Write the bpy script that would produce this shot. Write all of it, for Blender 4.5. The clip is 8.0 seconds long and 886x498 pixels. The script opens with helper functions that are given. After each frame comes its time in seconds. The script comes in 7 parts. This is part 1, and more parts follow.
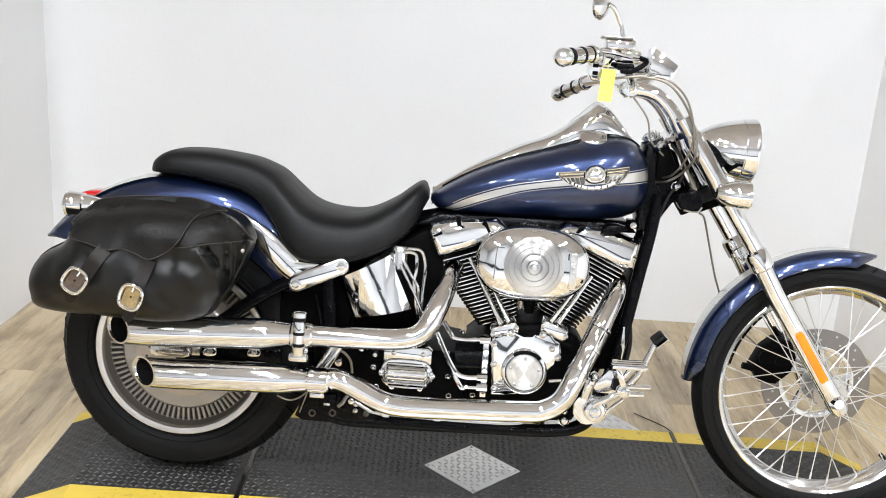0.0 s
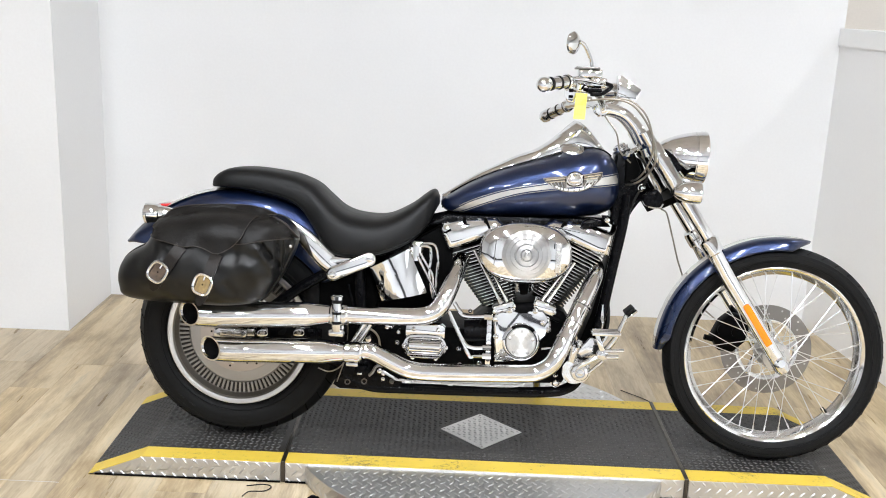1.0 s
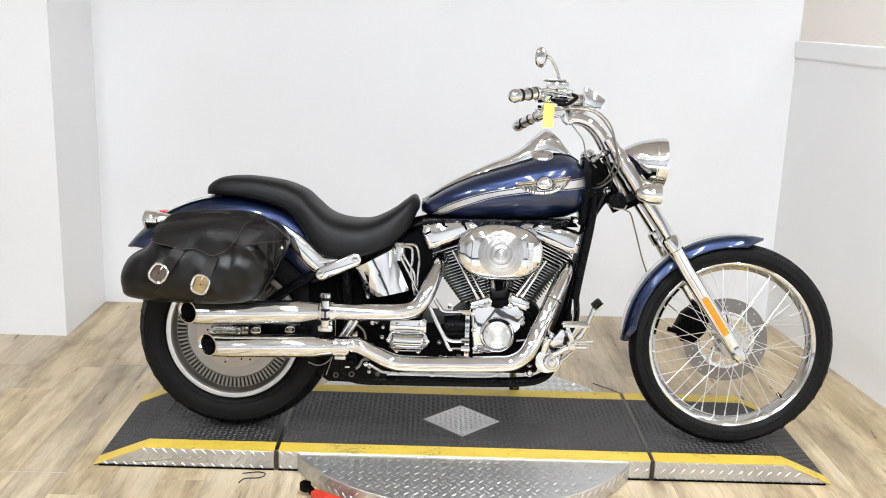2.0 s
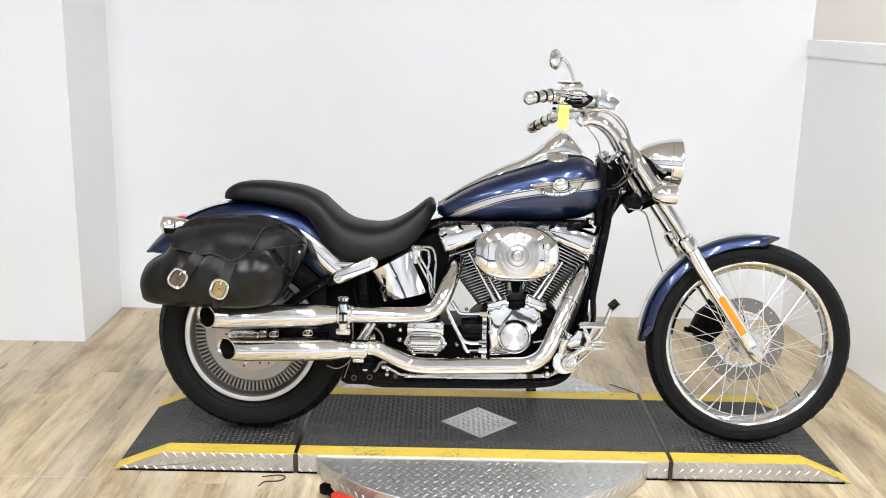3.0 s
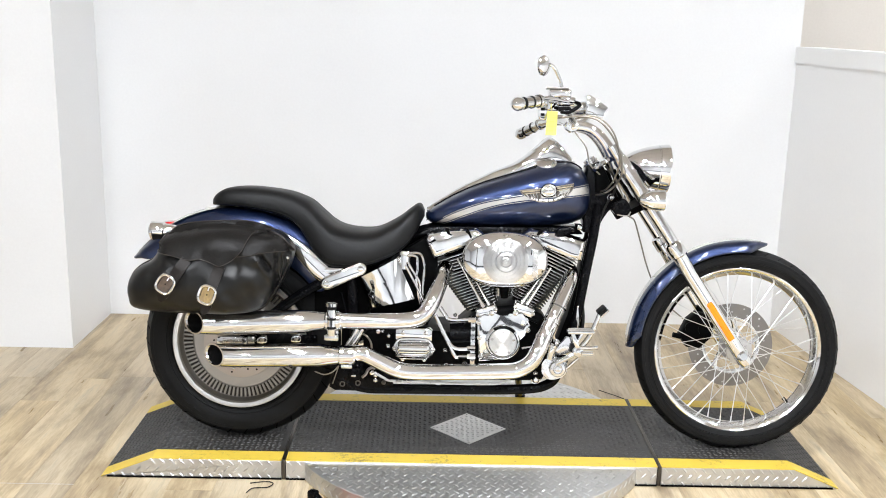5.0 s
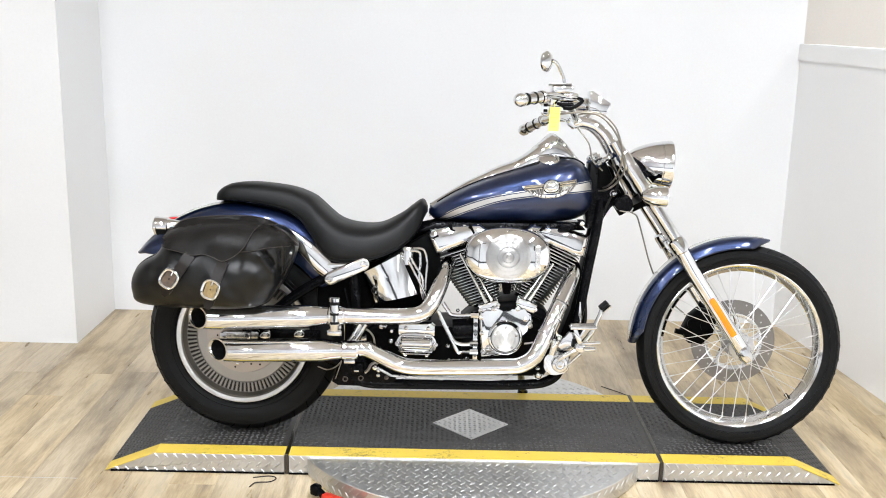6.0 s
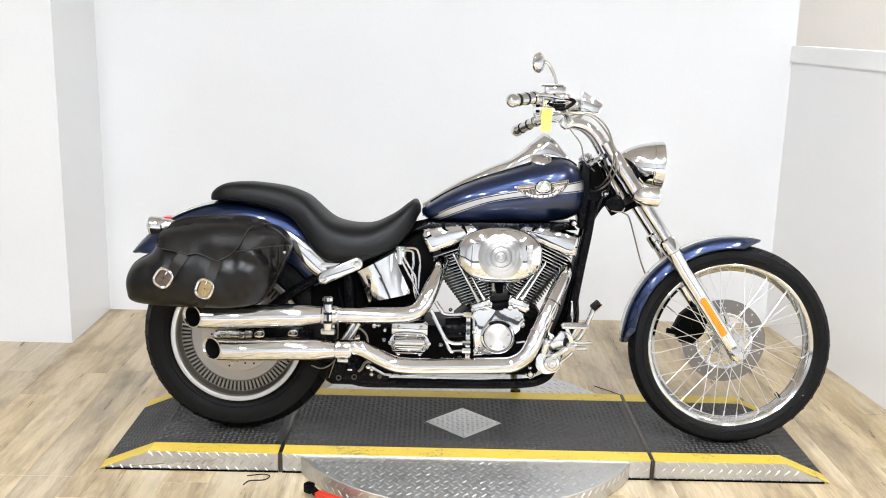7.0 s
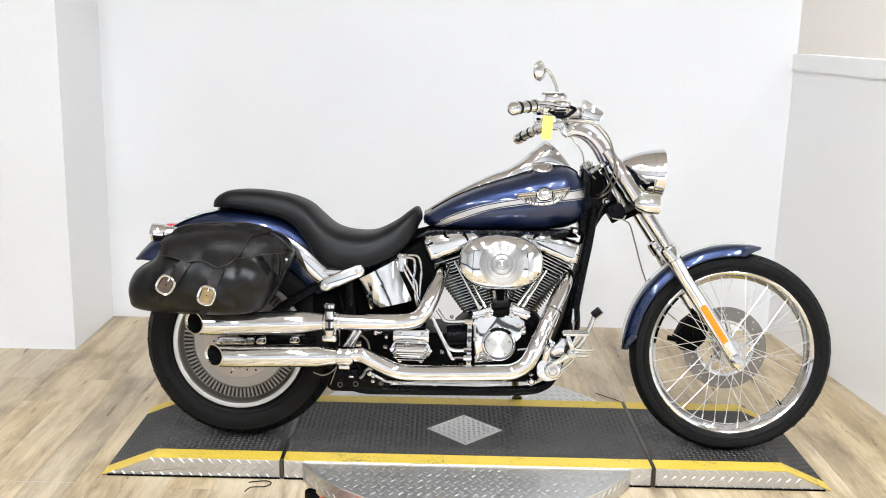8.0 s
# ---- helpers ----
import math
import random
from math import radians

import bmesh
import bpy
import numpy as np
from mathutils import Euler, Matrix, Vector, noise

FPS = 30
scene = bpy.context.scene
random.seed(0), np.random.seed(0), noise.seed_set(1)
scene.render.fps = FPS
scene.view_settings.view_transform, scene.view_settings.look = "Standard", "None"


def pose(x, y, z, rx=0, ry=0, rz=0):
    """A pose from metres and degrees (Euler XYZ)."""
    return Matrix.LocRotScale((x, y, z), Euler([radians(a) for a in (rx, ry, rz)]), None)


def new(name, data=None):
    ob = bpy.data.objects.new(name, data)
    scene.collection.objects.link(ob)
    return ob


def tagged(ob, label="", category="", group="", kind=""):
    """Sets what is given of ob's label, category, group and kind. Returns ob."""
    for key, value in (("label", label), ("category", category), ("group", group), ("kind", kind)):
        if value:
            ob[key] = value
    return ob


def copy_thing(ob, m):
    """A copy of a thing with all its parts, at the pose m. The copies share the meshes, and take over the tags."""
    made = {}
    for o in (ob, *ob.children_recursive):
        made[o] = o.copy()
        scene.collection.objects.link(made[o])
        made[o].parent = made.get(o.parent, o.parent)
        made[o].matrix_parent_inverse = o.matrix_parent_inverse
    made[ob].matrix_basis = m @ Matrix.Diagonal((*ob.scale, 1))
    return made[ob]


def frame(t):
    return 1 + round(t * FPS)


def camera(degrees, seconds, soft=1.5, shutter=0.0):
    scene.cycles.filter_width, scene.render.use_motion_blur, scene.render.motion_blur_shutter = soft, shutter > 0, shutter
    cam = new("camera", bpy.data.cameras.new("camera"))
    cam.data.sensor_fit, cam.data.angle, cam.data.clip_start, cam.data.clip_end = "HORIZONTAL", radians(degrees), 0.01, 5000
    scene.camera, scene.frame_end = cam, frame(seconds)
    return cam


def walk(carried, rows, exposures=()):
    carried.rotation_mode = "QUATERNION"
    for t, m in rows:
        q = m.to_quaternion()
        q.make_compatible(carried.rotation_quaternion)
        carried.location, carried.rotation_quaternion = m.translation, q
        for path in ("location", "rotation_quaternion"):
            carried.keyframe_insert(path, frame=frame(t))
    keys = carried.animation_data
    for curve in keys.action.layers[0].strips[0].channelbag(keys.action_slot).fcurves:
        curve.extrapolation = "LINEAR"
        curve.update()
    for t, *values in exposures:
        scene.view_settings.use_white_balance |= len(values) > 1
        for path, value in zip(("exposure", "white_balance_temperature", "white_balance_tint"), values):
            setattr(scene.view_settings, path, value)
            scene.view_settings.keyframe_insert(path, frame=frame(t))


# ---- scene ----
cam = camera(48.3, 8.0, soft=1.0)
ROWS = [  # seconds, x, y, z, yaw, pitch, roll
    (0.0, -0.081, -2.401, 1.446, -0.37, -16.56, 3.93),
    (0.5, -0.135, -2.716, 1.460, -1.53, -16.67, 2.37),
    (1.0, -0.078, -2.959, 1.485, 0.29, -14.60, 2.39),
    (1.5, -0.031, -3.122, 1.496, 0.44, -14.13, 2.80),
    (1.7, -0.056, -3.157, 1.502, -0.96, -13.75, 2.08),
    (2.8, -0.086, -3.211, 1.497, -0.02, -13.93, 1.29),
    (3.0, -0.091, -3.202, 1.502, -0.14, -13.63, 1.18),
    (3.5, -0.084, -3.196, 1.500, 0.01, -13.11, 1.23),
    (4.0, -0.094, -3.200, 1.496, -0.42, -13.34, 1.26),
    (4.5, -0.087, -3.201, 1.502, -0.71, -13.20, 1.29),
    (6.0, -0.077, -3.212, 1.493, -0.40, -13.34, 1.36),
    (6.5, -0.074, -3.222, 1.497, -0.60, -13.17, 1.35),
    (7.0, -0.066, -3.235, 1.492, -0.62, -13.24, 1.47),
    (7.5, -0.061, -3.246, 1.495, -0.79, -13.00, 1.56),
    (8.0, -0.056, -3.246, 1.494, -0.35, -12.81, 1.45),
]
EXPO = [(0.0, -0.05), (1.5, -0.08), (3.5, -0.03), (4.5, 0.04), (6.0, 0.03), (7.0, 0.02), (8.0, -0.02)]
walk(cam, [(t, pose(x, y, z, 90 + pitch, 0, yaw) @ pose(0, 0, 0, 0, 0, roll)) for t, x, y, z, yaw, pitch, roll in ROWS], EXPO)

# ---- light ----
world = bpy.data.worlds.new("room_air")
scene.world = world
world.use_nodes = True
world.node_tree.nodes["Background"].inputs[0].default_value = (0.9, 0.95, 1.0, 1)
world.node_tree.nodes["Background"].inputs[1].default_value = 0.05


# ---- materials ----
def nodes_of(name):
    m = bpy.data.materials.new(name)
    m.use_nodes = True
    return m, m.node_tree, m.node_tree.nodes["Principled BSDF"]


def coords(nt, scale=(1, 1, 1), turn=0.0, kind="Object"):
    tc = nt.nodes.new("ShaderNodeTexCoord")
    mp = nt.nodes.new("ShaderNodeMapping")
    mp.inputs["Scale"].default_value = scale
    mp.inputs["Rotation"].default_value = (0, 0, radians(turn))
    nt.links.new(tc.outputs[kind], mp.inputs[0])
    return mp.outputs[0]


def ramp(nt, fac, stops):
    r = nt.nodes.new("ShaderNodeValToRGB")
    while len(r.color_ramp.elements) < len(stops):
        r.color_ramp.elements.new(0.5)
    for e, (p, c) in zip(r.color_ramp.elements, stops):
        e.position, e.color = p, (*c, 1) if len(c) == 3 else c
    nt.links.new(fac, r.inputs[0])
    return r.outputs[0]


def noise_of(nt, vec, scale, detail=4.0, rough=0.55):
    n = nt.nodes.new("ShaderNodeTexNoise")
    n.inputs["Scale"].default_value, n.inputs["Detail"].default_value, n.inputs["Roughness"].default_value = scale, detail, rough
    nt.links.new(vec, n.inputs["Vector"])
    return n.outputs["Fac"]


def bump_of(nt, bsdf, height, strength, distance):
    b = nt.nodes.new("ShaderNodeBump")
    b.inputs["Strength"].default_value, b.inputs["Distance"].default_value = strength, distance
    nt.links.new(height, b.inputs["Height"])
    nt.links.new(b.outputs[0], bsdf.inputs["Normal"])


def surface(name, color, dark=None, rough=0.5, rough2=None, metal=0.0, grain=40.0, blot=6.0, bump=0.1, depth=0.001, coat=0.0, spec=0.5):
    """Two scales of variation in colour, gloss and relief."""
    m, nt, p = nodes_of(name)
    vec = coords(nt)
    fine, wide = noise_of(nt, vec, grain, 5), noise_of(nt, vec, blot, 3)
    mix = nt.nodes.new("ShaderNodeMath")
    mix.operation = "MULTIPLY_ADD"
    nt.links.new(fine, mix.inputs[0])
    mix.inputs[1].default_value = 0.45
    sc = nt.nodes.new("ShaderNodeMath")
    sc.operation = "MULTIPLY"
    nt.links.new(wide, sc.inputs[0])
    sc.inputs[1].default_value = 0.55
    nt.links.new(sc.outputs[0], mix.inputs[2])
    dark = dark or tuple(c * 0.8 for c in color)
    nt.links.new(ramp(nt, mix.outputs[0], [(0.33, dark), (0.62, color)]), p.inputs["Base Color"])
    rough2 = rough if rough2 is None else rough2
    nt.links.new(ramp(nt, wide, [(0.3, (rough,) * 3), (0.7, (rough2,) * 3)]), p.inputs["Roughness"])
    p.inputs["Metallic"].default_value = metal
    p.inputs["Coat Weight"].default_value = coat
    p.inputs["Coat Roughness"].default_value = 0.03
    p.inputs["Specular IOR Level"].default_value = spec
    if bump:
        bump_of(nt, p, fine, bump, depth)
    return m


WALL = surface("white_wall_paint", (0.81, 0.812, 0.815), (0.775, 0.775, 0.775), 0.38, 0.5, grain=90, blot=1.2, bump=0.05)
# wall white with extra light put into the colour, for the partition
BRIGHTWALL = surface("light_lifted_wall_paint", (0.9, 0.9, 0.9), (0.87, 0.87, 0.87), 0.36, 0.46, grain=90, blot=1.2, bump=0.05)
GREYWALL = surface("showroom_wall_paint", (0.66, 0.655, 0.65), (0.6, 0.595, 0.59), 0.6, grain=80, blot=1.0, bump=0.05)
DARKBAND = surface("unseen_dark_band", (0.05, 0.05, 0.053), (0.035, 0.035, 0.037), 0.5, grain=80, blot=1.0, bump=0.05)
PALEGREY = surface("plain_pale_grey", (0.6, 0.6, 0.6), (0.5, 0.5, 0.5), 0.35, 0.45, grain=30, blot=2.0, bump=0.05)
BEIGE = surface("beige_wall_paint", (0.77, 0.73, 0.68), (0.72, 0.68, 0.63), 0.6, grain=80, blot=1.0, bump=0.05)
CEIL = surface("ceiling_paint", (0.62, 0.57, 0.52), (0.56, 0.515, 0.47), 0.8, grain=60, blot=1.5, bump=0.1)


def lamp_material(name, color, power):
    m, nt, p = nodes_of(name)
    p.inputs["Base Color"].default_value = (0.9, 0.9, 0.9, 1)
    p.inputs["Emission Color"].default_value = (*color, 1)
    p.inputs["Emission Strength"].default_value = power
    return m


LAMP = lamp_material("lit_diffuser", (0.93, 0.98, 1.05), 555.0)


def plank_material():
    m, nt, p = nodes_of("oak_plank")
    info = nt.nodes.new("ShaderNodeObjectInfo")
    tc = nt.nodes.new("ShaderNodeTexCoord")
    off = nt.nodes.new("ShaderNodeVectorMath")
    off.operation = "MULTIPLY_ADD"
    comb = nt.nodes.new("ShaderNodeCombineXYZ")
    for k in range(3):
        nt.links.new(info.outputs["Random"], comb.inputs[k])
    nt.links.new(comb.outputs[0], off.inputs[0])
    off.inputs[1].default_value = (37.0, 91.0, 13.0)
    nt.links.new(tc.outputs["Object"], off.inputs[2])
    mp = nt.nodes.new("ShaderNodeMapping")
    mp.inputs["Scale"].default_value = (1.0, 9.0, 1.0)
    nt.links.new(off.outputs[0], mp.inputs[0])
    strip = noise_of(nt, mp.outputs[0], 1.2, 2, 0.5)
    wide = noise_of(nt, mp.outputs[0], 2.6, 4, 0.6)
    fine = noise_of(nt, mp.outputs[0], 15.0, 5, 0.65)
    total = None
    for part_of, share in ((strip, 0.42), (wide, 0.36), (fine, 0.22)):
        mix = nt.nodes.new("ShaderNodeMath")
        mix.operation = "MULTIPLY_ADD"
        nt.links.new(part_of, mix.inputs[0])
        mix.inputs[1].default_value, mix.inputs[2].default_value = share, 0.0
        if total:
            nt.links.new(total, mix.inputs[2])
        total = mix.outputs[0]
    tone = ramp(nt, total, [(0.33, (0.2, 0.145, 0.088)), (0.42, (0.335, 0.255, 0.155)), (0.49, (0.45, 0.35, 0.212)), (0.56, (0.56, 0.455, 0.295)), (0.66, (0.40, 0.345, 0.25))])
    hue = nt.nodes.new("ShaderNodeHueSaturation")
    for socket, lo, hi, times in (("Value", 0.92, 1.08, 1.0), ("Saturation", 0.86, 1.1, 7.3)):
        turn = nt.nodes.new("ShaderNodeMath")
        turn.operation = "MULTIPLY"
        turn.inputs[1].default_value = times
        nt.links.new(info.outputs["Random"], turn.inputs[0])
        frac = nt.nodes.new("ShaderNodeMath")
        frac.operation = "FRACT"
        nt.links.new(turn.outputs[0], frac.inputs[0])
        val = nt.nodes.new("ShaderNodeMapRange")
        val.inputs["To Min"].default_value, val.inputs["To Max"].default_value = lo, hi
        nt.links.new(frac.outputs[0], val.inputs["Value"])
        nt.links.new(val.outputs[0], hue.inputs[socket])
    geo = nt.nodes.new("ShaderNodeNewGeometry")
    spread = nt.nodes.new("ShaderNodeMapping")
    spread.inputs["Scale"].default_value = (3.4, 1.3, 1.0)
    nt.links.new(geo.outputs["Position"], spread.inputs[0])
    stain = ramp(nt, noise_of(nt, spread.outputs[0], 2.0, 5, 0.62), [(0.34, (0.7, 0.665, 0.62)), (0.47, (0.98, 0.98, 0.98)), (0.7, (1.1, 1.1, 1.1))])
    soil = nt.nodes.new("ShaderNodeMix")
    soil.data_type, soil.blend_type = "RGBA", "MULTIPLY"
    soil.inputs["Factor"].default_value = 1.0
    nt.links.new(tone, soil.inputs[6])
    nt.links.new(stain, soil.inputs[7])
    nt.links.new(soil.outputs[2], hue.inputs["Color"])
    nt.links.new(hue.outputs[0], p.inputs["Base Color"])
    nt.links.new(ramp(nt, wide, [(0.3, (0.26,) * 3), (0.7, (0.42,) * 3)]), p.inputs["Roughness"])
    bump_of(nt, p, fine, 0.12, 0.0005)
    return m


OAK = plank_material()
JOINT = surface("dark_floor_joint", (0.2, 0.15, 0.09), None, 0.8, grain=50, bump=0)


def metal_material(name, color, rough, rough2, scratch=0.0, scale=(1, 1, 1), bump=0.02, grain=60):
    m, nt, p = nodes_of(name)
    vec = coords(nt, scale)
    fine, wide = noise_of(nt, vec, grain, 4), noise_of(nt, vec, 5.0, 3)
    nt.links.new(ramp(nt, wide, [(0.3, tuple(c * 0.93 for c in color)), (0.7, color)]), p.inputs["Base Color"])
    nt.links.new(ramp(nt, fine, [(0.35, (rough,) * 3), (0.7, (rough2,) * 3)]), p.inputs["Roughness"])
    p.inputs["Metallic"].default_value = 1.0
    if bump:
        bump_of(nt, p, fine, bump, 0.0004)
    return m


CHROME = metal_material("chrome", (0.79, 0.80, 0.81), 0.025, 0.06, bump=0.0)


def wavy_chrome(name, scale, strength):
    """Chrome over a slightly uneven pressing."""
    m, nt, p = nodes_of(name)
    p.inputs["Base Color"].default_value = (0.79, 0.80, 0.81, 1)
    p.inputs["Metallic"].default_value, p.inputs["Roughness"].default_value = 1.0, 0.04
    bump_of(nt, p, noise_of(nt, coords(nt, scale), 18, 0, 0.3), strength, 0.005)
    return m


WAVY = wavy_chrome("wavy_chrome", (2.2, 1.0, 0.9), 0.12)
STREAKY = wavy_chrome("streaky_chrome", (3.4, 1.0, 0.1), 0.6)
POLISHED = metal_material("polished_aluminium", (0.78, 0.785, 0.79), 0.12, 0.22, bump=0.0)
SPOKE = metal_material("bright_spoke_wire", (0.76, 0.765, 0.78), 0.28, 0.36, bump=0.0)
RIMLIP = metal_material("polished_rim_lip", (0.68, 0.675, 0.665), 0.28, 0.28, bump=0.0)
RIM = metal_material("plated_rim", (0.86, 0.865, 0.87), 0.07, 0.15, bump=0.0)
BRUSHED = metal_material("brushed_aluminium", (0.7, 0.69, 0.67), 0.2, 0.32, bump=0.0)


def spun_material(name, color, rough):
    """Lathe-turned metal: the highlight fans out from the centre."""
    m, nt, p = nodes_of(name)
    tan = nt.nodes.new("ShaderNodeTangent")
    tan.direction_type, tan.axis = "RADIAL", "Y"
    nt.links.new(tan.outputs[0], p.inputs["Tangent"])
    vec = coords(nt)
    nt.links.new(ramp(nt, noise_of(nt, vec, 120, 3), [(0.3, tuple(c * 0.9 for c in color)), (0.7, color)]), p.inputs["Base Color"])
    p.inputs["Metallic"].default_value = 1.0
    p.inputs["Roughness"].default_value = rough
    p.inputs["Anisotropic"].default_value = 0.95
    p.inputs["Anisotropic Rotation"].default_value = 0.25
    return m


SPUN = spun_material("spun_aluminium", (0.62, 0.615, 0.61), 0.3)
TURNED = spun_material("bright_turned_aluminium", (0.84, 0.84, 0.83), 0.34)
CAST = metal_material("satin_cast_aluminium", (0.38, 0.365, 0.345), 0.34, 0.38, bump=0.0)
SLOT = surface("shaded_casting", (0.03, 0.027, 0.024), None, 0.5, 0.6, grain=60, bump=0.0, spec=0.2)
ROTOR = metal_material("rear_disc_steel", (0.44, 0.39, 0.35), 0.28, 0.33, bump=0.0)
DISC = metal_material("ground_disc_steel", (0.24, 0.225, 0.21), 0.3, 0.36, bump=0.0)
DARKSTEEL = metal_material("dark_steel_strip", (0.1, 0.09, 0.08), 0.3, 0.5, bump=0.05)
STEEL = metal_material("brake_disc_steel", (0.52, 0.51, 0.5), 0.26, 0.4, bump=0.03)
PLATE = metal_material("bare_tread_plate", (0.64, 0.635, 0.625), 0.42, 0.58, bump=0.05, grain=35)
BROWN = surface("brown_buckle_leather", (0.02, 0.016, 0.013), (0.009, 0.007, 0.006), 0.38, 0.5, grain=120, bump=0.2, spec=0.22)
TAN = surface("tan_buckle_leather", (0.1, 0.066, 0.042), (0.04, 0.027, 0.019), 0.45, 0.6, grain=120, blot=40, bump=0.3)
LUGPLATE = metal_material("worn_plate_bars", (0.66, 0.66, 0.655), 0.36, 0.52, bump=0.04, grain=35)
GOLDTAN = surface("golden_tan_leather", (0.3, 0.21, 0.085), (0.15, 0.1, 0.045), 0.42, 0.55, grain=120, blot=40, bump=0.3)


def paint_material(name, base, flake, grain):
    m, nt, p = nodes_of(name)
    vec = coords(nt)
    cell = noise_of(nt, vec, grain, 2)
    wide = noise_of(nt, vec, 3.0, 2)
    nt.links.new(ramp(nt, cell, [(0.35, base), (0.75, flake)]), p.inputs["Base Color"])
    nt.links.new(ramp(nt, wide, [(0.3, (0.26,) * 3), (0.7, (0.32,) * 3)]), p.inputs["Roughness"])
    p.inputs["Metallic"].default_value = 0.75
    p.inputs["Coat Weight"].default_value = 1.0
    p.inputs["Coat Roughness"].default_value = 0.02
    return m


BLUE = paint_material("dark_blue_metallic_paint", (0.006, 0.0135, 0.047), (0.0148, 0.032, 0.098), 900)
SILVER = paint_material("silver_stripe_paint", (0.5, 0.49, 0.46), (0.66, 0.65, 0.62), 900)
BLACK = surface("black_gloss_paint", (0.0025, 0.0025, 0.003), None, 0.16, 0.28, grain=80, bump=0.0, spec=0.09)
ENGINE = surface("black_wrinkle_paint", (0.002, 0.002, 0.002), None, 0.4, 0.55, grain=400, bump=0.2, depth=0.0004, spec=0.025)
RUBBER = surface("tyre_rubber", (0.0068, 0.0068, 0.007), (0.0038, 0.0038, 0.0038), 0.5, 0.66, grain=120, blot=9, bump=0.2, depth=0.0006, spec=0.14)
VINYL = surface("black_seat_vinyl", (0.006, 0.006, 0.006), (0.004, 0.004, 0.004), 0.42, 0.52, grain=330, blot=12, bump=0.3, depth=0.0005, spec=0.2)
FLAPSKIN = surface("worn_brown_black_leather", (0.011, 0.0097, 0.0088), (0.005, 0.0045, 0.004), 0.4, 0.54, grain=120, blot=10, bump=0.5, depth=0.0016, spec=0.17)

def hide_material(name, color, dark, rough, fold, spec):
    """Leather: fine grain over long soft folds."""
    m, nt, p = nodes_of(name)
    vec = coords(nt, (1.0, 1.0, 0.55))
    fine, wide = noise_of(nt, vec, 190, 4), noise_of(nt, vec, 8, 1, 0.4)
    nt.links.new(ramp(nt, wide, [(0.35, dark), (0.65, color)]), p.inputs["Base Color"])
    nt.links.new(ramp(nt, fine, [(0.3, (rough,) * 3), (0.7, (rough + 0.12,) * 3)]), p.inputs["Roughness"])
    p.inputs["Specular IOR Level"].default_value = spec
    low = nt.nodes.new("ShaderNodeBump")
    low.inputs["Strength"].default_value, low.inputs["Distance"].default_value = fold, 0.02
    nt.links.new(wide, low.inputs["Height"])
    high = nt.nodes.new("ShaderNodeBump")
    high.inputs["Strength"].default_value, high.inputs["Distance"].default_value = 0.06, 0.0006
    nt.links.new(fine, high.inputs["Height"])
    nt.links.new(low.outputs[0], high.inputs["Normal"])
    nt.links.new(high.outputs[0], p.inputs["Normal"])
    return m


LEATHER = hide_material("black_bag_leather", (0.0055, 0.0053, 0.005), (0.003, 0.003, 0.003), 0.28, 0.85, 0.33)
THREAD = surface("brown_leather_edge", (0.03, 0.023, 0.018), None, 0.6, grain=200, bump=0.2)
ORANGE = surface("orange_reflector", (0.92, 0.26, 0.005), (0.8, 0.19, 0.003), 0.15, 0.25, grain=300, bump=0.15, depth=0.0004)
RED = surface("red_lens", (0.5, 0.01, 0.012), None, 0.12, 0.2, grain=150, bump=0.1, coat=0.5)
REDPAINT = surface("red_painted_steel", (0.6, 0.04, 0.02), None, 0.4, 0.5, grain=90, bump=0.1)
TAGPAPER = surface("yellow_card", (0.84, 0.76, 0.16), (0.78, 0.7, 0.13), 0.7, grain=150, bump=0.1)
CABLE = surface("black_cable_sheath", (0.011, 0.0105, 0.01), None, 0.5, 0.62, grain=120, bump=0.1, spec=0.2)
BRAID = metal_material("braided_hose", (0.3, 0.275, 0.235), 0.3, 0.45, bump=0.5, grain=500)
TREAD = surface("dark_grey_deck_paint", (0.035, 0.0322, 0.0297), (0.014, 0.0133, 0.0127), 0.38, 0.54, grain=60, blot=5, bump=0.15, spec=0.35)
# worn bars, with part of their highlight put into the paler colour
TREADLUG = surface("worn_highlit_deck_bar", (0.078, 0.0755, 0.073), (0.024, 0.0232, 0.0225), 0.33, 0.48, grain=50, blot=4, bump=0.1)


def scuffed_material(name, color, worn, bare):
    """Line paint rubbed through to the steel in spots."""
    m, nt, p = nodes_of(name)
    vec = coords(nt)
    wide, fine = noise_of(nt, vec, 9, 6, 0.7), noise_of(nt, vec, 70, 5, 0.7)
    mix = nt.nodes.new("ShaderNodeMath")
    mix.operation = "MULTIPLY_ADD"
    nt.links.new(fine, mix.inputs[0])
    mix.inputs[1].default_value = 0.5
    half = nt.nodes.new("ShaderNodeMath")
    half.operation = "MULTIPLY"
    half.inputs[1].default_value = 0.5
    nt.links.new(wide, half.inputs[0])
    nt.links.new(half.outputs[0], mix.inputs[2])
    nt.links.new(ramp(nt, mix.outputs[0], [(0.36, bare), (0.41, worn), (0.47, color), (0.7, tuple(c * 1.08 for c in color))]), p.inputs["Base Color"])
    nt.links.new(ramp(nt, fine, [(0.3, (0.42,) * 3), (0.7, (0.6,) * 3)]), p.inputs["Roughness"])
    bump_of(nt, p, mix.outputs[0], 0.25, 0.001)
    return m


YELLOW = scuffed_material("yellow_line_paint", (0.64, 0.46, 0.06), (0.42, 0.31, 0.05), (0.07, 0.06, 0.04))
# soot in the bores; in grooves and holes the black stands in for shade
PIPEHOLE = surface("soot_and_recess_black", (0.004, 0.004, 0.004), None, 0.8, grain=60, bump=0, spec=0.05)


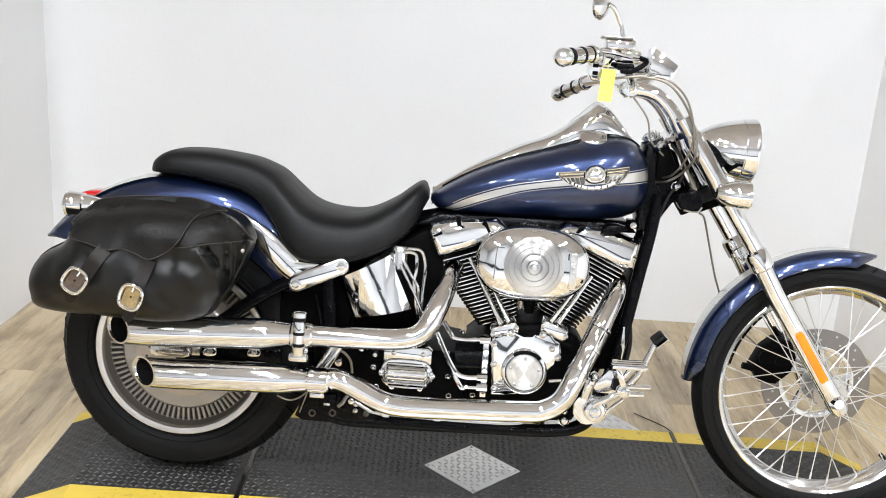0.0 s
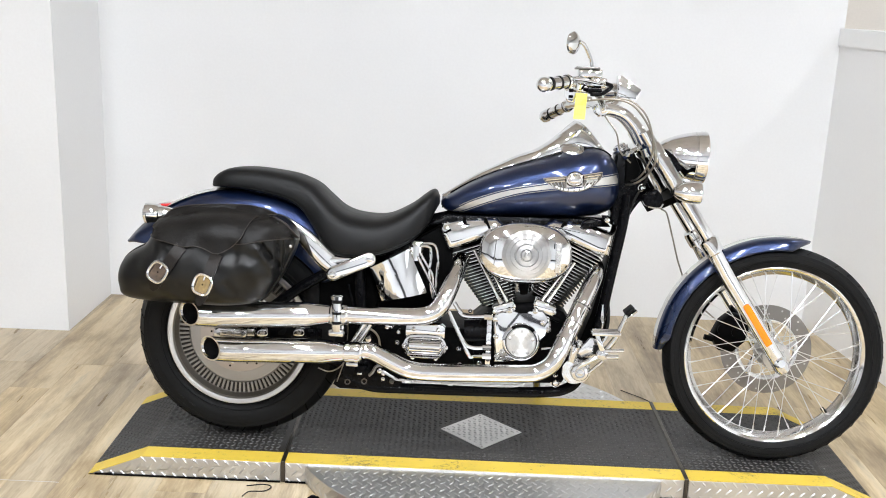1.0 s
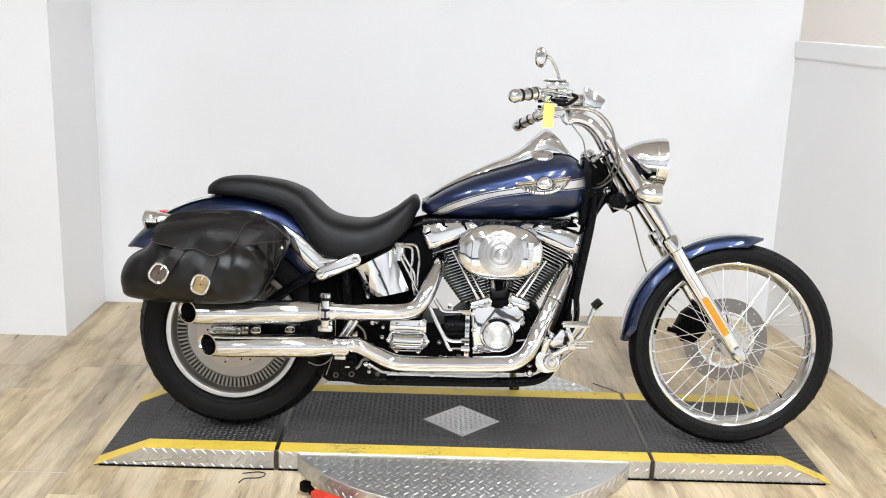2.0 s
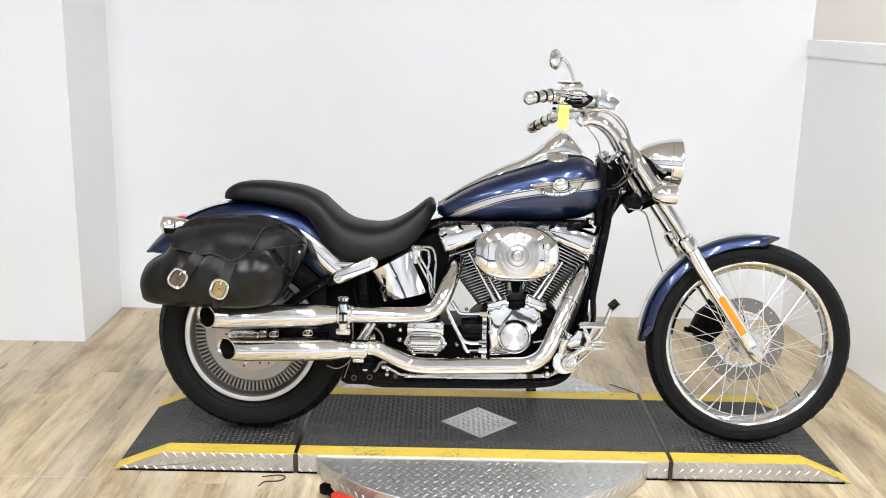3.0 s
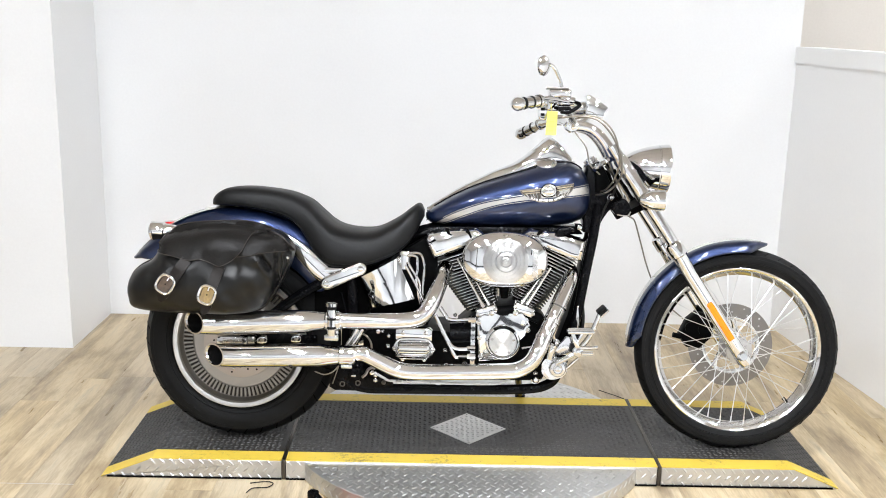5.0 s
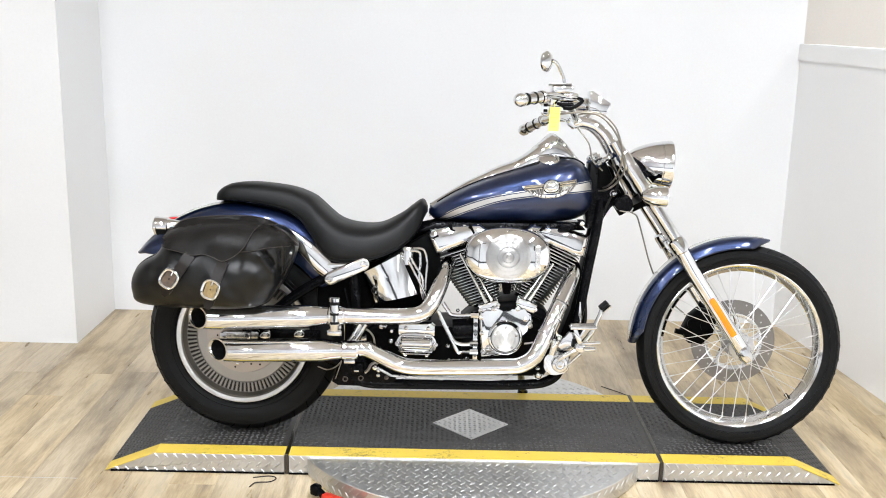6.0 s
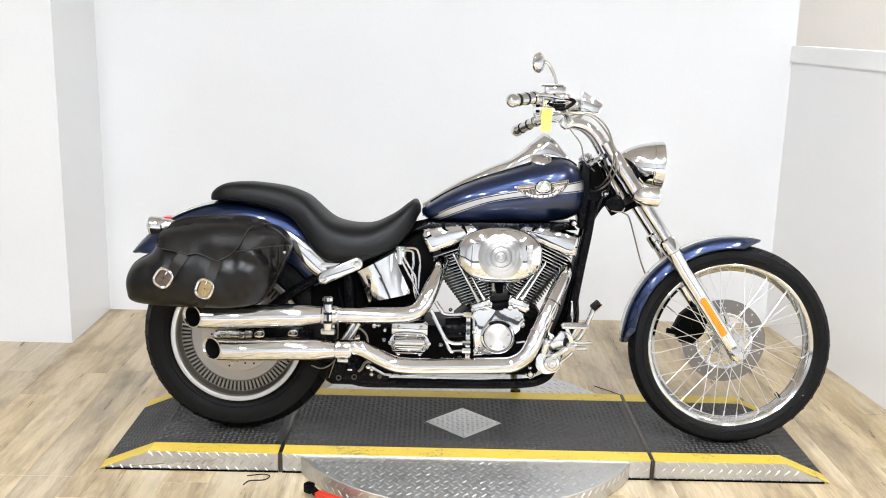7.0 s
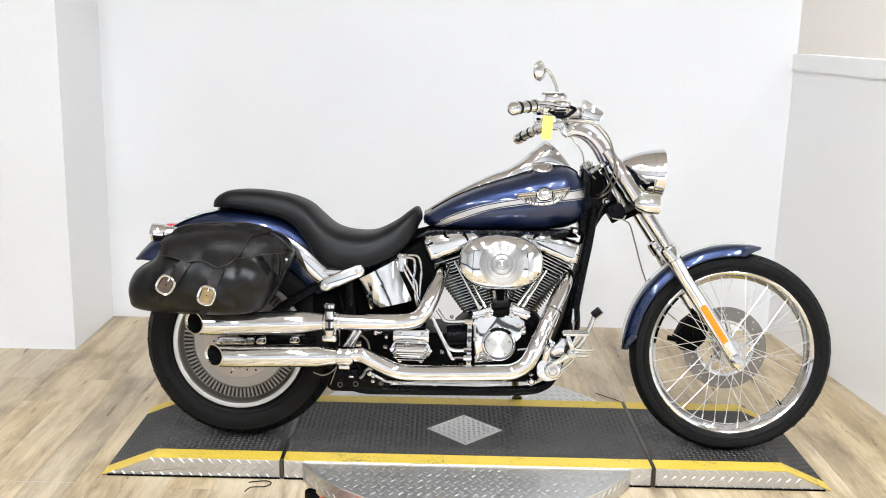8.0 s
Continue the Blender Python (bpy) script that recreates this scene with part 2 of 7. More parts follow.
def glass_material():
    m, nt, p = nodes_of("lamp_glass")
    p.inputs["Base Color"].default_value = (1, 1, 1, 1)
    p.inputs["Roughness"].default_value = 0.03
    p.inputs["Transmission Weight"].default_value = 1.0
    p.inputs["IOR"].default_value = 1.45
    return m


GLASS = glass_material()


# ---- mesh helpers ----
def finish(bm, name, mats, angle=35, smooth=True):
    bmesh.ops.recalc_face_normals(bm, faces=bm.faces)
    for face in bm.faces:
        face.smooth = smooth and not face.select
    me = bpy.data.meshes.new(name)
    bm.to_mesh(me)
    bm.free()
    for m in mats if isinstance(mats, (list, tuple)) else [mats]:
        me.materials.append(m)
    if smooth:
        me.set_sharp_from_angle(angle=radians(angle))
    return me


def part(name, bm, material, parent=None, label="", angle=35):
    """One mesh object, under a thing or a part."""
    ob = new(name, finish(bm, name, material, angle))
    ob.parent = parent
    if label:
        ob["label"] = label
    return ob


def box(bm, lo, hi, bevel=0.0, segments=2, m=None):
    vs = bmesh.ops.create_cube(bm, size=1.0)["verts"]
    for v in vs:
        v.co = Vector([l + (c + 0.5) * (h - l) for c, l, h in zip(v.co, lo, hi)])
    if bevel:
        es = list({e for v in vs for e in v.link_edges})
        made = bmesh.ops.bevel(bm, geom=es, offset=bevel, segments=segments, affect="EDGES", profile=0.5)
        flat = {f for v in made["verts"] for f in v.link_faces} - set(made["faces"])
        for f in flat:
            f.select = True
        vs = list({v for f in made["faces"] for v in f.verts} | {v for v in vs if v.is_valid})
    if m is not None:
        bmesh.ops.transform(bm, matrix=m, verts=vs)
    return vs


def prism(bm, outline, y0, y1, bevel=0.0, segments=2):
    """A side outline in x, z, made solid from y0 to y1."""
    a = [bm.verts.new((x, y0, z)) for x, z in outline]
    b = [bm.verts.new((x, y1, z)) for x, z in outline]
    n = len(a)
    fs = [bm.faces.new(a), bm.faces.new(b[::-1])] + [bm.faces.new((a[i], b[i], b[(i + 1) % n], a[(i + 1) % n])) for i in range(n)]
    if bevel:
        es = list(set(fs[0].edges) | set(fs[1].edges))
        made = bmesh.ops.bevel(bm, geom=es, offset=bevel, segments=segments, affect="EDGES", profile=0.5)
        for f in {f for v in made["verts"] for f in v.link_faces} - set(made["faces"]):
            f.select = len(f.verts) != 4


def spline(points, step=6, closed=False):
    """Points on a smooth curve through the given ones; any number of values a point."""
    P = [np.array(p, float) for p in points]
    n = len(P)
    out = []
    for i in range(n if closed else n - 1):
        p1, p2 = P[i], P[(i + 1) % n]
        p0 = P[i - 1] if closed or i > 0 else 2 * p1 - p2
        p3 = P[(i + 2) % n] if closed or i + 2 < n else 2 * p2 - p1
        for k in range(step):
            t = k / step
            out.append(0.5 * (2 * p1 + (p2 - p0) * t + (2 * p0 - 5 * p1 + 4 * p2 - p3) * t * t + (3 * p1 - p0 - 3 * p2 + p3) * t ** 3))
    if not closed:
        out.append(P[-1])
    return out


def eased(points, rounds=8):
    """The same path with its small unevenness smoothed away; the ends stay."""
    P = [np.array(p, float) for p in points]
    for _ in range(rounds):
        P = [P[0]] + [0.25 * P[i - 1] + 0.5 * P[i] + 0.25 * P[i + 1] for i in range(1, len(P) - 1)] + [P[-1]]
    return P


def rings(bm, loops, close=True, caps=True):
    """Skin between loops of equal length."""
    made = [[bm.verts.new(p) for p in loop] for loop in loops]
    n = len(made[0])
    for a, b in zip(made, made[1:]):
        for i in range(n if close else n - 1):
            j = (i + 1) % n
            bm.faces.new((a[i], a[j], b[j], b[i]))
    if caps and close:
        bm.faces.new(made[0][::-1])
        bm.faces.new(made[-1])
    return made


def tube(bm, path, radius, sides=12, caps=True, start=None):
    """A round bar along a path of points (x, y, z) or (x, y, z, radius)."""
    P = [Vector([float(c) for c in p[:3]]) for p in path]
    R = [float(p[3]) if len(p) > 3 else radius for p in path]
    up = None
    loops = []
    for i, p in enumerate(P):
        d = (P[min(i + 1, len(P) - 1)] - P[max(i - 1, 0)]).normalized()
        if up is None:
            up = d.orthogonal().normalized()
        up = (up - d * up.dot(d)).normalized()
        side = d.cross(up)
        loops.append([p + R[i] * (math.cos(a) * up + math.sin(a) * side) for a in [2 * math.pi * k / sides for k in range(sides)]])
    rings(bm, loops, True, caps)


def rod(bm, a, b, radius, sides=10, radius2=None):
    tube(bm, [(*a, radius), (*b, radius if radius2 is None else radius2)], radius, sides)


def lathe(bm, profile, centre, axis, sides=32, closed=False, caps=False):
    """Turn a profile of (along the axis, radius) about an axis through centre."""
    d = Vector(axis).normalized()
    u = d.orthogonal().normalized()
    w = d.cross(u)
    c = Vector(centre)
    prof = [(float(t), float(r)) for t, r in list(profile) + ([profile[0]] if closed else [])]
    loops = [[c + d * t + max(r, 1e-4) * (math.cos(a) * u + math.sin(a) * w) for a in [2 * math.pi * k / sides for k in range(sides)]] for t, r in prof]
    rings(bm, loops, True, caps)
    if closed:
        bmesh.ops.remove_doubles(bm, verts=bm.verts, dist=1e-6)


def bolt(bm, at, axis, radius=0.006, height=0.005):
    d = Vector(axis).normalized()
    c = Vector(at)
    lathe(bm, [(0, 0), (0, radius * 1.15), (height * 0.35, radius * 1.15), (height * 0.4, radius * 0.95), (height * 0.9, radius * 0.85), (height * 1.15, radius * 0.5), (height * 1.2, 0)], c, d, 8)


def slab(bm, outline, z0, z1):
    """A ground outline in x, y, made solid from z0 to z1."""
    a = [bm.verts.new((x, y, z0)) for x, y in outline]
    b = [bm.verts.new((x, y, z1)) for x, y in outline]
    n = len(a)
    bm.faces.new(a[::-1]), bm.faces.new(b)
    for i in range(n):
        bm.faces.new((a[i], a[(i + 1) % n], b[(i + 1) % n], b[i]))


# ---- the room ----
BACK, SIDE = 1.60, 1.66


def plain_box(name, lo, hi, material, label, category="wall", kind="structure"):
    bm = bmesh.new()
    box(bm, lo, hi)
    return tagged(part(name, bm, material), label, category, kind=kind)


plain_box("wall_back", (-1.70, BACK, 0), (1.655, BACK + 0.12, 3.4), WALL, "plain white painted wall behind the motorcycle")
plain_box("wall_left", (-5.5, 1.065, 0), (-1.70, BACK + 0.12, 3.4), WALL, "white painted wall block that juts forward beside the bay")
# partition and cap in the lifted white, to even out the corner's shading
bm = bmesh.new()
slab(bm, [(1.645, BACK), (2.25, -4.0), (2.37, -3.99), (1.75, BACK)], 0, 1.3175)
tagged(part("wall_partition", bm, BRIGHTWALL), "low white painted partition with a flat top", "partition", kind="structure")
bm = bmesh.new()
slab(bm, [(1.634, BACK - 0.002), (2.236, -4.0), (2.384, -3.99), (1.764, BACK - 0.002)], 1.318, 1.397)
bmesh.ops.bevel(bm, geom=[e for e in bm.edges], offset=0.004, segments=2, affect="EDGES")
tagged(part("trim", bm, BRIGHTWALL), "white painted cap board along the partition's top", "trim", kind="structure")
plain_box("wall_beyond", (1.2, 2.7, 0), (5.2, 2.82, 3.4), BEIGE, "beige painted wall beyond the low partition")
plain_box("wall_beyond_side", (1.2, BACK + 0.12, 0), (1.3, 2.7, 3.4), BEIGE, "beige painted return wall")
plain_box("wall_far_right", (5.2, -7.5, 0), (5.32, 2.82, 3.4), GREYWALL, "pale grey painted wall across the showroom")
plain_box("wall_far_left", (-5.62, -7.5, 0), (-5.5, BACK, 3.4), GREYWALL, "plain pale grey painted side wall")
plain_box("wall_front", (-5.62, -7.62, 0), (5.32, -7.5, 3.4), GREYWALL, "pale grey painted wall behind the camera")
# unseen low dark bands, added only to give the chrome dark streaks
plain_box("dark_band_front", (-5.5, -7.5, 0), (5.2, -7.47, 0.3), DARKBAND, "unseen dark band behind the camera, added to darken chrome reflections")
plain_box("dark_band_left", (-5.5, -7.47, 0), (-5.47, 1.06, 0.3), DARKBAND, "unseen dark band along the side, added to darken chrome reflections")
plain_box("ceiling", (-5.62, -7.62, 3.4), (5.32, 2.82, 3.5), CEIL, "plain warm beige ceiling", "ceiling")

# ceiling lamps
bm = bmesh.new()
lathe(bm, [(0, 0), (0, 0.105), (-0.03, 0.105), (-0.045, 0.098), (-0.045, 0.088), (-0.03, 0.084), (-0.03, 0)], (0, 0, 0), (0, 0, 1), 32)
ceiling_lamp = tagged(new("ceiling_lamp"), "small round white ceiling lamp with a lit diffuser", "ceiling lamp", "ceiling lamps")
part("lamp_body", bm, WALL, ceiling_lamp)
bm = bmesh.new()
lathe(bm, [(-0.034, 0), (-0.034, 0.081), (-0.038, 0.079), (-0.041, 0.05), (-0.042, 0)], (0, 0, 0), (0, 0, 1), 32)
part("diffuser", bm, LAMP, ceiling_lamp, "lit white diffuser")
ceiling_lamp.matrix_basis = pose(-0.8, -1.8, 3.4)
for row, y in enumerate((-1.8, -2.6, -3.8, -5.6)):
    for x in (-2.1, -0.8, 0.5, 1.8):
        if row or x > 0:
            copy_thing(ceiling_lamp, pose(x, y, 3.4))
for x, y in ((3.0, 1.0), (4.3, 1.0)):
    copy_thing(ceiling_lamp, pose(x, y, 3.4))


# ---- the lift platform ----
XL, G1, G2, XR, KL, KR, YF, YB, TOP = -1.157, -0.556, 0.684, 1.284, -0.988, 1.129, -0.198, 0.393, 0.067
BAND = 0.066


def lugs(bm, origin, u, v, nu, nv, pitch, inside, length=0.0155, width=0.0065, height=0.0021, first=0):
    """Raised bars of tread plate, turned this way and that by turns, on the plane of u and v."""
    o, u, v = Vector(origin), Vector(u).normalized(), Vector(v).normalized()
    n = u.cross(v)
    for i in range(nu):
        for j in range(nv):
            c = o + u * (i + 0.5) * pitch + v * (j + 0.5) * pitch
            if not inside(c):
                continue
            s = 1 if (i + j + first) % 2 else -1
            a = (u * 0.8 + v * 0.6 * s)
            b = n.cross(a)
            ring = [bm.verts.new(c + a * length * x + b * width * y + n * 0.0002) for x, y in ((-0.5, 0), (-0.25, -0.42), (0.25, -0.42), (0.5, 0), (0.25, 0.42), (-0.25, 0.42))]
            tops = [bm.verts.new(c + a * length * x + n * height) for x in (-0.27, 0.27)]
            for k, f in (((0, 1), 0), ((1, 2), None), ((2, 3), 1), ((3, 4), 1), ((4, 5), None), ((5, 0), 0)):
                if f is None:
                    pair = (tops[0], tops[1]) if k == (1, 2) else (tops[1], tops[0])
                    bm.faces.new((ring[k[0]], ring[k[1]], pair[1], pair[0]))
                else:
                    bm.faces.new((ring[k[0]], ring[k[1]], tops[f]))


def plate_lugs(bm, origin, u, v, nu, nv, pu, pv, inside, first=0):
    """Coarse tread plate: rows of long bars, each row leaning the other way and set off by half a step."""
    o, u, v = Vector(origin), Vector(u).normalized(), Vector(v).normalized()
    n = u.cross(v)
    for j in range(nv):
        lean = 1 if (j + first) % 2 else -1
        a = (u * 0.68 + v * 0.733 * lean).normalized()
        b = n.cross(a)
        for i in range(nu):
            c = o + u * (i + (0.5 if (j + first) % 2 else 0.0)) * pu + v * j * pv
            if not inside(c):
                continue
            ring = [bm.verts.new(c + a * 0.0265 * x + b * 0.0072 * y + n * 0.0001) for x, y in ((-0.5, 0), (-0.3, -0.42), (0.3, -0.42), (0.5, 0), (0.3, 0.42), (-0.3, 0.42))]
            tops = [bm.verts.new(c + a * 0.0265 * x + n * 0.0022) for x in (-0.32, 0.32)]
            for k in ((0, 1, 6), (2, 3, 7), (3, 4, 7), (5, 0, 6), (1, 2, 7, 6), (4, 5, 6, 7)):
                bm.faces.new([(ring + tops)[q] for q in k])


def deck_z(x):
    if x < KL:
        return TOP * (x - XL) / (KL - XL)
    if x > KR:
        return TOP * (XR - x) / (XR - KR)
    return TOP


def deck_section(name, x0, x1, label):
    """One length of the deck: body of bare plate, dark walking surface, two yellow bands and raised bars."""
    xs = sorted({x0, x1} | {k for k in (KL, KR) if x0 < k < x1})
    body = bmesh.new()
    low = 0.0005
    prism(body, [(x, max(deck_z(x), low + 0.0003)) for x in xs] + [(x1, low), (x0, low)], YF, YB, 0.0015, 1)
    thing = tagged(part(name, body, PLATE), label, "lift deck", "platform sections")
    walk_top = bmesh.new()
    bands = [bmesh.new(), bmesh.new()]
    bars = bmesh.new()
    for a, b in zip(xs, xs[1:]):
        za, zb = deck_z(a), deck_z(b)
        for mesh, y0, y1, up in ((walk_top, YF + BAND, YB - BAND, 0.002), (bands[0], YF - 0.0006, YF + BAND, 0.0026), (bands[1], YB - BAND, YB + 0.0006, 0.0026)):
            prism(mesh, [(a, za + 0.0005), (a, za + up), (b, zb + up), (b, zb + 0.0005)], y0, y1)
        slope = Vector((b - a, 0, zb - za)).normalized()
        length = math.hypot(b - a, zb - za)
        lugs(bars, (a, YF, za + 0.0022), slope, (0, 1, 0), int(length / 0.0178), int((YB - YF) / 0.0178), 0.0178,
             lambda c: YF + BAND + 0.006 < c.y < YB - BAND - 0.006 and not (abs(c.x - 0.059) + abs(c.y - 0.09) < 0.15), 0.0155, 0.0065, 0.0026)
    part("walking_surface", walk_top, TREAD, thing, "worn dark grey painted walking surface")
    part("yellow_band", bands[0], YELLOW, thing, "scuffed yellow painted edge band")
    part("yellow_band", bands[1], YELLOW, thing, "scuffed yellow painted edge band")
    ob = part("tread_pattern", bars, TREADLUG, thing)
    ob["kind"] = "stuff"
    side = bmesh.new()
    plate_lugs(side, (x0 + 0.012, YF - 0.0004, 0.0075), (1, 0, 0), (0, 0, 1), int((x1 - x0) / 0.032), 3, 0.032, 0.0255, lambda c: c.z < deck_z(c.x) - 0.006 and x0 + 0.008 < c.x < x1 - 0.01)
    strip = bmesh.new()
    box(strip, (max(x0, XL + 0.02), YF - 0.0035, 0.0006), (min(x1, XR - 0.02), YF - 0.0002, 0.0065))
    part("base_strip", strip, BLACK, thing, "thin black strip along the foot")
    ob = part("side_pattern", side, LUGPLATE, thing)
    ob["kind"] = "stuff"
    return thing


deck_section("deck_ramp", XL, G1 - 0.007, "dark grey lift ramp with yellow edges and bare plate sides")
deck_mid = deck_section("deck_centre", G1 + 0.007, G2 - 0.007, "dark grey tread plate lift deck with yellow edge bands")
deck_section("deck_ramp", G2 + 0.007, XR, "dark grey lift ramp with yellow edges and bare plate sides")

for gx in (G1, G2):
    bm = bmesh.new()
    box(bm, (gx - 0.006, YF - 0.001, 0.002), (gx + 0.006, YB + 0.001, TOP + 0.004), 0.001, 1)
    tagged(part("joint_strip", bm, DARKSTEEL), "dark steel strip in the joint between two decks", "joint strip", "joint strips")

# bare diamond set in the deck
bm = bmesh.new()
DX, DY, DA = 0.059, 0.088, 0.136
slab(bm, [(DX - DA, DY), (DX, DY - DA), (DX + DA, DY), (DX, DY + DA)], TOP + 0.0005, TOP + 0.004)
bmesh.ops.bevel(bm, geom=[e for e in bm.edges], offset=0.001, segments=1, affect="EDGES")
diamond = part("diamond_plate", bm, PLATE, deck_mid, "bare metal diamond plate")
bm = bmesh.new()
lugs(bm, (DX - DA, DY - DA, TOP + 0.004), (1, 0, 0), (0, 1, 0), 16, 16, 0.0178, lambda c: abs(c.x - DX) + abs(c.y - DY) < DA - 0.014)
part("diamond_pattern", bm, LUGPLATE, diamond)["kind"] = "stuff"
for dx, dy in ((DA, 0), (-DA, 0), (0, DA), (0, -DA)):
    bm = bmesh.new()
    bolt(bm, (DX + dx * 0.9, DY + dy * 0.9, TOP + 0.004), (0, 0, 1), 0.004, 0.002)
    part("screw", bm, STEEL, diamond)

# round turntable under the deck
TC, TR = (0.06, 0.098), 0.622
bm = bmesh.new()
lathe(bm, [(0.003, 0), (0.003, TR), (0.058, TR), (0.06, TR - 0.002), (0.06, 0)], (*TC, 0), (0, 0, 1), 128)
turntable = tagged(part("turntable", bm, PLATE), "round bare tread plate turntable under the lift deck", "turntable")
bm = bmesh.new()
plate_lugs(bm, (TC[0] - 0.66, TC[1] - 0.66, 0.0602), (1, 0, 0), (0, 1, 0), 46, 60, 0.029, 0.0225,
           lambda c: math.hypot(c.x - TC[0], c.y - TC[1]) < TR - 0.014 and (c.y < YF - 0.012 or c.y > YB + 0.012))
part("tread_pattern", bm, LUGPLATE, turntable)["kind"] = "stuff"
bm = bmesh.new()
for k in range(122):
    a = 2 * math.pi * k / 122
    c = Vector((TC[0] + TR * math.cos(a), TC[1] + TR * math.sin(a), 0))
    if YF - 0.01 < c.y < YB + 0.01:
        continue
    plate_lugs(bm, c + Vector((0, 0, 0.02)), (-math.sin(a), math.cos(a), 0), (0, 0, 1), 1, 2, 0.032, 0.024, lambda p: True)
part("rim_pattern", bm, LUGPLATE, turntable)["kind"] = "stuff"

# red lever and its cable on the floor
bm = bmesh.new()
box(bm, (-0.05, -0.014, 0.004), (0.075, 0.014, 0.03), 0.005)
lever = tagged(part("foot_lever", bm, REDPAINT), "red painted steel foot lever beside the turntable", "foot lever")
bm = bmesh.new()
rod(bm, (-0.05, 0, 0.02), (-0.085, 0.01, 0.03), 0.012, 12)
box(bm, (-0.1, -0.008, 0.012), (-0.07, 0.02, 0.045), 0.006)
part("lever_knob", bm, BLACK, lever, "black knob on the lever's end")
lever.matrix_basis = pose(-0.37, -0.41, 0.001, 0, 0, -32)
bm = bmesh.new()
tube(bm, spline([(-0.66, -0.235, 0.004), (-0.61, -0.222, 0.004), (-0.585, -0.235, 0.004), (-0.6, -0.262, 0.004), (-0.645, -0.27, 0.004), (-0.66, -0.3, 0.004)], 8), 0.0018, 8)
tagged(part("floor_cable", bm, CABLE), "thin dark cable lying on the floor", "cable", "floor cables")
bm = bmesh.new()
tube(bm, spline([(0.622, 0.657, 0.0032), (0.651, 0.627, 0.0032), (0.691, 0.587, 0.0032), (0.722, 0.538, 0.0032), (0.73, 0.45, 0.0032)], 6), 0.0016, 8)
tagged(part("floor_cable", bm, CABLE), "thin dark cable lying behind the lift deck", "cable", "floor cables")
bm = bmesh.new()
box(bm, (-1.75, -0.260, 0.0006), (-1.225, -0.258, 0.0011), 0.0002, 1)
tagged(part("floor_line", bm, PALEGREY), "thin white line on the floor", "tape")


# ---- the motorcycle: x runs forward, z up from the deck, y away from the viewed side ----
moto = tagged(new("motorcycle"), "dark blue and chrome cruiser motorcycle leaning on its stand", "motorcycle")
moto.matrix_basis = pose(0.121, 0.0, TOP + 0.002, -7.26, 0, -1.54)
RW, FW = (-0.848, 0.0, 0.336), (0.845, 0.0, 0.345)


def bike(name, bm, material, parent=None, label="", angle=35):
    return part(name, bm, material, parent or moto, label, angle)


def tyre(bm, centre, outer, inner, half, crown, n=96):
    """A round-shouldered tyre section, with shallow tread grooves left to the material."""
    prof = [(-half * 0.62, inner - 0.004), (-half * 0.8, inner + 0.004), (-half * 0.97, inner + (outer - inner) * 0.3), (-half, inner + (outer - inner) * 0.52),
            (-half * 0.95, inner + (outer - inner) * 0.72), (-half * 0.82, outer - crown * 0.62), (-half * 0.6, outer - crown * 0.28), (-half * 0.3, outer - crown * 0.06), (0, outer)]
    prof = prof + [(-t, r) for t, r in prof[-2::-1]]
    lathe(bm, prof, centre, (0, 1, 0), n, True)


# front wheel
bm = bmesh.new()
R = 0.284
lathe(bm, [(-0.033, R), (-0.035, R - 0.004), (-0.031, R - 0.010), (-0.027, R - 0.014), (-0.02, R - 0.017), (-0.009, R - 0.026), (0, R - 0.029), (0.009, R - 0.026), (0.02, R - 0.017), (0.027, R - 0.014), (0.031, R - 0.010), (0.035, R - 0.004), (0.033, R), (0.024, R - 0.006), (-0.024, R - 0.006)], FW, (0, 1, 0), 96, True)
front_wheel = bike("front_wheel", bm, RIM, None, "chrome wire-spoked front wheel rim")
bm = bmesh.new()
tyre(bm, FW, 0.347, R - 0.004, 0.043, 0.026)
bike("tyre", bm, RUBBER, front_wheel, "black rubber tyre with fine side ribs")
bm = bmesh.new()
for s in (-1, 1):
    for r in (0.300, 0.304, 0.318):
        lathe(bm, [(s * 0.0412, r - 0.0012), (s * 0.0432, r), (s * 0.0412, r + 0.0012)], FW, (0, 1, 0), 96)
bike("sidewall_ribs", bm, RUBBER, front_wheel)
# near-black bars in place of the shade inside the tread grooves
bm = bmesh.new()
for k in range(44):
    a = 2 * math.pi * k / 44
    tube(bm, [(FW[0] + r * math.cos(a + d), -y, FW[2] + r * math.sin(a + d)) for y, r, d in ((0.006, 0.3452, 0.0), (0.02, 0.3425, 0.03), (0.033, 0.3335, 0.065))], 0.002, 5)
bike("tread_grooves", bm, PIPEHOLE, front_wheel)["kind"] = "stuff"
bm = bmesh.new()
lathe(bm, [(-0.075, 0.012), (-0.075, 0.022), (-0.055, 0.026), (-0.053, 0.043), (-0.044, 0.045), (-0.04, 0.032), (0, 0.03), (0.03, 0.036), (0.04, 0.046), (0.048, 0.046), (0.052, 0.03), (0.075, 0.022), (0.075, 0.012)], FW, (0, 1, 0), 40)
bike("hub", bm, STEEL, front_wheel, "polished wheel hub")
spoke_count = 40
